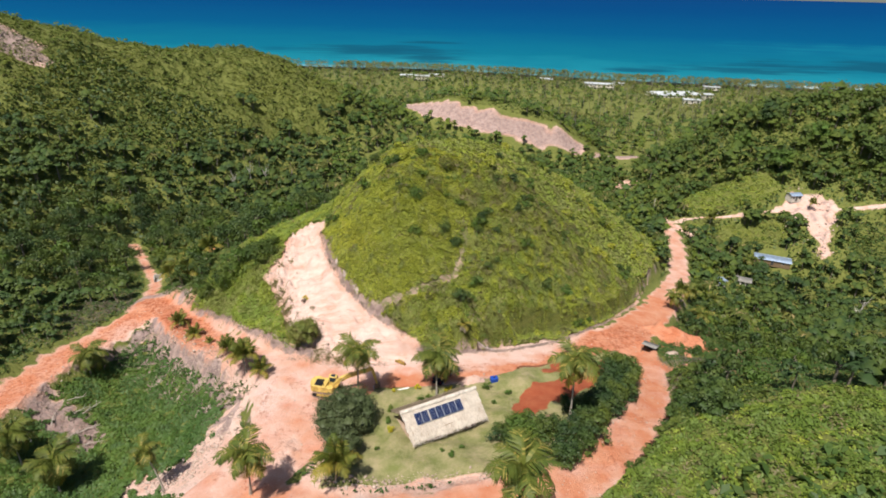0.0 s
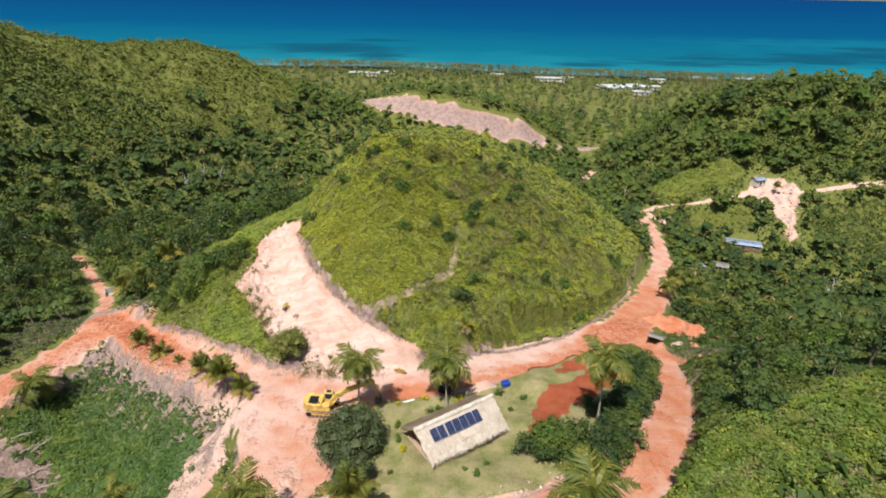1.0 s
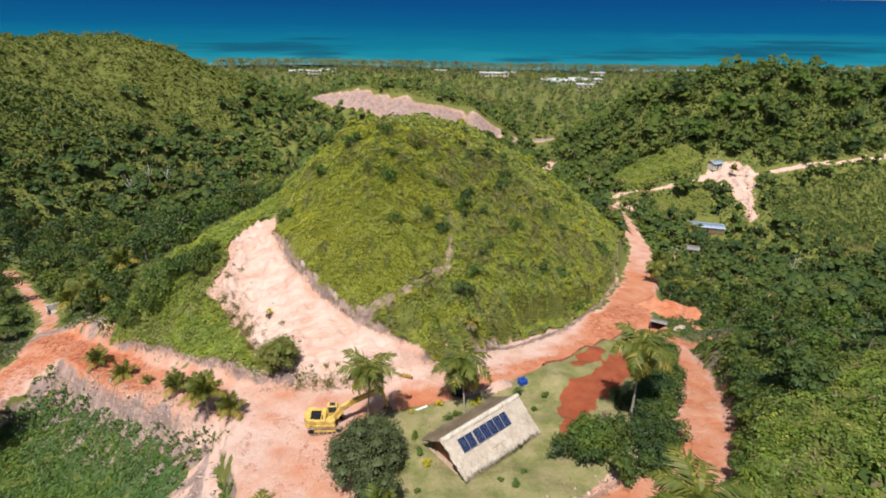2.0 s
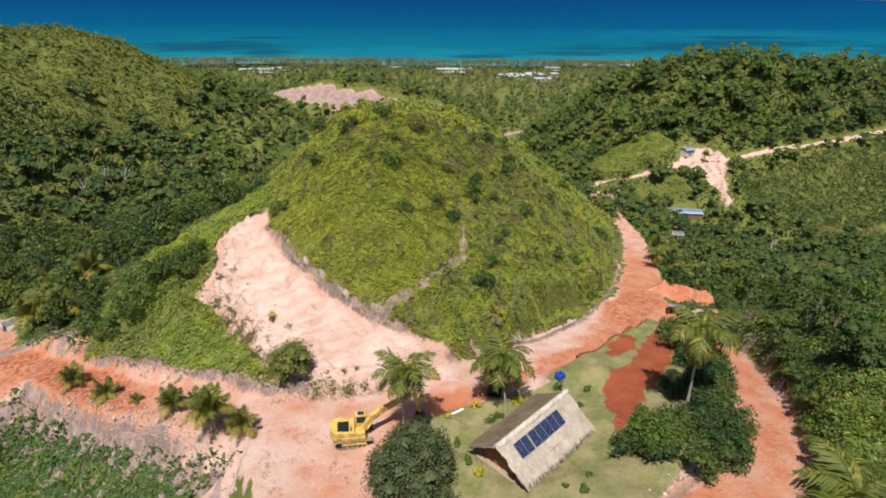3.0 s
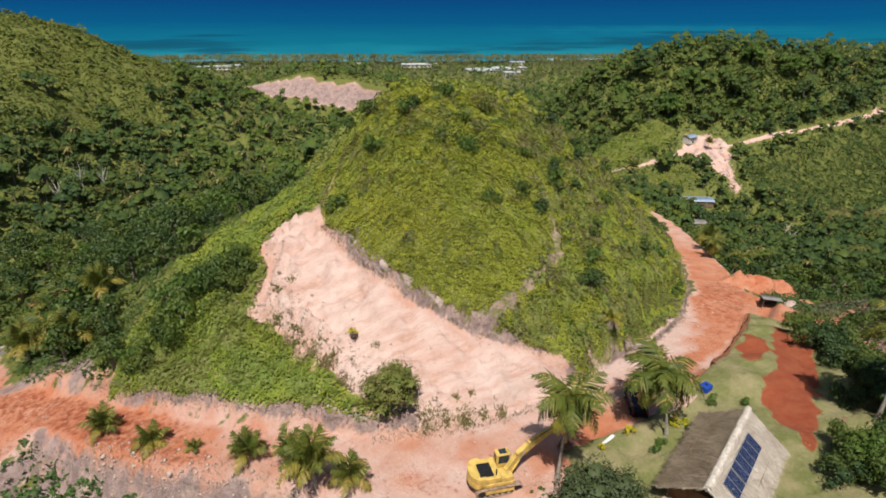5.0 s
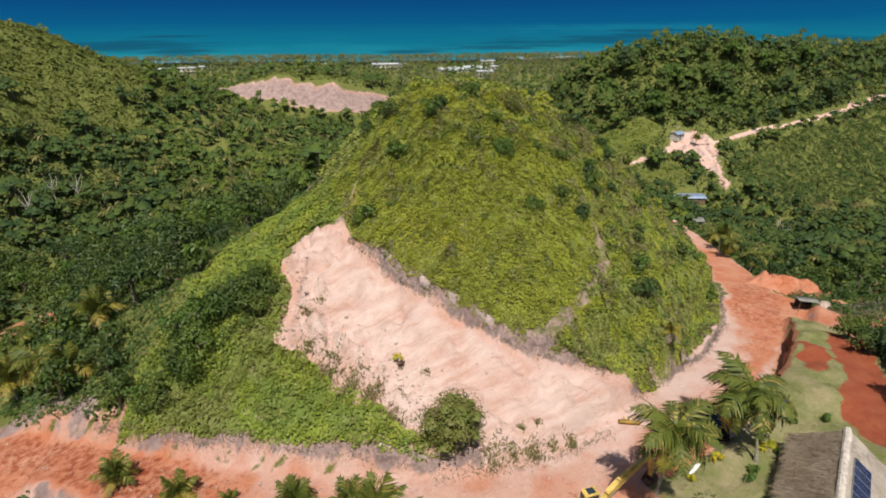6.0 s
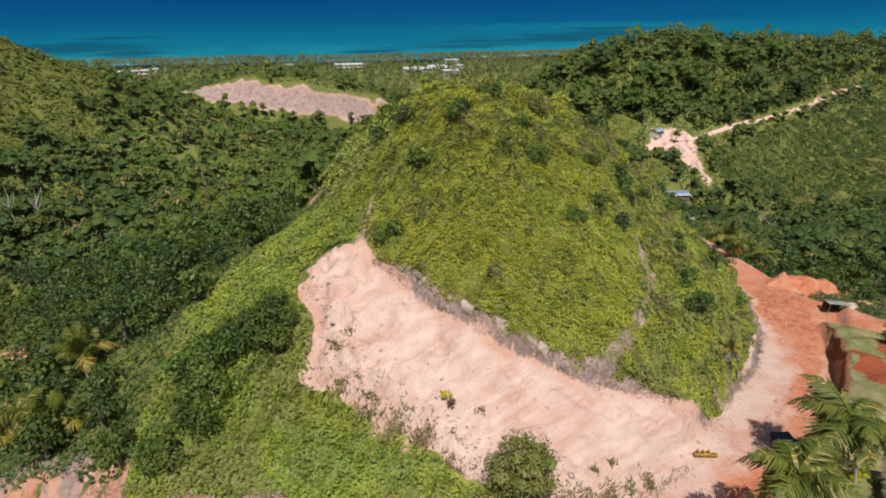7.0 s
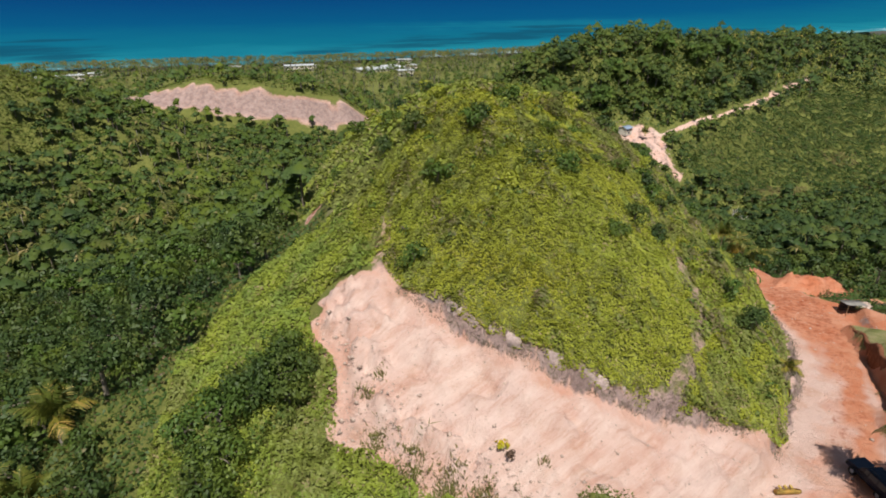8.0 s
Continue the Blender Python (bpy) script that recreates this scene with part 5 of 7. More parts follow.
tree("bush", "olive bush at the foot of the bare slope", "bush", 3.1, 4.6, OLIVE, 124, 60, 90, 0.24, place=stand(-24.4, 86.4), core=0.62, fine=0.85)
tree("bush", "dark bush on the knoll's slope", "bush", 1.7, 2.8, DARKTREE, 125, 12, 90, 0.28, place=stand(4.6, 92.6))
tree("bush", "broad dark green bush on the lobe", "bush", 3.6, 3.4, HILLWOOD, 126, 26, 110, 0.32, place=stand(-39.0, 112.8))
tree("bush", "green bush on the lobe", "bush", 2.6, 3.0, LOWBUSH, 127, 18, 100, 0.32, place=stand(-45.5, 109.5))
lobe_kinds = [tree("bush", "dull green bushy shrub on the lobe's flank", "bush", 1.9, 3.0, HILLWOOD, 171, 10, 46, 0.34), tree("bush", "mid-green shrub on the lobe's flank", "bush", 2.2, 3.6, LOWBUSH, 172, 11, 46, 0.36)]
rngl = np.random.RandomState(173)
lx_, ly_ = scatter(WESTSIDE, 0.2, rngl)
kl = free_of_roads(lx_, ly_, 2.0) & (waves(lx_, ly_, 8, 174) + 0.3 * inside(WESTSIDE, lx_, ly_) > 0.1)
for i, (bx, by) in enumerate(zip(lx_[kl], ly_[kl])):
    t, m = lobe_kinds[i % 2], stand(bx, by, 50 * i, -0.2)
    if i < 2:
        t.matrix_world, t["group"] = m, "bushes on the lobe"
    else:
        copy_thing(t, m @ Matrix.Scale(rngl.uniform(0.6, 1.15), 4))
FLOWER = leafy("pink_flower", (0.55, 0.06, 0.08), (0.45, 0.04, 0.05), None, 0.8)
tree("flowering_bush", "small bush covered in pinkish-red flowers among the palms", "bush", 0.8, 2.2, FLOWER, 175, 6, 40, 0.25, place=stand(-65.4, 129.7))
hedge_kinds = [tree("hedge_bush", "dull green bush of the roadside hedge", "bush", 2.1, 2.9, HILLWOOD, 128, 26, 60, 0.28, core=0.6, fine=0.85), tree("hedge_bush", "dense dark green bush of the roadside hedge", "bush", 2.3, 3.3, DARKTREE, 129, 26, 60, 0.28, core=0.6, fine=0.85)]
# some, as (21.4, 68.6) and (29.6, 78.6), are added to darken shaded lawn
HEDGE_AND_SHADE = [(11.6, 58.8), (23.0, 60.6), (20.4, 57.6), (17.4, 55.8), (14.2, 54.8), (22.6, 62.8), (21.4, 68.6), (19.0, 60.2), (34, 81.5), (33.2, 78.5), (32, 75.6), (29.4, 73.6), (27.6, 70.6), (25.4, 67.6), (23.4, 65.4), (21.2, 63), (18, 61.6), (30.6, 76.2), (24.2, 67.2), (29.6, 78.6), (31.8, 82.6), (28.2, 74.2), (26.4, 70.2), (15, 61.0), (12.2, 61.6), (9.6, 61.2), (14, 63.6), (26.2, 67), (28.6, 70.6), (31.4, 73.6), (23.6, 63.8), (21, 61), (33, 77.2), (27.6, 68.4), (24.6, 65.6)]
for i, (hx, hy) in enumerate(HEDGE_AND_SHADE):
    t, m = hedge_kinds[i % 2], stand(hx, hy, 70 * i)
    if i < 2:
        t.matrix_world, t["group"] = m, "bushes of the roadside hedge"
    else:
        copy_thing(t, m @ Matrix.Scale(1 + 0.15 * math.sin(5 * i), 4))
# bush row added to give the cut bank's shaded edge above the loop road
verge = tree("bush", "dark green bush standing in for the loop road's shaded upper bank", "bush", 1.5, 1.9, HILLWOOD, 176, 12, 40, 0.3, core=0.7)
for i, (bx, by) in enumerate(((23.6, 53), (25.4, 55.2), (27.2, 57.4), (29.4, 59.6), (31, 62), (32.8, 64), (34, 66.4), (35.6, 68.6), (37.4, 70.6), (39.4, 73), (41, 75.6), (42.4, 78.2))):
    m = stand(bx + 2.0, by - 1.0, 70 * i, -0.2)
    if i == 0:
        verge.matrix_world, verge["group"] = m, "bushes along the loop road"
    else:
        copy_thing(verge, m @ Matrix.Scale(0.8 + 0.35 * math.sin(3.3 * i) ** 2, 4))
hill_kinds = [tree("tree", "tall pale green broadleaf tree above the hill's canopy", "tree", 5.2, 9.5, LOWBUSH, 181, 26, 46, 0.7, core=0.7), tree("tree", "tall dark broadleaf tree above the hill's canopy", "tree", 5.6, 10.5, DARKTREE, 182, 26, 46, 0.7, core=0.7)]
for i, (bx, by) in enumerate(((167, 246), (238, 217), (207, 247), (194, 255), (221, 237), (155, 263), (143, 260), (184, 233), (243, 235), (218, 225), (148, 234))):
    t, m = hill_kinds[i % 2], stand(bx, by, 60 * i, -0.3)
    if i < 2:
        t.matrix_world, t["group"] = m, "tall trees on the eastern hill"
    else:
        copy_thing(t, m @ Matrix.Scale(0.8 + 0.4 * math.sin(2.1 * i) ** 2, 4))
brow = tree("tree", "dark bushy tree above the valley road", "tree", 3.4, 5.2, DARKTREE, 183, 16, 40, 0.6, core=0.7)
for i, (bx, by) in enumerate(((185, 213), (198, 213), (210, 214), (224, 216), (232, 215), (245, 217), (258, 220))):
    m = stand(bx, by, 60 * i, -0.3)
    if i == 0:
        brow.matrix_world, brow["group"] = m, "trees above the valley road"
    else:
        copy_thing(brow, m @ Matrix.Scale(0.85 + 0.4 * math.sin(2.3 * i) ** 2, 4))
knoll_kinds = [tree("bush", "green bush among the knoll's scrub", "bush", 1.5, 1.9, LOWBUSH, 131, 8, 45, 0.32), tree("bush", "dark green bush among the knoll's scrub", "bush", 1.3, 1.7, DARKTREE, 132, 8, 45, 0.3),
               tree("bush", "yellow-green bush among the knoll's scrub", "bush", 1.7, 2.0, SCRUB, 133, 9, 45, 0.34)]
rngk = np.random.RandomState(134)
kx, ky = scatter(KNOLL, 0.05, rngk)
kk = free_of_roads(kx, ky, 1.2) & ((kx > 4 + 0.3 * (105 - ky)) | (ky > 113)) & (np.hypot(kx - 4.6, ky - 92.6) > 3)
for i, (bx, by) in enumerate(list(zip(kx[kk], ky[kk]))[:190]):
    t, m = knoll_kinds[i % 3], stand(bx, by, 50 * i, -0.2)
    if i < 3:
        t.matrix_world, t["group"] = m, "bushes on the knoll"
    else:
        copy_thing(t, m @ Matrix.Scale(rngk.uniform(0.6, 1.3), 4))

CREST = ((-15.0, 127.1, 1.6, 2.9, DARKTREE, "dark green bush on the knoll's crest"), (-8.7, 122.7, 1.5, 2.0, SCRUB, "bright yellow-green bush on the knoll's crest"), (-4.1, 123.4, 1.7, 2.1, LOWBUSH, "green bush on the knoll's crest"),
         (1.6, 120.6, 1.9, 3.2, OLIVE, "grey-olive bush on the knoll's shoulder"), (-7.4, 113.6, 2.4, 1.9, HILLWOOD, "broad low green bush on the knoll's face"), (-4.6, 112.2, 2.0, 1.7, LOWBUSH, "broad low green bush on the knoll's face"), (1.4, 106.4, 1.5, 2.0, HILLWOOD, "dark green bush beside the footpath"),
         (3.4, 104.6, 1.2, 1.7, DARKTREE, "small dark bush beside the footpath"), (-17.6, 130.2, 1.5, 2.4, HILLWOOD, "green bush on the knoll's crest"), (-4.6, 104.2, 1.4, 0.9, LOWBUSH, "low dark green bush on the knoll's face"))
for i, (bx, by, br, bt, bmat, blab) in enumerate(CREST):
    tree("bush", blab, "bush", br, bt, bmat, 180 + i, 14, 60, 0.28, "bushes on the knoll", place=stand(bx, by, 40 * i, -0.2))

# ---- coconut palms ----


def frond_mesh(name, length, droop, seed, mat, stations=18):
    """One feathered frond along +x: a thin curved rib with drooping leaflets on both sides."""
    rng = np.random.RandomState(seed)
    V, Q = [], []
    s = np.linspace(0, 1, stations + 1)
    rib = np.column_stack([length * s * (1 - 0.18 * droop * s ** 2), 0 * s, length * (0.16 * s - droop * 0.62 * s ** 2.2)])
    for i in range(stations):
        a, b = rib[i], rib[i + 1]
        w = 0.05 * (1 - 0.8 * s[i])
        n = len(V)
        V += [a + (0, w, 0), a + (0, -w, 0), b + (0, -w, 0.01), b + (0, w, 0.01)]
        Q.append((n, n + 1, n + 2, n + 3))
    for i in range(2, stations + 1):
        p, along_ = rib[i], rib[i] - rib[i - 1]
        along_ = along_ / np.linalg.norm(along_)
        ll = length * 0.31 * math.sin(math.pi * min(1, 0.16 + 0.9 * s[i])) + 0.12
        for side in (-1, 1):
            for k in (0.0, 0.5):
                base = p - along_ * (length / stations) * k
                out = np.array([0.55 * along_[0], side * 0.85, -0.55 - 0.5 * rng.uniform()]) + 0.12 * rng.normal(size=3)
                out /= np.linalg.norm(out)
                tip = base + out * ll * rng.uniform(0.8, 1.15)
                mid = base + out * ll * 0.5 + np.array([0, 0, 0.04])
                w = along_ * length * 0.016
                n = len(V)
                V += [base - w * 0.6, base + w * 0.6, mid + w * 1.3, tip + w * 0.3, tip - w * 0.3, mid - w * 1.3]
                Q += [(n, n + 1, n + 2, n + 5), (n + 5, n + 2, n + 3, n + 4)]
    return np_mesh(name, np.array(V), Q, mat)


FRONDS = [frond_mesh("frond", 1.0, d, 200 + i, PALMLEAF) for i, d in enumerate((0.95, 1.15, 1.35))]
YOUNGFRONDS = [frond_mesh("frond", 1.0, d, 205 + i, PALMLEAF) for i, d in enumerate((0.35, 0.55, 0.8))]
OLDFRONDS = [frond_mesh("frond", 1.0, d, 210 + i, YELLOWPALM) for i, d in enumerate((1.0, 1.4))]
DEADFROND = frond_mesh("frond", 1.0, 1.3, 215, DRYLEAF)


def trunk_mesh(tall, lean, radius):
    """A curved, ringed palm trunk."""
    bm = B()
    rings, seg, prev = max(5, int(tall * 1.6)), 8, None
    for i in range(rings + 1):
        t = i / rings
        c = Vector((lean * t ** 1.6, 0.12 * math.sin(3 * t), tall * t - 0.3 * (1 - t)))
        r = radius * (1.5 - 0.75 * min(1, t * 4) - 0.22 * t) * (1 + 0.05 * (i % 2))
        ring = [bm.verts.new(c + Vector((r * math.cos(6.283 * k / seg), r * math.sin(6.283 * k / seg), 0))) for k in range(seg)]
        if prev:
            for k in range(seg):
                bm.faces.new((prev[k], prev[(k + 1) % seg], ring[(k + 1) % seg], ring[k]))
        prev = ring
    bm.faces.new(prev)
    return bm


PALMBARK = plain("palm_bark", (0.34, 0.30, 0.25), 0.9, 0, 0.35, 4, 0.02)
NUT = plain("coconut_husk", (0.24, 0.2, 0.04), 0.6, 0, 0.3, 6)


def palm(x, y, tall, span, lean, turn, count, seed, label, yellow=0.25, nuts=0, up=0.95, group="coconut palms"):
    rng = np.random.RandomState(seed)
    ob = thing("coconut_palm", stand(x, y, turn), label, "palm tree", group)
    part("trunk", trunk_mesh(tall, lean, 0.13 + 0.006 * tall), PALMBARK, ob)
    top = Vector((lean, 0.12 * math.sin(3.0), tall))
    for i in range(count):
        t = i / max(1, count - 1)
        old = t > 1 - yellow
        me = OLDFRONDS[i % 2] if old else (YOUNGFRONDS if tall < 4 else FRONDS)[min(2, int(t * 3.2))]
        pitch = 54 * up * (1 - t) ** 1.1 - 44 * t + rng.uniform(-9, 9)
        if tall < 4:
            pitch = 78 - 62 * t + rng.uniform(-8, 8)
        f = part("frond", me, None, ob, "yellowing frond" if old else "")
        f.matrix_basis = Matrix.Translation(top) @ pose(0, 0, 0, rng.uniform(-14, 14), -pitch, 137.5 * i + rng.uniform(-12, 12)) @ Matrix.Scale(span * rng.uniform(0.85, 1.1), 4)
    for i in range(nuts):
        bm = B()
        bmesh.ops.create_icosphere(bm, subdivisions=1, radius=0.15)
        f = part("coconut", bm, NUT, ob)
        f.matrix_basis = pose(top.x + 0.3 * math.cos(2.4 * i), top.y + 0.3 * math.sin(2.4 * i), tall - 0.2 - 0.08 * (i % 3))
    return ob


tall_label = "tall coconut palm with green and yellowing fronds"
palm(-12.5, 72.2, 9.9, 3.9, 0.5, 0, 17, 301, "slender coconut palm beside the excavator", 0.3, 4)
palm(0.35, 72.3, 6.9, 4.7, 2.2, 88, 22, 302, "full coconut palm in front of the hut", 0.3, 6, 0.75)
palm(20.3, 64.9, 11.6, 4.4, -0.4, -10, 20, 303, "tall drooping coconut palm at the hedge", 0.5, 6, 0.75)
palm(8.8, 40.2, 13.6, 4.4, -0.6, 80, 17, 304, tall_label, 0.3, 5)
palm(-24.6, 54.4, 9.6, 4.2, 2.2, -60, 14, 305, "coconut palm with drying lower fronds beside the track", 0.45, 3)
palm(-12.9, 54.0, 3.6, 3.7, 0.3, 0, 13, 306, "short yellowing coconut palm at the yard's corner", 0.5)
palm(-70.0, 92.0, 5.2, 4.0, 0.4, 40, 16, 307, "dark coconut palm at the western road", 0.15)
palm(-61.5, 66.5, 7.0, 4.8, 0.5, 90, 18, 308, "broad dark coconut palm in the hollow", 0.15)
palm(-70.0, 70.5, 7.5, 4.6, -0.4, 10, 18, 309, "broad dark coconut palm in the hollow", 0.15)
palm(-40.6, 60.8, 7.6, 3.0, -2.4, -20, 13, 310, "thin leaning coconut palm in the hollow", 0.1)
palm(-33.6, 80.8, 3.6, 3.4, 0.3, 120, 15, 311, "young coconut palm on the road's shoulder", 0.3)
palm(-35.0, 83.6, 2.4, 2.9, -0.2, 60, 13, 312, "young coconut palm on the road's shoulder", 0.2)
palm(-30.7, 79.6, 1.3, 2.5, 0.1, 10, 11, 313, "small yellow-green coconut palm on the road's shoulder", 0.4)
palm(-39.4, 87.6, 1.2, 2.7, 0.1, 80, 12, 314, "small coconut palm on the road's shoulder", 0.2)
palm(-49.2, 95.6, 0.7, 2.3, 0.1, 20, 11, 315, "small yellowing coconut palm on the road's shoulder", 0.45)
palm(-54.6, 101.0, 1.0, 2.6, 0.1, 160, 13, 316, "small coconut palm on the road's shoulder", 0.1)
palm(-44.6, 92.2, 0.3, 1.3, 0.05, 90, 7, 317, "tiny coconut seedling on the road's shoulder", 0.3)
palm(-63.6, 121.8, 5.4, 3.8, 0.4, 30, 15, 318, "coconut palm at the mouth of the gully", 0.4)
palm(-66.0, 135.4, 5.0, 3.9, 0.3, 200, 15, 319, "yellowing coconut palm in the gully", 0.5)
palm(-57.0, 126.0, 3.5, 3.6, 0.2, 70, 14, 320, "coconut palm among the valley trees", 0.3)
palm(-60.2, 120.6, 3.2, 3.4, 0.2, 250, 13, 321, "short coconut palm at the lobe's edge", 0.4)
palm(-68.2, 126.4, 3.4, 3.6, 0.2, 110, 15, 331, "coconut palm at the mouth of the gully", 0.4)
palm(-69.6, 131.6, 4.0, 3.6, -0.2, 10, 15, 332, "coconut palm in the gully", 0.35)
palm(60.2, 121.6, 4.2, 3.2, -0.4, 0, 14, 322, "coconut palm beside the descending road", 0.3)
palm(63.4, 126.6, 3.8, 3.0, -0.2, 90, 13, 323, "coconut palm beside the descending road", 0.3)
palm(66.8, 119.4, 4.6, 3.4, 0.2, 180, 14, 324, "coconut palm below the descending road", 0.5)
palm(69.6, 133.4, 4.0, 3.0, 0.1, 270, 13, 325, "coconut palm below the descending road", 0.3)
palm(79.0, 137.0, 5.0, 3.2, 0.2, 70, 13, 326, "coconut palm in the eastern hollow", 0.4)
palm(108.0, 205.0, 3.5, 3.0, 0.2, 20, 12, 327, "palm beside the valley road", 0.3)
palm(113.0, 181.0, 4.5, 3.2, 0.2, 140, 12, 328, "palm in the hamlet's garden", 0.3)
palm(150.4, 211.0, 3.2, 2.6, 0.2, 50, 11, 329, "short palm at the clearing", 0.3)
dead = palm(5.4, 88.3, 1.4, 1.7, 0.2, 200, 7, 330, "withered palm with hanging brown fronds at the bank", 1.0, 0, 0.1)
for i in range(5):
    f = part("frond", DEADFROND, None, dead, "dry brown frond")
    f.matrix_basis = Matrix.Translation((0.2, 0, 1.35)) @ pose(0, 0, 0, 0, 25 - 30 * (i % 2), 75 * i) @ Matrix.Scale(1.6, 4)


def grove(name, x, y, tall, span, mat, label, seed, fronds=9):
    """Far palms, as one mass: thin stems with a star of drooping fronds."""
    rng = np.random.RandomState(seed)
    n = len(x)
    g = height(x, y)
    lx, ly = x + rng.normal(0, 0.6, n), y + rng.normal(0, 0.6, n)
    top = g + tall
    V, Q, base = [], [], 0
    stem = np.stack([np.stack([a + 0.16 * math.cos(q), b + 0.16 * math.sin(q), zz], -1) for a, b, zz in ((x, y, g - 0.3), (lx, ly, top)) for q in (0, 2.1, 4.2)], axis=1).reshape(-1, 3)
    k = np.arange(n)
    SQ = np.concatenate([np.column_stack([6 * k + i, 6 * k + (i + 1) % 3, 6 * k + 3 + (i + 1) % 3, 6 * k + 3 + i]) for i in range(3)])
    tagged(new("palm_stems", np_mesh("palm_stems", stem, SQ, PALMBARK)), "grey stems of the far palm grove", "palm stems", "", "stuff")
    for i in range(fronds):
        a = 6.283 * i / fronds + rng.uniform(-0.3, 0.3, n)
        up = rng.uniform(-0.25, 0.7, n)
        L = span * rng.uniform(0.8, 1.15, n)
        dx, dy = np.cos(a), np.sin(a)
        p0 = np.column_stack([lx, ly, top])
        p1 = p0 + np.column_stack([dx * L * 0.55, dy * L * 0.55, L * 0.45 * up])
        p2 = p0 + np.column_stack([dx * L, dy * L, L * (0.45 * up - 0.45)])
        side = np.column_stack([-dy, dx, np.zeros(n)]) * (0.13 * L)[:, None]
        dip = np.array([0, 0, -0.25])
        V.append(np.stack([p0, p1 + side + dip, p2, p1 - side + dip], axis=1).reshape(-1, 3))
        Q.append(np.arange(4 * n).reshape(-1, 4) + base)
        base += 4 * n
    ob = new(name, np_mesh(name, np.vstack(V), np.vstack(Q), mat))
    return tagged(ob, label, "palm grove", "", "stuff")


rngp = np.random.RandomState(351)
px_, py_ = rngp.uniform(-300, 800, 4400), rngp.uniform(345, 880, 4400)
bx_ = rngp.uniform(-150, 620, 1100)
px_, py_ = np.concatenate([px_, bx_]), np.concatenate([py_, np.interp(bx_, [p[0] for p in SHORE], [p[1] for p in SHORE]) - rngp.gamma(1.6, 16, 1100) - 5])
keep_p = (shore_gap(px_, py_) > 7) & (waves(px_, py_, 90, 352) + 0.9 * smooth(260, 40, shore_gap(px_, py_)) > -0.2) & (inside(QUARRY, px_, py_) < -6) & (height(px_, py_) < 32)
for hx, hy, hr in ((268, 640, 46), (250, 565, 16), (-35, 755, 40), (-20, 705, 20), (190, 690, 22), (150, 775, 20)):
    keep_p &= np.hypot(px_ - hx, (py_ - hy) * 1.2) > hr
px_, py_ = px_[keep_p], py_[keep_p]
grove("palm_grove", px_, py_, rngp.uniform(8, 14, len(px_)), 3.6 + 0 * px_, GROVE, "dense coconut grove along the coast", 353)
vx, vy = np.concatenate([rngp.uniform(-110, -10, 80), rngp.uniform(60, 130, 60)]), np.concatenate([rngp.uniform(195, 300, 80), rngp.uniform(120, 300, 60)])
kv = wooded(vx, vy) & (height(vx, vy) < 50)
grove("palm_grove", vx[kv], vy[kv], rngp.uniform(3.5, 6.5, kv.sum()), 2.7 + 0 * vx[kv], GROVE, "yellowish palms scattered in the valley woods", 354, 16)
ex_, ey_ = rngp.uniform(246, 350, 80), rngp.uniform(218, 262, 80)
grove("palm_grove", ex_, ey_, rngp.uniform(5, 8, 80), 3.3 + 0 * ex_, PALMLEAF, "palms on the eastern hill's shoulder", 355, 11)

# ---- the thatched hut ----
# two thatch tones: the slope at side < 0 gets the paler one
THATCH = plain("dark_thatch", (0.34, 0.27, 0.2), 0.95, 0, 0.4, 1.6, 0.06)
PALETHATCH = plain("pale_thatch", (0.60, 0.53, 0.455), 0.95, 0, 0.3, 1.6, 0.06)
STRAW = leafy("dark_straw", (0.36, 0.29, 0.21), (0.28, 0.22, 0.15), (0.2, 0.15, 0.1), 0.5, 0.25)
PALESTRAW = leafy("pale_straw", (0.66, 0.59, 0.51), (0.54, 0.465, 0.39), (0.37, 0.29, 0.22), 0.5, 0.2)
POST = plain("rough_post", (0.22, 0.15, 0.09), 0.85, 0, 0.4, 4, 0.01)
# ochre darkened so that the shade under the roof is in the wall colour
SHADEDOCHRE = plain("shaded_ochre_wall", (0.24, 0.11, 0.06), 0.9, 0, 0.25, 1.5, 0.01)
EARTHFLOOR = plain("earth_floor", (0.36, 0.26, 0.19), 0.95, 0, 0.25, 1.2, 0.01)
HUTZ = ground_z(0.7, 65.85)
hut = thing("hut", pose(0.7, 65.85, HUTZ, 0, 0, 28), "open-sided hut with a steep grey-brown thatched roof", "hut")
EAVE, RIDGE, HALF, LONG = 1.55, 4.25, 3.85, 6.1


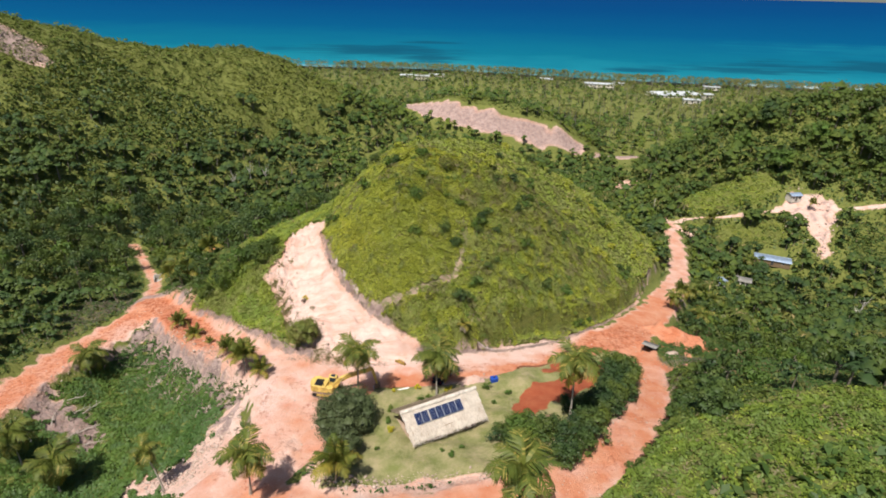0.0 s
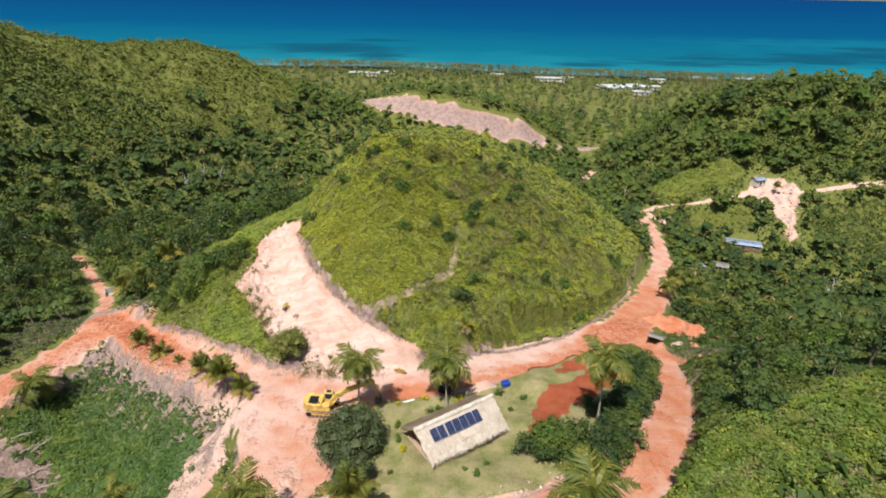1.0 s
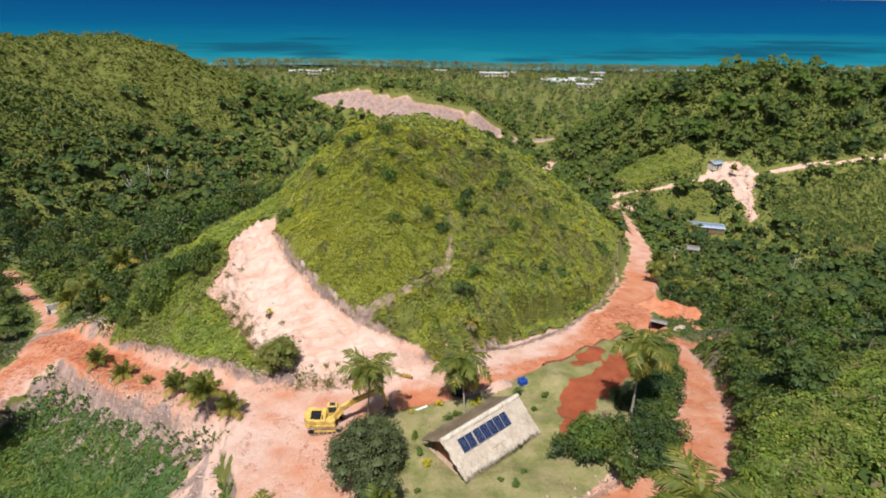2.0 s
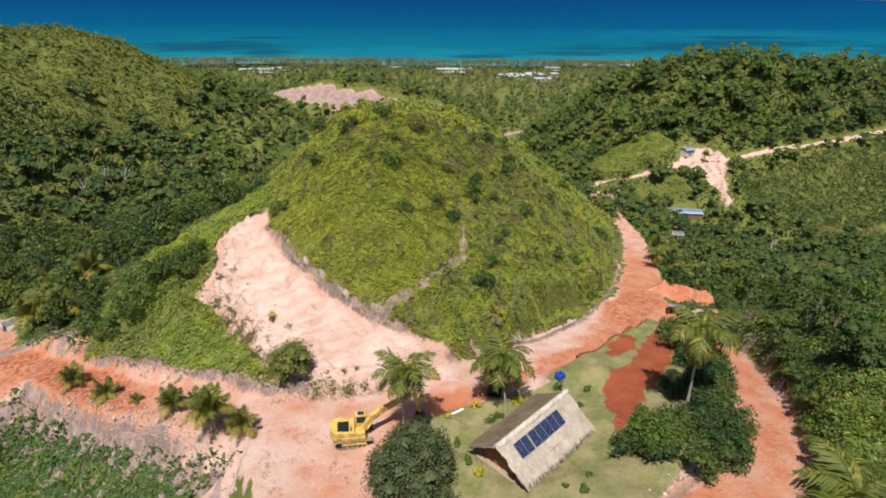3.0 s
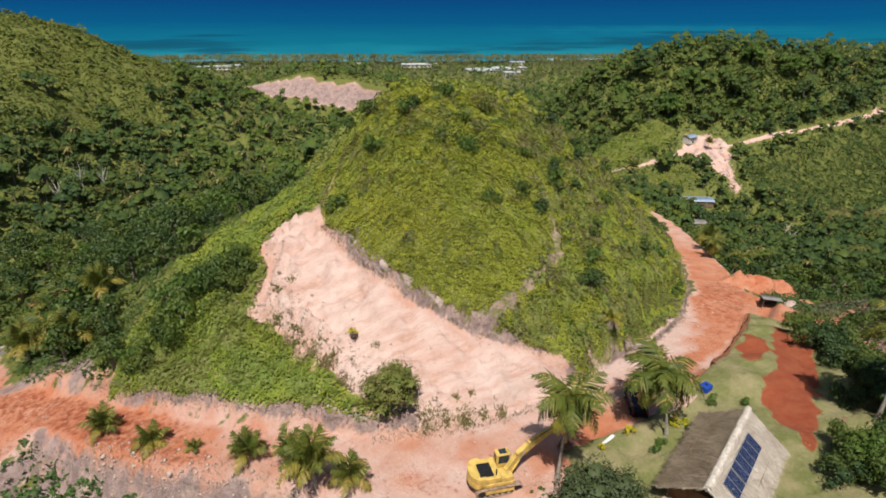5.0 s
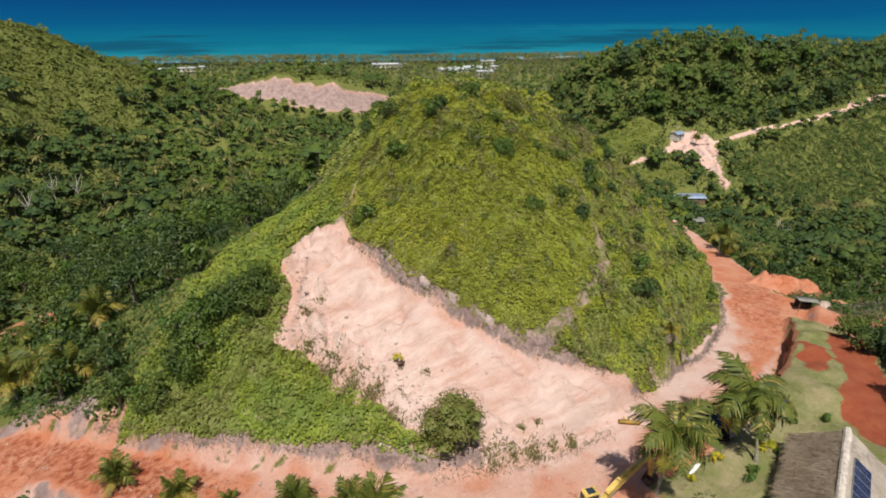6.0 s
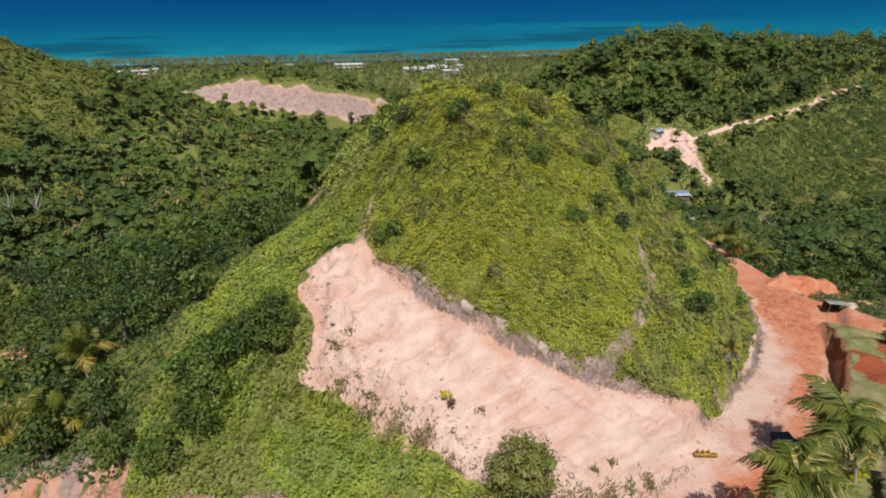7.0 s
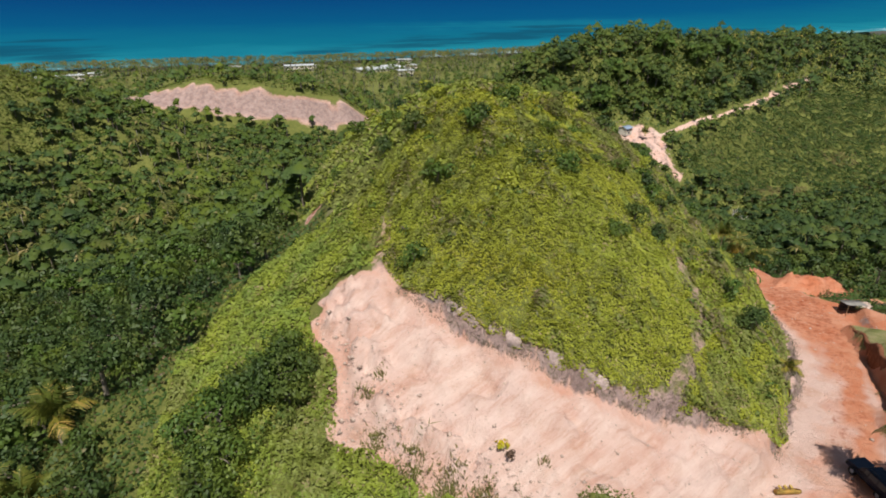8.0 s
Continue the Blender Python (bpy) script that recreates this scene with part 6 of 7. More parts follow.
def roof_slope(side):
    """One thatched slope: thick, sagging a little and ragged at the eave and gables."""
    rng = np.random.RandomState(400 + side)
    nu, nv = 44, 16
    V = []
    for layer in (0.0, -0.28):
        for j in range(nv + 1):
            for i in range(nu + 1):
                u, v = i / nu, j / nv
                edge = 0.16 * rng.uniform(-1, 1) if j == nv or i in (0, nu) else 0
                x = -LONG + 2 * LONG * u + (0.25 * (1 - v)) * (1 if u > 0.5 else -1) + edge
                y = side * (HALF * v + (0.12 * rng.uniform(-1, 1) if j == nv else 0))
                z = RIDGE - (RIDGE - EAVE) * v - 0.10 * math.sin(math.pi * v) + 0.035 * rng.uniform(-1, 1) + 0.05 * math.sin(u * 9) + layer
                V.append((x, y, z))
    n1, w = (nu + 1) * (nv + 1), nu + 1
    Q = [(j * w + i, j * w + i + 1, (j + 1) * w + i + 1, (j + 1) * w + i) for j in range(nv) for i in range(nu)]
    Q += [tuple(n1 + k for k in reversed(q)) for q in Q]
    for i in range(nu):
        a, b = nv * w + i, nv * w + i + 1
        Q.append((a, b, n1 + b, n1 + a))
    for j in range(nv):
        for col in (0, nu):
            a, b = j * w + col, (j + 1) * w + col
            Q.append((a, b, n1 + b, n1 + a))
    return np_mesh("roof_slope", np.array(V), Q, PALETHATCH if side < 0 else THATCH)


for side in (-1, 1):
    slope_ob = part("roof_slope", roof_slope(side), None, hut, "pale thatch" if side < 0 else "grey thatch")
    rng = np.random.RandomState(410 + side)
    n = 5200
    u, v = rng.uniform(-1.02, 1.02, n), rng.uniform(0, 1, n) ** 0.9 * 1.03
    P = np.column_stack([u * LONG, side * HALF * v, RIDGE - (RIDGE - EAVE) * v - 0.10 * np.sin(np.pi * np.clip(v, 0, 1)) + 0.05 * np.sin((u + 1) * 4.5) + rng.uniform(0.02, 0.07, n)])
    down = np.array([0, side * HALF, -(RIDGE - EAVE)])
    down = down / np.linalg.norm(down)
    D = down + rng.normal(0, 0.12, (n, 3))
    L = rng.uniform(0.25, 0.6, n)[:, None]
    W = np.cross(D, np.array([0, 0, 1.0])) + rng.normal(0, 0.1, (n, 3))
    W = W / np.linalg.norm(W, axis=1)[:, None] * rng.uniform(0.015, 0.045, n)[:, None]
    V = np.stack([P - W, P + W, P + D * L + W * 0.4, P + D * L - W * 0.4], axis=1).reshape(-1, 3)
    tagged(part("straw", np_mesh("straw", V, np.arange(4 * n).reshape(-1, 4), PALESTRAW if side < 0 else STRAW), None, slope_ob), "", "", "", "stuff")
bm = B()
for i in range(24):
    x = -LONG + 0.1 + i * (2 * LONG - 0.2) / 23
    rod(bm, (x - 0.32, 0, RIDGE - 0.12 + 0.03 * math.sin(3 * i)), (x + 0.32, 0.05 * math.sin(5 * i), RIDGE - 0.12), 0.36, 0.32, 9)
part("ridge_cap", bm, PALETHATCH, hut, "bundled thatch along the ridge")
for i in range(5):
    for side in (-1, 1):
        bm = B()
        rod(bm, (-5.2 + 2.6 * i, side * 3.0, -0.3), (-5.2 + 2.6 * i, side * 3.0, 2.1), 0.1, 0.085, 8)
        part("post", bm, POST, hut)
for side in (-1, 1):
    bm = B()
    rod(bm, (-5.8, side * 3.0, 2.0), (5.8, side * 3.0, 2.0), 0.07, 0.07, 8)
    part("beam", bm, POST, hut)
bm = B()
rod(bm, (-6.0, 0, RIDGE - 0.42), (6.0, 0, RIDGE - 0.42), 0.08, 0.08, 8)
part("ridge_beam", bm, POST, hut)
for x0, x1, y0, y1 in ((-4.9, -4.7, -2.9, 2.9), (-4.7, -0.6, 2.7, 2.9), (1.0, 1.2, -2.7, 2.7), (-4.7, 1.0, -2.9, -2.7)):
    bm = B()
    box(bm, x0, x1, y0, y1, 0.02, 1.95, 0.02)
    part("wall", bm, SHADEDOCHRE, hut, "ochre half wall")
bm = B()
box(bm, -5.5, 5.5, -3.3, 3.3, -0.5, 0.06, 0.05)
part("floor_slab", bm, EARTHFLOOR, hut)

# ---- solar panels on the thatch ----
CELL = plain("solar_cell", (0.012, 0.022, 0.075), 0.25, 0.1, 0.3, 5)
ALU = plain("aluminium", (0.62, 0.64, 0.67), 0.4, 0.8, 0.1, 8)
GLASS_LINE = plain("cell_line", (0.22, 0.25, 0.32), 0.4, 0.3, 0.1, 8)
tilt_a = math.degrees(math.atan2(RIDGE - EAVE, HALF))
first_panel = None
for i in range(7):
    u = -0.75 + (i - 3) * 1.09 + (0.10 if i > 1 else -0.06)
    v = 1.45
    local = pose(u, -v, RIDGE - (RIDGE - EAVE) * v / HALF + 0.16, tilt_a, 0, 0) @ pose(0, 0, 0, 0, 0, 0.8 * math.sin(4 * i))
    m = pose(0.7, 65.85, HUTZ, 0, 0, 28) @ local
    if first_panel is None:
        first_panel = thing("solar_panel", m, "dark blue solar panel with a thin silver frame on the thatch", "solar panel", "solar panels on the hut")
        bm = B()
        box(bm, -0.5, 0.5, -0.83, 0.83, -0.02, 0.012)
        part("glass", bm, CELL, first_panel)
        for a in ((-0.525, -0.5, -0.855, 0.855), (0.5, 0.525, -0.855, 0.855), (-0.5, 0.5, -0.855, -0.83), (-0.5, 0.5, 0.83, 0.855)):
            bm = B()
            box(bm, *a, -0.025, 0.022)
            part("frame_bar", bm, ALU, first_panel)
        bm = B()
        for k in range(1, 6):
            box(bm, -0.5 + k / 6 - 0.005, -0.5 + k / 6 + 0.005, -0.83, 0.83, 0.012, 0.0155)
        for k in range(1, 10):
            box(bm, -0.5, 0.5, -0.83 + 0.166 * k - 0.005, -0.83 + 0.166 * k + 0.005, 0.0157, 0.018)
        part("cell_lines", bm, GLASS_LINE, first_panel)
        for sx in (-0.4, 0.4):
            for sy in (-0.6, 0.6):
                bm = B()
                rod(bm, (sx, sy, -0.22), (sx, sy, -0.02), 0.02, 0.02, 6)
                part("mount", bm, ALU, first_panel)
    else:
        copy_thing(first_panel, m)

# ---- the excavator ----
YELLOW = plain("excavator_yellow", (0.60, 0.41, 0.11), 0.55, 0, 0.3, 1.5)
BLACK = plain("black_steel", (0.02, 0.02, 0.022), 0.55, 0.2, 0.4, 3)
TRACKMUD = plain("muddy_track_steel", (0.36, 0.25, 0.19), 0.85, 0.1, 0.45, 3, 0.01)
WINDOW = plain("tinted_window", (0.03, 0.04, 0.05), 0.08, 0.0, 0.1, 3)
STEEL = plain("bright_steel", (0.55, 0.55, 0.56), 0.3, 0.9, 0.15, 4)
exc = thing("excavator", stand(-17.9, 74.4, -8), "yellow crawler excavator with its arm stretched out on the road", "excavator")


def track_mesh(y):
    """A crawler track: plates round a flat loop."""
    bm = B()
    r, half, n = 0.44, 1.75, 46
    total = 4 * half + 2 * math.pi * r
    for i in range(n):
        d = total * i / n
        if d < 2 * half:
            x, z, a = -half + d, 2 * r, 0
        elif d < 2 * half + math.pi * r:
            q = (d - 2 * half) / r
            x, z, a = half + r * math.sin(q), r + r * math.cos(q), q
        elif d < 4 * half + math.pi * r:
            x, z, a = half - (d - 2 * half - math.pi * r), 0, math.pi
        else:
            q = (d - 4 * half - math.pi * r) / r
            x, z, a = -half - r * math.sin(q), r - r * math.cos(q), math.pi + q
        m = Matrix.Translation((x, y, z + 0.02)) @ Matrix.Rotation(a, 4, "Y")
        box(bm, -0.10, 0.10, -0.3, 0.3, -0.025, 0.025, 0, m)
        box(bm, -0.02, 0.02, -0.3, 0.3, 0.025, 0.06, 0, m)
    return bm


for y in (-1.19, 1.19):
    tr = part("track", track_mesh(y), TRACKMUD, exc, "mud-caked steel crawler track")
    bm = B()
    box(bm, -1.7, 1.7, y - 0.2, y + 0.2, 0.22, 0.66, 0.06)
    part("track_frame", bm, YELLOW, tr)
    for x in (-1.75, 1.75):
        bm = B()
        rod(bm, (x, y - 0.22, 0.46), (x, y + 0.22, 0.46), 0.36, 0.36, 16)
        part("sprocket", bm, BLACK, tr)
    for k in range(5):
        bm = B()
        rod(bm, (-1.2 + 0.6 * k, y - 0.22, 0.16), (-1.2 + 0.6 * k, y + 0.22, 0.16), 0.12, 0.12, 10)
        part("roller", bm, BLACK, tr)
bm = B()
box(bm, -0.9, 0.9, -1.0, 1.0, 0.4, 0.75, 0.05)
rod(bm, (0, 0, 0.7), (0, 0, 1.02), 0.62, 0.62, 20)
part("undercarriage", bm, BLACK, exc)
part("upper_body", box(B(), -2.0, 1.35, -1.32, 1.32, 1.0, 1.42, 0.06), YELLOW, exc)
bm = B()
bmesh.ops.create_cone(bm, cap_ends=True, segments=24, radius1=1.75, radius2=1.7, depth=1.15, matrix=Matrix.Translation((-1.05, 0, 1.62)))
for v in bm.verts:
    v.co.x = min(v.co.x, -1.35)
    v.co.y = max(-1.32, min(1.32, v.co.y))
part("counterweight", bm, YELLOW, exc)
part("engine_hood", box(B(), -1.38, 0.1, -1.28, 1.28, 1.42, 2.1, 0.08), YELLOW, exc)
part("engine_cover", box(B(), -1.85, -0.55, -1.0, 0.6, 2.1, 2.22, 0.03), BLACK, exc, "black engine cover with louvres")
bm = B()
for k in range(6):
    box(bm, -1.75 + 0.2 * k, -1.66 + 0.2 * k, -0.9, 0.5, 2.22, 2.26)
part("louvres", bm, BLACK, exc)
bm = B()
rod(bm, (-0.3, -0.9, 2.1), (-0.3, -0.9, 2.75), 0.06, 0.06, 10)
part("exhaust", bm, BLACK, exc)
part("side_box", box(B(), 0.1, 1.3, -1.3, -0.5, 1.42, 1.95, 0.06), YELLOW, exc)
cab = part("cab", box(B(), 0.15, 1.55, 0.4, 1.3, 1.42, 3.0, 0.09), YELLOW, exc)
for nm, a in (("front_window", (1.545, 1.56, 0.5, 1.2, 1.75, 2.85)), ("side_window", (0.35, 1.4, 1.295, 1.31, 1.95, 2.85)), ("side_window", (0.35, 1.4, 0.39, 0.405, 1.95, 2.85)), ("rear_window", (0.14, 0.155, 0.5, 1.2, 2.15, 2.85)), ("roof_hatch", (0.5, 1.2, 0.55, 1.15, 3.0, 3.02))):
    part(nm, box(B(), *a), WINDOW, cab)


def arm(bm, pts, w):
    """A box-section arm through points (x, z, depth) in the upright plane."""
    for (x1, z1, d1), (x2, z2, d2) in zip(pts[:-1], pts[1:]):
        dx, dz = x2 - x1, z2 - z1
        ln = math.hypot(dx, dz)
        nx_, nz_ = -dz / ln, dx / ln
        vs = [bm.verts.new((x + s * nx_ * d, y, z + s * nz_ * d)) for x, z, d in ((x1, z1, d1 / 2), (x2, z2, d2 / 2)) for s in (-1, 1) for y in (-w, w)]
        for f in ((0, 1, 3, 2), (4, 6, 7, 5), (0, 4, 5, 1), (2, 3, 7, 6), (0, 2, 6, 4), (1, 5, 7, 3)):
            bm.faces.new([vs[i] for i in f])
    bmesh.ops.recalc_face_normals(bm, faces=bm.faces)
    return bm


turn_arm = pose(0.9, -0.1, 0, 0, 0, 17)


def arm_part(name, bm, mat, label=""):
    bmesh.ops.transform(bm, matrix=turn_arm, verts=bm.verts)
    return part(name, bm, mat, exc, label)


arm_part("boom", arm(B(), [(0.1, 1.5, 0.5), (1.3, 2.75, 0.72), (2.6, 3.4, 0.75), (6.6, 4.45, 0.42)], 0.22), YELLOW)
arm_part("stick", arm(B(), [(6.1, 4.9, 0.3), (6.65, 4.45, 0.52), (7.4, 1.45, 0.3)], 0.17), YELLOW)
for a, b in (((0.55, -0.28, 1.4), (2.0, -0.28, 3.2)), ((0.55, 0.28, 1.4), (2.0, 0.28, 3.2)), ((2.6, 0, 3.75), (6.1, 0, 4.88)), ((6.3, 0, 4.75), (7.4, 0, 2.2))):
    bm = B()
    mid = Vector(a).lerp(Vector(b), 0.55)
    rod(bm, a, mid, 0.085, 0.085, 10)
    cyl = arm_part("cylinder", bm, YELLOW)
    bm = B()
    rod(bm, mid, b, 0.05, 0.05, 10)
    bmesh.ops.transform(bm, matrix=turn_arm, verts=bm.verts)
    part("piston", bm, STEEL, cyl, "bright steel piston rod")


def bucket_mesh(width, size):
    """An open digging bucket: curved back, two cheeks."""
    bm = B()
    prof = [(0.0, 0.0), (0.35, 0.12), (0.55, -0.25), (0.5, -0.7), (0.2, -1.0), (-0.25, -1.05), (-0.55, -0.85)]
    outer = [[bm.verts.new((x * size, y, z * size)) for x, z in prof] for y in (-width, width)]
    for i in range(len(prof) - 1):
        bm.faces.new((outer[0][i], outer[0][i + 1], outer[1][i + 1], outer[1][i]))
    for side in outer:
        bm.faces.new(side)
    g = bmesh.ops.solidify(bm, geom=bm.faces[:], thickness=0.05)
    return bm


bm = bucket_mesh(0.5, 0.95)
bmesh.ops.transform(bm, matrix=Matrix.Translation((7.4, 0, 1.45)), verts=bm.verts)
bk = arm_part("bucket", bm, TRACKMUD, "muddy steel bucket")
for k in range(5):
    bm = box(B(), 6.75, 6.95, -0.45 + 0.22 * k - 0.05, -0.45 + 0.22 * k + 0.05, 0.55, 0.62, 0.01)
    bmesh.ops.transform(bm, matrix=turn_arm, verts=bm.verts)
    part("tooth", bm, STEEL, bk)

# ---- the parked car ----
CARPAINT = plain("dark_blue_car_paint", (0.012, 0.016, 0.032), 0.25, 0.1, 0.2, 2)
RUBBER = plain("rubber", (0.02, 0.02, 0.02), 0.85, 0, 0.3, 5)
LAMP = plain("lamp_glass", (0.7, 0.7, 0.68), 0.15, 0, 0.1, 6)
REDLAMP = plain("red_lamp_glass", (0.4, 0.02, 0.02), 0.2, 0, 0.1, 6)


def car_body(prof, w, taper):
    """A body from its side outline, drawn in towards the roof."""
    bm = B()
    sides = []
    for s in (-1, 1):
        sides.append([bm.verts.new((x, s * (w - taper * max(0, z - 0.95)), z)) for x, z in prof])
    n = len(prof)
    for i in range(n):
        bm.faces.new((sides[0][i], sides[0][(i + 1) % n], sides[1][(i + 1) % n], sides[1][i]))
    bm.faces.new(sides[0])
    bm.faces.new(list(reversed(sides[1])))
    bmesh.ops.recalc_face_normals(bm, faces=bm.faces)
    bmesh.ops.bevel(bm, geom=bm.edges[:], offset=0.05, segments=2, affect="EDGES", profile=0.6)
    return bm


car = thing("car", stand(1.3, 78.0, 62), "dark blue off-road car parked in the palm's shade", "car")
part("body", car_body([(-2.2, 0.45), (2.2, 0.45), (2.25, 0.95), (1.0, 1.08), (0.45, 1.62), (-1.95, 1.68), (-2.2, 1.05)], 0.9, 0.24), CARPAINT, car)
w_ob = part("windscreen", box(B(), -0.01, 0.01, -0.68, 0.68, -0.31, 0.31), WINDOW, car)
w_ob.matrix_basis = pose(0.775, 0, 1.37, 0, -46, 0)
for side in (-1, 1):
    for x0, x1 in ((-1.75, -0.95), (-0.85, -0.05), (0.05, 0.4)):
        bm = box(B(), x0, x1, -0.012, 0.012, -0.22, 0.22)
        w_ob = part("side_window", bm, WINDOW, car)
        w_ob.matrix_basis = pose(0, side * 0.826, 1.36, -side * -13.5, 0, 0)
    for x in (-1.35, 1.4):
        bm = B()
        rod(bm, (x, side * 0.72, 0.36), (x, side * 0.95, 0.36), 0.37, 0.37, 20)
        wh = part("wheel", bm, RUBBER, car)
        bm = B()
        rod(bm, (x, side * 0.94, 0.36), (x, side * 0.965, 0.36), 0.21, 0.19, 16)
        part("rim", bm, ALU, wh)
    part("headlight", box(B(), 2.2, 2.27, side * 0.68 - 0.14, side * 0.68 + 0.14, 0.72, 0.88, 0.02), LAMP, car)
    part("tail_light", box(B(), -2.25, -2.18, side * 0.76 - 0.07, side * 0.76 + 0.07, 0.8, 1.1, 0.02), REDLAMP, car)
    bm = B()
    rod(bm, (-1.7, side * 0.55, 1.74), (0.2, side * 0.55, 1.72), 0.02, 0.02, 6)
    part("roof_rail", bm, BLACK, car)
part("front_bumper", box(B(), 2.2, 2.36, -0.86, 0.86, 0.42, 0.62, 0.04), BLACK, car)
part("rear_bumper", box(B(), -2.32, -2.18, -0.86, 0.86, 0.42, 0.62, 0.04), BLACK, car)

# ---- loose things in and round the yard ----
BLUE = plain("blue_plastic", (0.015, 0.06, 0.33), 0.4, 0, 0.2, 3)
blue = thing("water_container", stand(10.1, 76.8, 12), "bright blue plastic water container on the yard's edge", "container")
part("body", box(B(), -0.62, 0.62, -0.5, 0.5, 0.0, 0.85, 0.09), BLUE, blue)
for k in range(3):
    part("rib", box(B(), -0.45 + 0.35 * k, -0.3 + 0.35 * k, -0.54, 0.54, 0.1, 0.8, 0.03), BLUE, blue)
bm = B()
rod(bm, (0, 0, 0.83), (0, 0, 0.92), 0.16, 0.15, 14)
part("lid", bm, BLACK, blue)
spare = thing("spare_bucket", stand(-6.1, 82.0, -32), "yellow steel grading bucket lying on the bare earth", "bucket")
part("trough", bucket_mesh(1.05, 0.5), YELLOW, spare).matrix_basis = pose(0, 0, 0.28, 0, 90, 90)
for k in (-0.5, 0.0, 0.5):
    part("bracket", box(B(), k - 0.1, k + 0.1, -0.1, 0.25, 0.25, 0.5, 0.03), YELLOW, spare)
WHITE = plain("white_paint", (0.72, 0.71, 0.68), 0.6, 0, 0.15, 3)
board = thing("sign_board", stand(-5.2, 74.3, 20), "white painted board lying in the grass", "board")
part("panel", box(B(), -0.95, 0.95, -0.17, 0.17, 0.04, 0.09, 0.015), WHITE, board)
part("batten", box(B(), -0.5, -0.42, -0.15, 0.15, 0.0, 0.04), POST, board)
part("batten", box(B(), 0.42, 0.5, -0.15, 0.15, 0.0, 0.04), POST, board)
planks = thing("plank_stack", stand(17.6, 66.4, 15), "small stack of weathered planks below the palm", "planks")
for k in range(4):
    part("plank", box(B(), -0.9, 0.9, -0.32 + 0.16 * k, -0.18 + 0.16 * k, 0.03 * (k % 2), 0.05 + 0.03 * (k % 2), 0.006), POST, planks)


def shrub(x, y, r, mat, label, seed):
    t = tree("garden_shrub", label, "shrub", r, r * 1.25, mat, seed, 6, 40, 0.24, "shrubs in the yard", -0.2)
    t.matrix_world = stand(x, y)


for i, (x, y, r) in enumerate(((-2.8, 74.0, 0.55), (2.3, 73.4, 0.7), (-6.2, 63.6, 0.65), (-6.9, 73.3, 0.4), (3.4, 73.0, 0.5))):
    shrub(x, y, r, YELLOWLEAF, "small bright yellow croton shrub in the yard", 500 + i)
for i, (x, y, r) in enumerate(((-2.2, 70.9, 0.7), (-0.9, 71.7, 0.65), (8.7, 74.6, 0.85), (12.0, 73.1, 0.6), (-6.9, 69.1, 0.6), (2.5, 57.7, 0.55), (-6.8, 65.4, 0.6), (-8.0, 60.0, 0.4), (1.2, 58.9, 0.35), (3.9, 59.2, 0.4), (2.8, 71.6, 0.6), (9.6, 70.6, 0.4))):
    shrub(x, y, r, LOWBUSH, "small green garden shrub in the yard", 520 + i)

# ---- roadside shelter, spoil heap and houses ----
TIN = plain("weathered_roof_tin", (0.24, 0.225, 0.205), 0.9, 0.0, 0.3, 1.5)
BLUETIN = plain("blue_grey_roof_tin", (0.27, 0.34, 0.45), 0.5, 0.15, 0.2, 0.8)
PLASTER = plain("pale_plaster", (0.62, 0.57, 0.5), 0.9, 0, 0.25, 0.8, 0.01)
CONCRETE = plain("concrete", (0.42, 0.40, 0.37), 0.9, 0, 0.3, 1.2, 0.01)
MARL = plain("pale_stone", (0.50, 0.38, 0.315), 0.95, 0, 0.3, 2.5, 0.03)
DARKDOOR = plain("dark_door", (0.05, 0.05, 0.055), 0.6, 0, 0.3, 3)


def tin_sheet(x0, x1, y0, y1, z0, z1, pitch=0.25):
    """A corrugated sheet that falls along y from z0 to z1."""
    n = int((x1 - x0) / pitch) * 4
    V, Q = [], []
    for layer in (0, -0.02):
        for i in range(n + 1):
            x = x0 + (x1 - x0) * i / n
            w = 0.03 * math.sin(math.pi * i / 2)
            V += [(x, y0, z0 + w + layer), (x, y1, z1 + w + layer)]
    m = 2 * (n + 1)
    for i in range(n):
        Q += [(2 * i, 2 * i + 2, 2 * i + 3, 2 * i + 1), (m + 2 * i, m + 2 * i + 1, m + 2 * i + 3, m + 2 * i + 2), (2 * i, m + 2 * i, m + 2 * i + 2, 2 * i + 2), (2 * i + 1, 2 * i + 3, m + 2 * i + 3, m + 2 * i + 1)]
    return np_mesh("roof_sheet", np.array(V), Q, None)


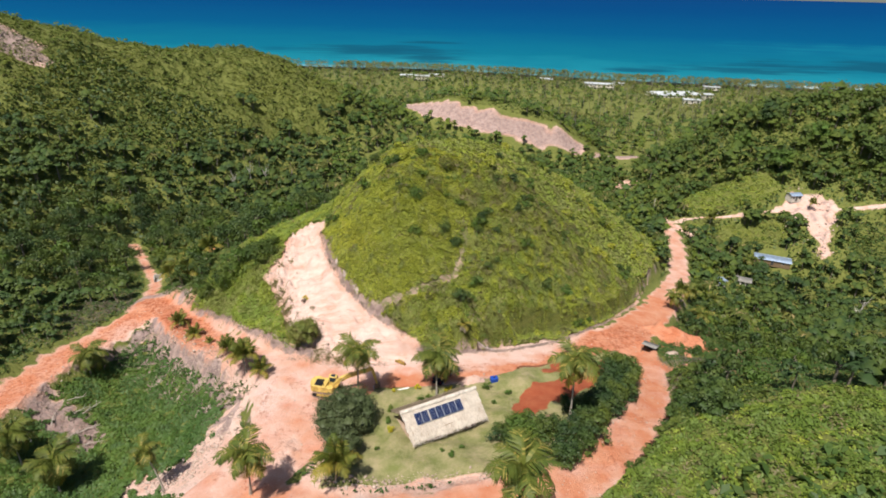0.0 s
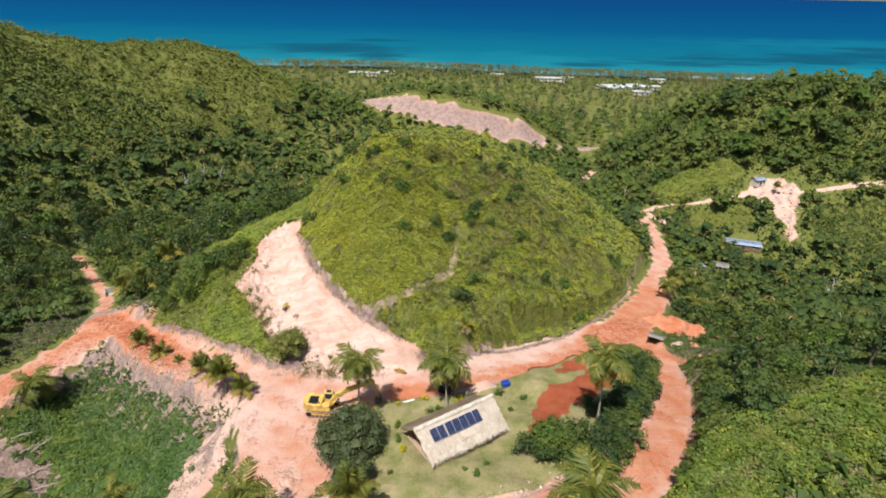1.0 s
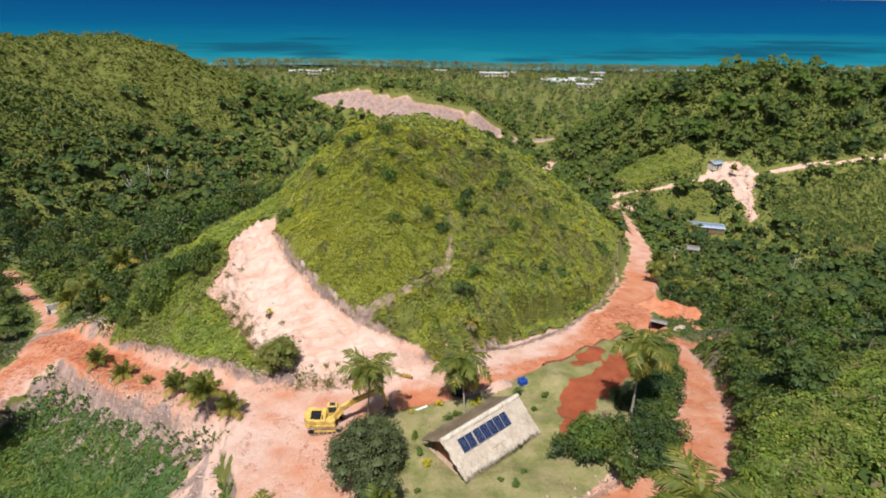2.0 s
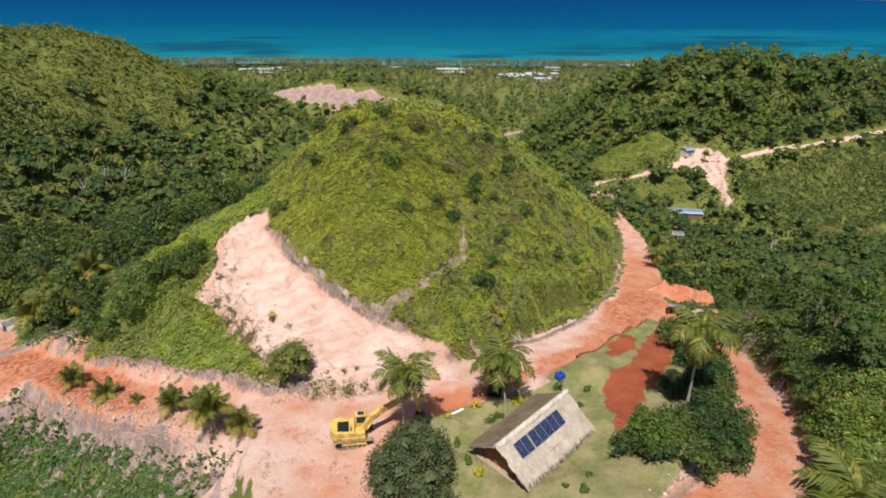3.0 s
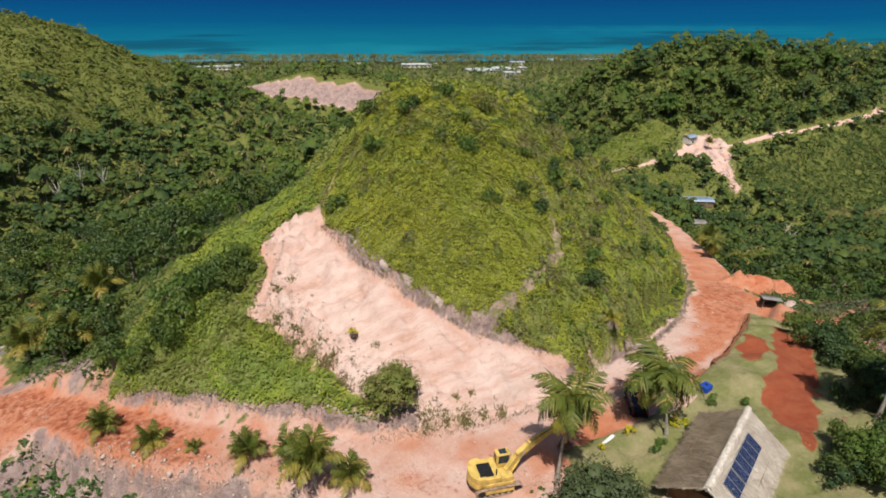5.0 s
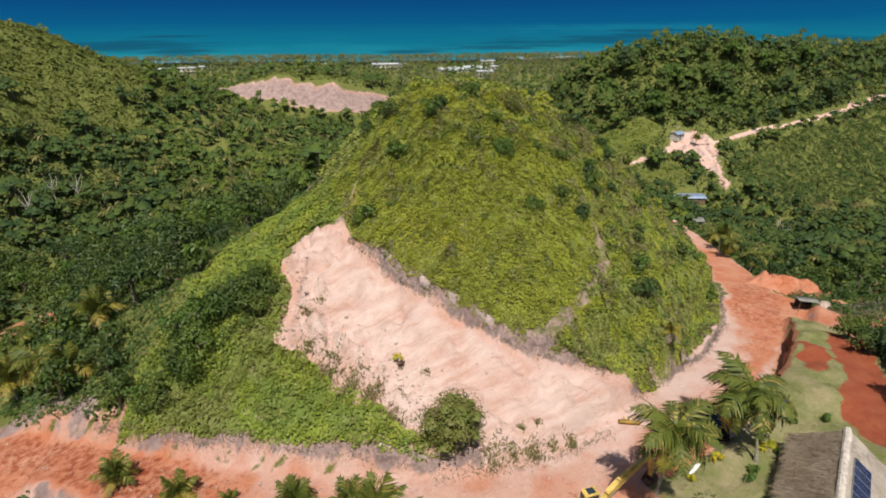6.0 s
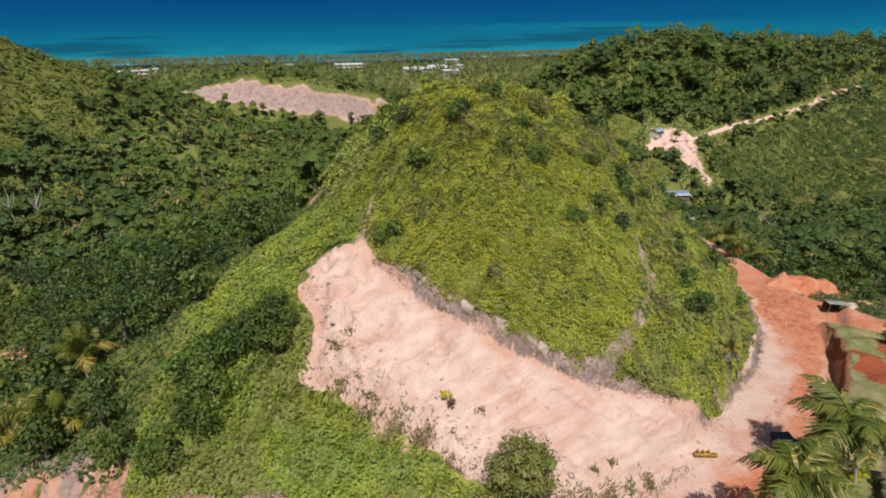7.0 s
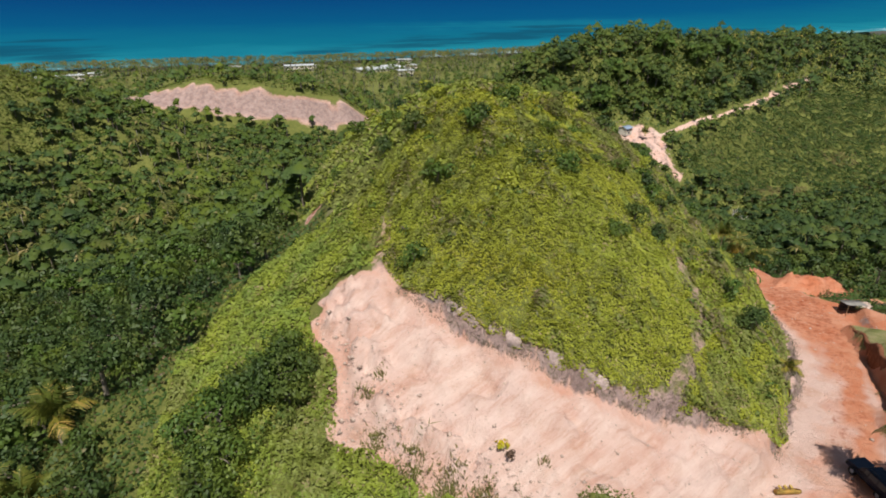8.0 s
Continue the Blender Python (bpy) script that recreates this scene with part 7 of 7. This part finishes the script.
def house(x, y, turn, lx, ly, eave, rise, roof, wall, label, name="house"):
    """A small tin-roofed house: four walls, gables, door, windows, two roof sheets."""
    ob = thing(name, stand(x, y, turn, -0.1), label, "house")
    for x0, x1, y0, y1 in ((-lx, lx, -ly, -ly + 0.15), (-lx, lx, ly - 0.15, ly), (-lx, -lx + 0.15, -ly + 0.15, ly - 0.15), (lx - 0.15, lx, -ly + 0.15, ly - 0.15)):
        part("wall", box(B(), x0, x1, y0, y1, -0.6, eave), wall, ob)
    for s in (-1, 1):
        bm = B()
        a = [bm.verts.new(p) for p in ((s * (lx - 0.02), -ly, eave), (s * (lx - 0.02), ly, eave), (s * (lx - 0.02), 0, eave + rise))]
        b = [bm.verts.new((v.co.x - s * 0.12, v.co.y, v.co.z)) for v in a]
        bm.faces.new(a)
        bm.faces.new(b[::-1])
        for i in range(3):
            bm.faces.new((a[i], a[(i + 1) % 3], b[(i + 1) % 3], b[i]))
        part("gable", bm, wall, ob)
        me = tin_sheet(-lx - 0.35, lx + 0.35, 0, s * (ly + 0.4), eave + rise + 0.06, eave - 0.06)
        part("roof", me, roof, ob)
    part("door", box(B(), -0.45, 0.45, -ly - 0.03, -ly - 0.003, -0.1, 1.95, 0.01), DARKDOOR, ob)
    for wx in (-lx * 0.6, lx * 0.6):
        wdw = part("window", box(B(), wx - 0.4, wx + 0.4, -ly - 0.03, -ly - 0.003, 0.9, 1.8, 0.01), DARKDOOR, ob)
        part("sill", box(B(), wx - 0.48, wx + 0.48, -ly - 0.09, -ly - 0.003, 0.82, 0.9, 0.01), CONCRETE, wdw)
    return ob


house(127.4, 190.8, -24, 6.0, 2.6, 1.9, 0.6, BLUETIN, POST, "low house with a blue-grey tin roof among the trees")
house(146.8, 218.2, 8, 2.3, 1.8, 2.3, 0.7, BLUETIN, PLASTER, "small shack with a blue-grey tin roof at the valley road", "shack")
house(93.0, 162.0, 35, 1.7, 1.5, 2.2, 0.6, BLUETIN, PLASTER, "little hut with a blue tin roof in the hollow", "shack")
house(103.6, 166.4, -30, 2.2, 1.8, 2.2, 0.6, TIN, PLASTER, "pale little house in the hollow")
shelter = thing("roadside_shelter", stand(43.9, 95.0, -38), "small grey tin-roofed shelter beside the road", "shelter")
part("roof", tin_sheet(-1.5, 1.5, -1.2, 1.2, 2.0, 1.6), TIN, shelter)
for sx in (-1.3, 1.3):
    for sy in (-1.0, 1.0):
        bm = B()
        rod(bm, (sx, sy, -0.6), (sx, sy, 1.62 if sy > 0 else 1.95), 0.06, 0.05, 7)
        part("post", bm, POST, shelter)
part("back_wall", box(B(), -1.3, 1.3, 0.98, 1.04, -0.3, 1.6), DARKDOOR, shelter)
part("bench", box(B(), -1.1, 1.1, 0.4, 0.8, 0.35, 0.42, 0.01), POST, shelter)
tarp_b = B()
bmesh.ops.create_icosphere(tarp_b, subdivisions=3, radius=1.0)
for v in tarp_b.verts:
    k = 1 + 0.16 * noise.noise(v.co * 1.8)
    v.co = Vector((v.co.x * 1.7 * k, v.co.y * 1.1 * k, max(-0.1, v.co.z * 0.75 * k)))
tarp = new("boulder", bpy.data.meshes.new("boulder"))
tarp_b.to_mesh(tarp.data)
tarp_b.free()
tarp.data.materials.append(MARL)
tarp.matrix_world = stand(48.6, 94.6, 20)
tagged(tarp, "pale rounded boulder of marl by the shelter", "boulder")


def spoil(x, y, rx, ry, h, turn, label, red_share, seed):
    """A heap of loose earth that runs out into the ground."""
    n = 40
    g = np.linspace(-1.15, 1.15, n)
    U, W = [a.ravel() for a in np.meshgrid(g, g)]
    c, s_ = math.cos(radians(turn)), math.sin(radians(turn))
    X, Y = x + U * rx * c - W * ry * s_, y + U * rx * s_ + W * ry * c
    r = np.hypot(U, W)
    Z = height(X, Y) + h * smooth(1.05, 0.1, r + 0.12 * waves(X, Y, 2.5, seed)) + 0.12 * waves(X, Y, 1.2, seed + 1) * smooth(1.05, 0.7, r) - 0.25 * smooth(0.95, 1.15, r)
    i = (np.arange(n - 1)[None] + n * np.arange(n - 1)[:, None]).ravel()
    me = np_mesh("earth_mound", np.column_stack([X, Y, Z]), np.column_stack([i, i + 1, i + n + 1, i + n]), GROUND, None, True)
    for an, v in (("clay", 0.3 * (red_share > 0.9)), ("scar", 0.0), ("bare", 1.0), ("red", red_share), ("lawn", 0.0), ("cut", 0.0), ("sand", 0.0)):
        a = me.attributes.new(an, "FLOAT", "POINT")
        a.data.foreach_set("value", np.full(len(X), v, np.float32))
    return tagged(new("earth_mound", me), label, "earth heap")


spoil(54.5, 104.8, 8.0, 4.2, 2.9, -28, "heap of orange excavated earth beside the road", 1.0, 601)
spoil(-22.6, 61.5, 3.4, 2.2, 0.8, 40, "low heap of pale earth on the pad", 0.35, 603)
spoil(6.4, 76.6, 2.7, 1.3, 0.6, 20, "small heap of whitish gravel by the yard", 0.0, 605)
culvert = thing("culvert", stand(-74.6, 133.6, 28), "grey concrete culvert head beside the gully track", "culvert")
part("head_wall", box(B(), -1.7, 1.7, -0.2, 0.2, -0.8, 1.5, 0.04), CONCRETE, culvert)
part("wing_wall", box(B(), -1.9, -1.6, -1.9, -0.2, -0.8, 1.2, 0.04), CONCRETE, culvert)
part("wing_wall", box(B(), 1.6, 1.9, -1.9, -0.2, -0.8, 1.2, 0.04), CONCRETE, culvert)
part("apron", box(B(), -1.6, 1.6, -3.0, -0.2, -0.8, 0.12, 0.04), CONCRETE, culvert)
pole = thing("utility_pole", stand(91.0, 221.0), "pale wooden utility pole at the road fork", "pole")
bm = B()
rod(bm, (0, 0, -0.5), (0, 0, 7.5), 0.13, 0.09, 8)
part("shaft", bm, PLASTER, pole)
part("crossarm", box(B(), -0.7, 0.7, -0.05, 0.05, 6.9, 7.0), POST, pole)

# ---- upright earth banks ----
# red earth darkened: the shade on the yard bank's face is in the colour
SHADEDBANK = plain("shaded_bank_earth", (0.21, 0.082, 0.042), 0.95, 0, 0.35, 1.5, 0.05)


def earth_bank(line, top_in, foot_out, label, seed, mat=SHADEDBANK, back=0.0):
    """An upright cut in the earth along a line; the high ground lies to its right."""
    rng = np.random.RandomState(seed)
    p = along([(a, b, 0) for a, b in line], 0.5)
    V, Q = [], []
    for i, (x, y, _) in enumerate(p):
        a, b = p[max(0, i - 1)], p[min(len(p) - 1, i + 1)]
        t = (b - a)[:2] / np.hypot(*(b - a)[:2])
        n = np.array((-t[1], t[0]))
        hi, lo = ground_z(*(np.array((x, y)) - top_in * n)), ground_z(*(np.array((x, y)) + foot_out * n))
        hi = max(hi, lo + 0.05)
        w = 0.12 * rng.uniform(-1, 1)
        for off, z in ((-top_in - 0.4, hi - 0.6 - 2 * back), (-top_in, hi - 0.3 - 2 * back), (0.05 + w - 3.2 * back, hi - 0.05 - 2 * back), (0.22 + w - 3 * back, hi - 0.3 - 2 * back), (0.22 + 0.1 * rng.uniform(-1, 1) - 2.5 * back, 0.5 * (hi + lo)), (0.4 + w - 2.0 * back, lo - 0.4), (-top_in - 0.4, lo - 0.4)):
            V.append((x + n[0] * off, y + n[1] * off, z))
        if i:
            k = 7 * i
            Q += [(k + j, k + (j + 1) % 7, k - 7 + (j + 1) % 7, k - 7 + j) for j in range(7)]
    e = 7 * (len(p) - 1)
    Q += [tuple(range(4))[::-1], (0, 3, 4, 5), (e, e + 1, e + 2, e + 3), (e, e + 3, e + 4, e + 5)]
    return tagged(new("earth_bank", np_mesh("earth_bank", V, Q, mat)), label, "bank", "", "structure")


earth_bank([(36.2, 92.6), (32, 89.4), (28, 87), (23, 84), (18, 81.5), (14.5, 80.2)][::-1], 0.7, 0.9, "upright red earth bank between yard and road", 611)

BANKROCK = plain("bank_rock", (0.42, 0.325, 0.30), 0.95, 0, 0.45, 1.2, 0.08)
earth_bank([(50, 122), (37, 106), (25, 95.6), (14, 89.6), (8, 88)], 0.9, 0.6, "upright grey-mauve cut bank under the knoll's scrub", 613, BANKROCK, 0.2)
earth_bank([(-14.4, 93.4), (-17.9, 97.1), (-20.4, 100.5), (-23.2, 106.8), (-25.2, 111)], 0.9, 0.6, "upright grey-mauve cut bank above the bare slope", 615, BANKROCK, 0.2)
earth_bank([(-22.5, 84.2), (-27.5, 86), (-37, 93.5), (-49, 103), (-55, 109)], 0.9, 0.6, "upright grey cut bank under the lobe's scrub", 614, BANKROCK, 0.2)

# ---- the resort by the beach ----
ROOFWHITE = plain("white_roof", (0.5, 0.52, 0.54), 0.6, 0, 0.12, 0.05)


def block(x, y, turn, lx, ly, storeys, label):
    ob = thing("resort_building", stand(x, y, turn, -0.3), label, "building", "resort buildings")
    h = 3.1 * storeys
    part("wall", box(B(), -lx, lx, -ly, ly, 0, h), PLASTER, ob)
    part("roof", box(B(), -lx - 0.6, lx + 0.6, -ly - 0.6, ly + 0.6, h, h + 0.6, 0.1), ROOFWHITE, ob)
    for k in range(storeys):
        n = int(lx / 2.2)
        for i in range(n):
            wx = -lx + (i + 0.5) * 2 * lx / n
            part("window", box(B(), wx - 0.9, wx + 0.9, -ly - 0.06, -ly - 0.01, 3.1 * k + 0.7, 3.1 * k + 2.5), DARKDOOR, ob)
        part("balcony", box(B(), -lx, lx, -ly - 1.1, -ly - 0.08, 3.1 * k - 0.12, 3.1 * k + 0.1), PLASTER, ob)


for a in ((262, 640, 8, 28, 13, 1, "broad white resort building with a flat white roof"), (286, 612, 8, 5, 4, 2, "white resort building behind the palms"), (250, 566, -10, 8, 4, 2, "white resort building at the grove's edge"),
          (-38, 748, 6, 15, 5, 1, "long whitish resort building in the grove"), (-6, 768, 6, 10, 4, 1, "whitish resort building near the beach"), (-24, 708, -5, 9, 4, 2, "small whitish resort building"),
          (190, 690, -12, 17, 6, 2, "whitish resort building with a pale roof"), (140, 772, -14, 9, 4, 1, "pale low building near the beach"), (232, 752, -12, 8, 4, 1, "pale low building behind the beach"), (330, 700, -8, 9, 4, 2, "white beach building between the palms")):
    block(*a)

# ---- stones, dead wood, dry growth and grass ----


def stone_bits(name, x, y, size, mat, label, seed, sink=0.3):
    """Angular loose stones, as one mass."""
    rng = np.random.RandomState(seed)
    n = len(x)
    o = OCT_V[None] * (size[:, None, None] * rng.uniform(0.6, 1.3, (n, 6, 1))) * np.array([1, 1, 0.75])
    o = o + rng.normal(0, 0.12, (n, 6, 3)) * size[:, None, None]
    tw = rng.uniform(0, 6.28, n)
    ox = o[..., 0] * np.cos(tw)[:, None] - o[..., 1] * np.sin(tw)[:, None]
    oy = o[..., 0] * np.sin(tw)[:, None] + o[..., 1] * np.cos(tw)[:, None]
    c = np.column_stack([x, y, height(x, y) + size * sink])
    V = (np.stack([ox, oy, o[..., 2]], -1) + c[:, None, :]).reshape(-1, 3)
    T = (OCT_F[None] + 6 * np.arange(n)[:, None, None]).reshape(-1, 3)
    return tagged(new(name, np_mesh(name, V, None, mat, T)), label, "stones", "", "stuff")


def strewn(line, spread, n, rng):
    """Places strewn along a line of the plan."""
    p = along([(a, b, 0) for a, b in line], 0.3)
    i = rng.randint(0, len(p), n)
    return p[i, 0] + rng.normal(0, spread, n), p[i, 1] + rng.normal(0, spread, n)


rngs = np.random.RandomState(701)
STONES = {
    "pale rubble on the hollow's bank": ([(-34, 71), (-37, 67), (-38.5, 63), (-43, 63), (-47, 65)], 2.0, 1100, 0.24),
    "pale broken rock along the hollow's rim": ([(-35, 77.5), (-42, 86), (-51.5, 93), (-56, 98.6)], 1.5, 900, 0.2),
    "loose stones below the yard": ([(-16, 54.5), (-9.5, 53.6), (2.5, 53.6), (8, 53)], 0.6, 700, 0.17),
    "loose stones at the loop road's edge": ([(10, 54), (17, 57.5), (23, 62), (29, 69.5)], 0.9, 500, 0.16),
    "broken marl along the bare slope's rim": ([(-33.4, 116), (-33, 111.6), (-35.6, 106), (-33, 101), (-29.6, 95), (-28, 90)], 0.8, 900, 0.13),
    "gravel beside the western road": ([(-68, 99), (-72.5, 90), (-75, 80), (-79, 66)], 0.8, 600, 0.16),
    "rubble round the valley clearing": ([(140, 206), (138, 196), (143, 189), (152, 200), (157, 213), (150, 224)], 2.0, 350, 0.4),
}
for lab, (line, spread, n, size) in STONES.items():
    x, y = strewn(line, spread, n, rngs)
    open_ = inside(LOBE, x, y) < 0.3
    x, y, n = x[open_], y[open_], int(open_.sum())
    stone_bits("loose_stones", x, y, 0.62 * size * rngs.gamma(1.6, 0.5, n), MARL, lab, 710 + n)
sx_, sy_ = scatter(SCAR, 1.6, rngs)
stone_bits("loose_stones", sx_, sy_, 0.045 * rngs.gamma(1.5, 0.6, len(sx_)) + 0.015, MARL, "clods and pebbles on the bare slope", 731)
cx_, cy_ = strewn([(-32.5, 113), (-33, 106), (-32, 101), (-28, 95), (-26, 90), (-21, 85)], 1.6, 900, rngs)
kc = inside(SCAR, cx_, cy_) > 0.2
stone_bits("loose_stones", cx_[kc], cy_[kc], 0.06 * rngs.gamma(1.5, 0.7, kc.sum()) + 0.03, MARL, "crumbled marl blocks on the bare slope", 733)
rx_, ry_ = [], []
for r in ("main", "pad", "loop", "west"):
    a, b = strewn([(p[0], p[1]) for p in ROADS[r]], 2.6, 900, rngs)
    rx_.append(a), ry_.append(b)
stone_bits("loose_stones", np.concatenate(rx_), np.concatenate(ry_), 0.05 * rngs.gamma(1.5, 0.6, 3600) + 0.02, MARL, "pebbles and clods on the roads", 732)


def blades(name, x, y, tall, width, mat, label, seed, droop=0.3, category="grass"):
    """Upright thin blades or dry stems, as one mass."""
    rng = np.random.RandomState(seed)
    n = len(x)
    z = height(x, y)
    a = rng.uniform(0, 6.28, n)
    lean = rng.normal(0, droop, (n, 2)) * tall[:, None]
    w = np.column_stack([np.cos(a), np.sin(a), 0 * a]) * width[:, None]
    p0 = np.column_stack([x, y, z - 0.03])
    p1 = p0 + np.column_stack([lean[:, 0], lean[:, 1], tall])
    V = np.stack([p0 - w, p0 + w, p1 + w * 0.25, p1 - w * 0.25], axis=1).reshape(-1, 3)
    return tagged(new(name, np_mesh(name, V, np.arange(4 * n).reshape(-1, 4), mat)), label, category, "", "stuff")


DRYLINES = {
    "grey dry growth hanging on the bare slope's upper bank": ([(-25.9, 113.2), (-23.4, 106.6), (-20.6, 100.3), (-18.0, 96.9), (-14.3, 93.1), (-10, 89.6), (-6, 86.4)], 0.25, 2600),
    "grey dry growth on the lobe's cut bank": ([(-23, 84.0), (-28, 86.2), (-37, 93.4), (-49, 102.8), (-58, 111.8)], 0.3, 2600),
    "grey dry growth on the knoll's cut bank": ([(-3.5, 84.2), (6, 87.2), (14, 89.4), (25, 95.2), (37, 105.6), (50, 121.6)], 0.3, 2000),
    "dry stalks along the foot of the bare slope": ([(-27, 84.6), (-21, 82.6), (-14, 81.4), (-9, 81.6)], 0.35, 700),
    "dry brush beside the western road": ([(-84, 96), (-82, 102), (-80, 109), (-77, 117), (-79, 124)], 1.4, 2600),
    "dry grey growth on the hollow's rim": ([(-34, 79), (-41, 86), (-52, 94.5), (-62, 101)], 1.8, 1400),
    "dry grass on the footpath": ([(-12, 90.5), (-7, 91.8), (-1.5, 94.6), (2.0, 98.5), (4.0, 104), (5.6, 110)], 0.7, 1800),
    "dead grey brush in the hollow": ([(-73, 83), (-67, 81), (-62, 77.5), (-68, 79)], 1.8, 2600),
    "dry brush at the loop road": ([(44.5, 90), (45, 86), (44, 82), (42, 78)], 0.9, 1500),
}
for i, (lab, (line, spread, n)) in enumerate(DRYLINES.items()):
    x, y = strewn(line, spread, n, rngs)
    blades("dry_stems", x, y, rngs.uniform(0.1, 0.45, n), rngs.uniform(0.02, 0.06, n), DRYLEAF, lab, 740 + i, 0.5, "dry growth")
gx_, gy_ = scatter(YARD, 22, rngs)
kg = (inside(CLAY, gx_, gy_) < -0.1) & (inside(CLAYBIT, gx_, gy_) < -0.1) & (waves(gx_, gy_, 5, 751) > -0.9)
gx_, gy_ = gx_[kg], gy_[kg]
LAWNLEAF = leafy("lawn_blade", (0.20, 0.225, 0.04), (0.30, 0.265, 0.09), (0.34, 0.28, 0.13), 0.25, 0.3)
blades("grass", gx_, gy_, rngs.uniform(0.04, 0.13, len(gx_)), rngs.uniform(0.02, 0.06, len(gx_)), LAWNLEAF, "short dry grass of the lawn", 752, 0.5)
# plants that grew back on the bare slope
wx_, wy_ = strewn([(-34, 107), (-31.5, 100), (-28.5, 95), (-26, 90), (-20, 83.5)], 0.6, 16, rngs)
kw = inside(SCAR, wx_, wy_) > -0.5
me = clumps("weeds", np.column_stack([wx_[kw], wy_[kw], height(wx_[kw], wy_[kw]) + 0.15]), rngs.uniform(0.15, 0.45, kw.sum()), 16, 0.2, DRYBUSH, rngs, 0.9, 0)
tagged(new("weeds", me), "weeds on the bare slope's lower rim", "weeds", "", "stuff")
TUSSOCKS = ((-32.6, 100.2, 1.1, 700), (-34.2, 103.4, 0.8, 300), (-31.2, 107.6, 0.35, 60), (-29.6, 94.4, 0.8, 420), (-28.6, 91.0, 0.8, 420), (-31.0, 97.2, 1.0, 560), (-33.4, 106.4, 0.5, 120), (-27.0, 88.0, 0.9, 420), (-21.4, 83.6, 0.9, 380),
            (-19.4, 83.1, 0.5, 160), (-17.2, 82.7, 0.7, 300), (-15.3, 82.5, 0.4, 110), (-13.2, 82.2, 0.5, 140), (-17.6, 84.6, 0.3, 50), (-16.0, 84.4, 0.3, 40), (-24.0, 93.4, 0.3, 40))
for i, (gx0, gy0, gr, gn) in enumerate(TUSSOCKS):
    x, y = gx0 + rngs.normal(0, gr * 0.7, gn), gy0 + rngs.normal(0, gr * 0.7, gn)
    blades("tussock_grass", x, y, rngs.uniform(0.15, 0.6, gn), rngs.uniform(0.04, 0.09, gn), TUSSOCK, "olive tussock grass and dry weeds on the slope's rim", 770 + i, 0.45)
DARKCLUMP = plain("dark_brown_leaf", (0.10, 0.06, 0.04), 0.9)
wl = tree("seedling", "dark brown clump on the bare slope", "plant", 0.6, 0.6, DARKCLUMP, 761, 5, 14, 0.28, "", -0.2)
wl.matrix_world = stand(-26.1, 95.4)
t = tree("seedling", "small yellow leafy seedling on the bare slope", "plant", 0.7, 1.0, YELLOWLEAF, 760, 4, 16, 0.3, "", -0.2)
t.matrix_world = stand(-26.0, 96.2)
DEADWOOD_PALE = plain("pale_dead_wood", (0.5, 0.46, 0.41), 0.9, 0, 0.3, 4)
for i, (x, y, tall) in enumerate(((147.0, 166.0, 7), (138.5, 158.0, 6), (-73, 208, 11), (-69, 214, 10), (-78, 203, 10))):
    dt = thing("dead_tree", stand(x, y, 70 * i), "bare pale dead tree standing in the woods", "dead tree", "dead trees")
    bm = B()
    rod(bm, (0, 0, -0.4), (0.3, 0.1, tall * 0.6), 0.16, 0.1, 7)
    part("trunk", bm, DEADWOOD_PALE, dt)
    for k in range(6):
        a, z0 = 2.4 * k + i, tall * (0.4 + 0.04 * k)
        bm = B()
        mid = (1.0 * math.cos(a) + 0.25, 1.0 * math.sin(a), z0 + 0.16 * tall)
        rod(bm, (0.25, 0.08, z0), mid, 0.08, 0.06, 5)
        rod(bm, mid, (1.7 * math.cos(a + 0.3), 1.7 * math.sin(a + 0.3), z0 + 0.34 * tall), 0.06, 0.02, 5)
        part("limb", bm, DEADWOOD_PALE, dt)
DEADWOOD = plain("dead_wood", (0.42, 0.37, 0.32), 0.9, 0, 0.3, 6)
for i, (x, y, a) in enumerate(((-69, 85, 20), (-67.6, 82.6, 48), (-66.2, 84.4, 62), (-70.5, 80.5, 110), (-72, 76, 130), (-64, 79.5, 35), (-66, 77.5, 70), (-62.5, 77, 20))):
    dw = thing("fallen_branch", stand(x, y, a, 0.5), "bleached fallen branch in the hollow", "branch", "fallen branches")
    bm = B()
    rod(bm, (-2.2, 0, -0.2), (0, 0.1, 0.1), 0.1, 0.08, 6)
    rod(bm, (0, 0.1, 0.1), (2.0, -0.3, 0.35), 0.08, 0.03, 6)
    part("stem", bm, DEADWOOD, dw)
    for k in range(4):
        bm = B()
        rod(bm, (-1.0 + 0.7 * k, 0.05, 0.02), (-0.3 + 0.7 * k, (0.9 if k % 2 else -0.9), 0.4), 0.045, 0.012, 5)
        part("twig", bm, DEADWOOD, dw)
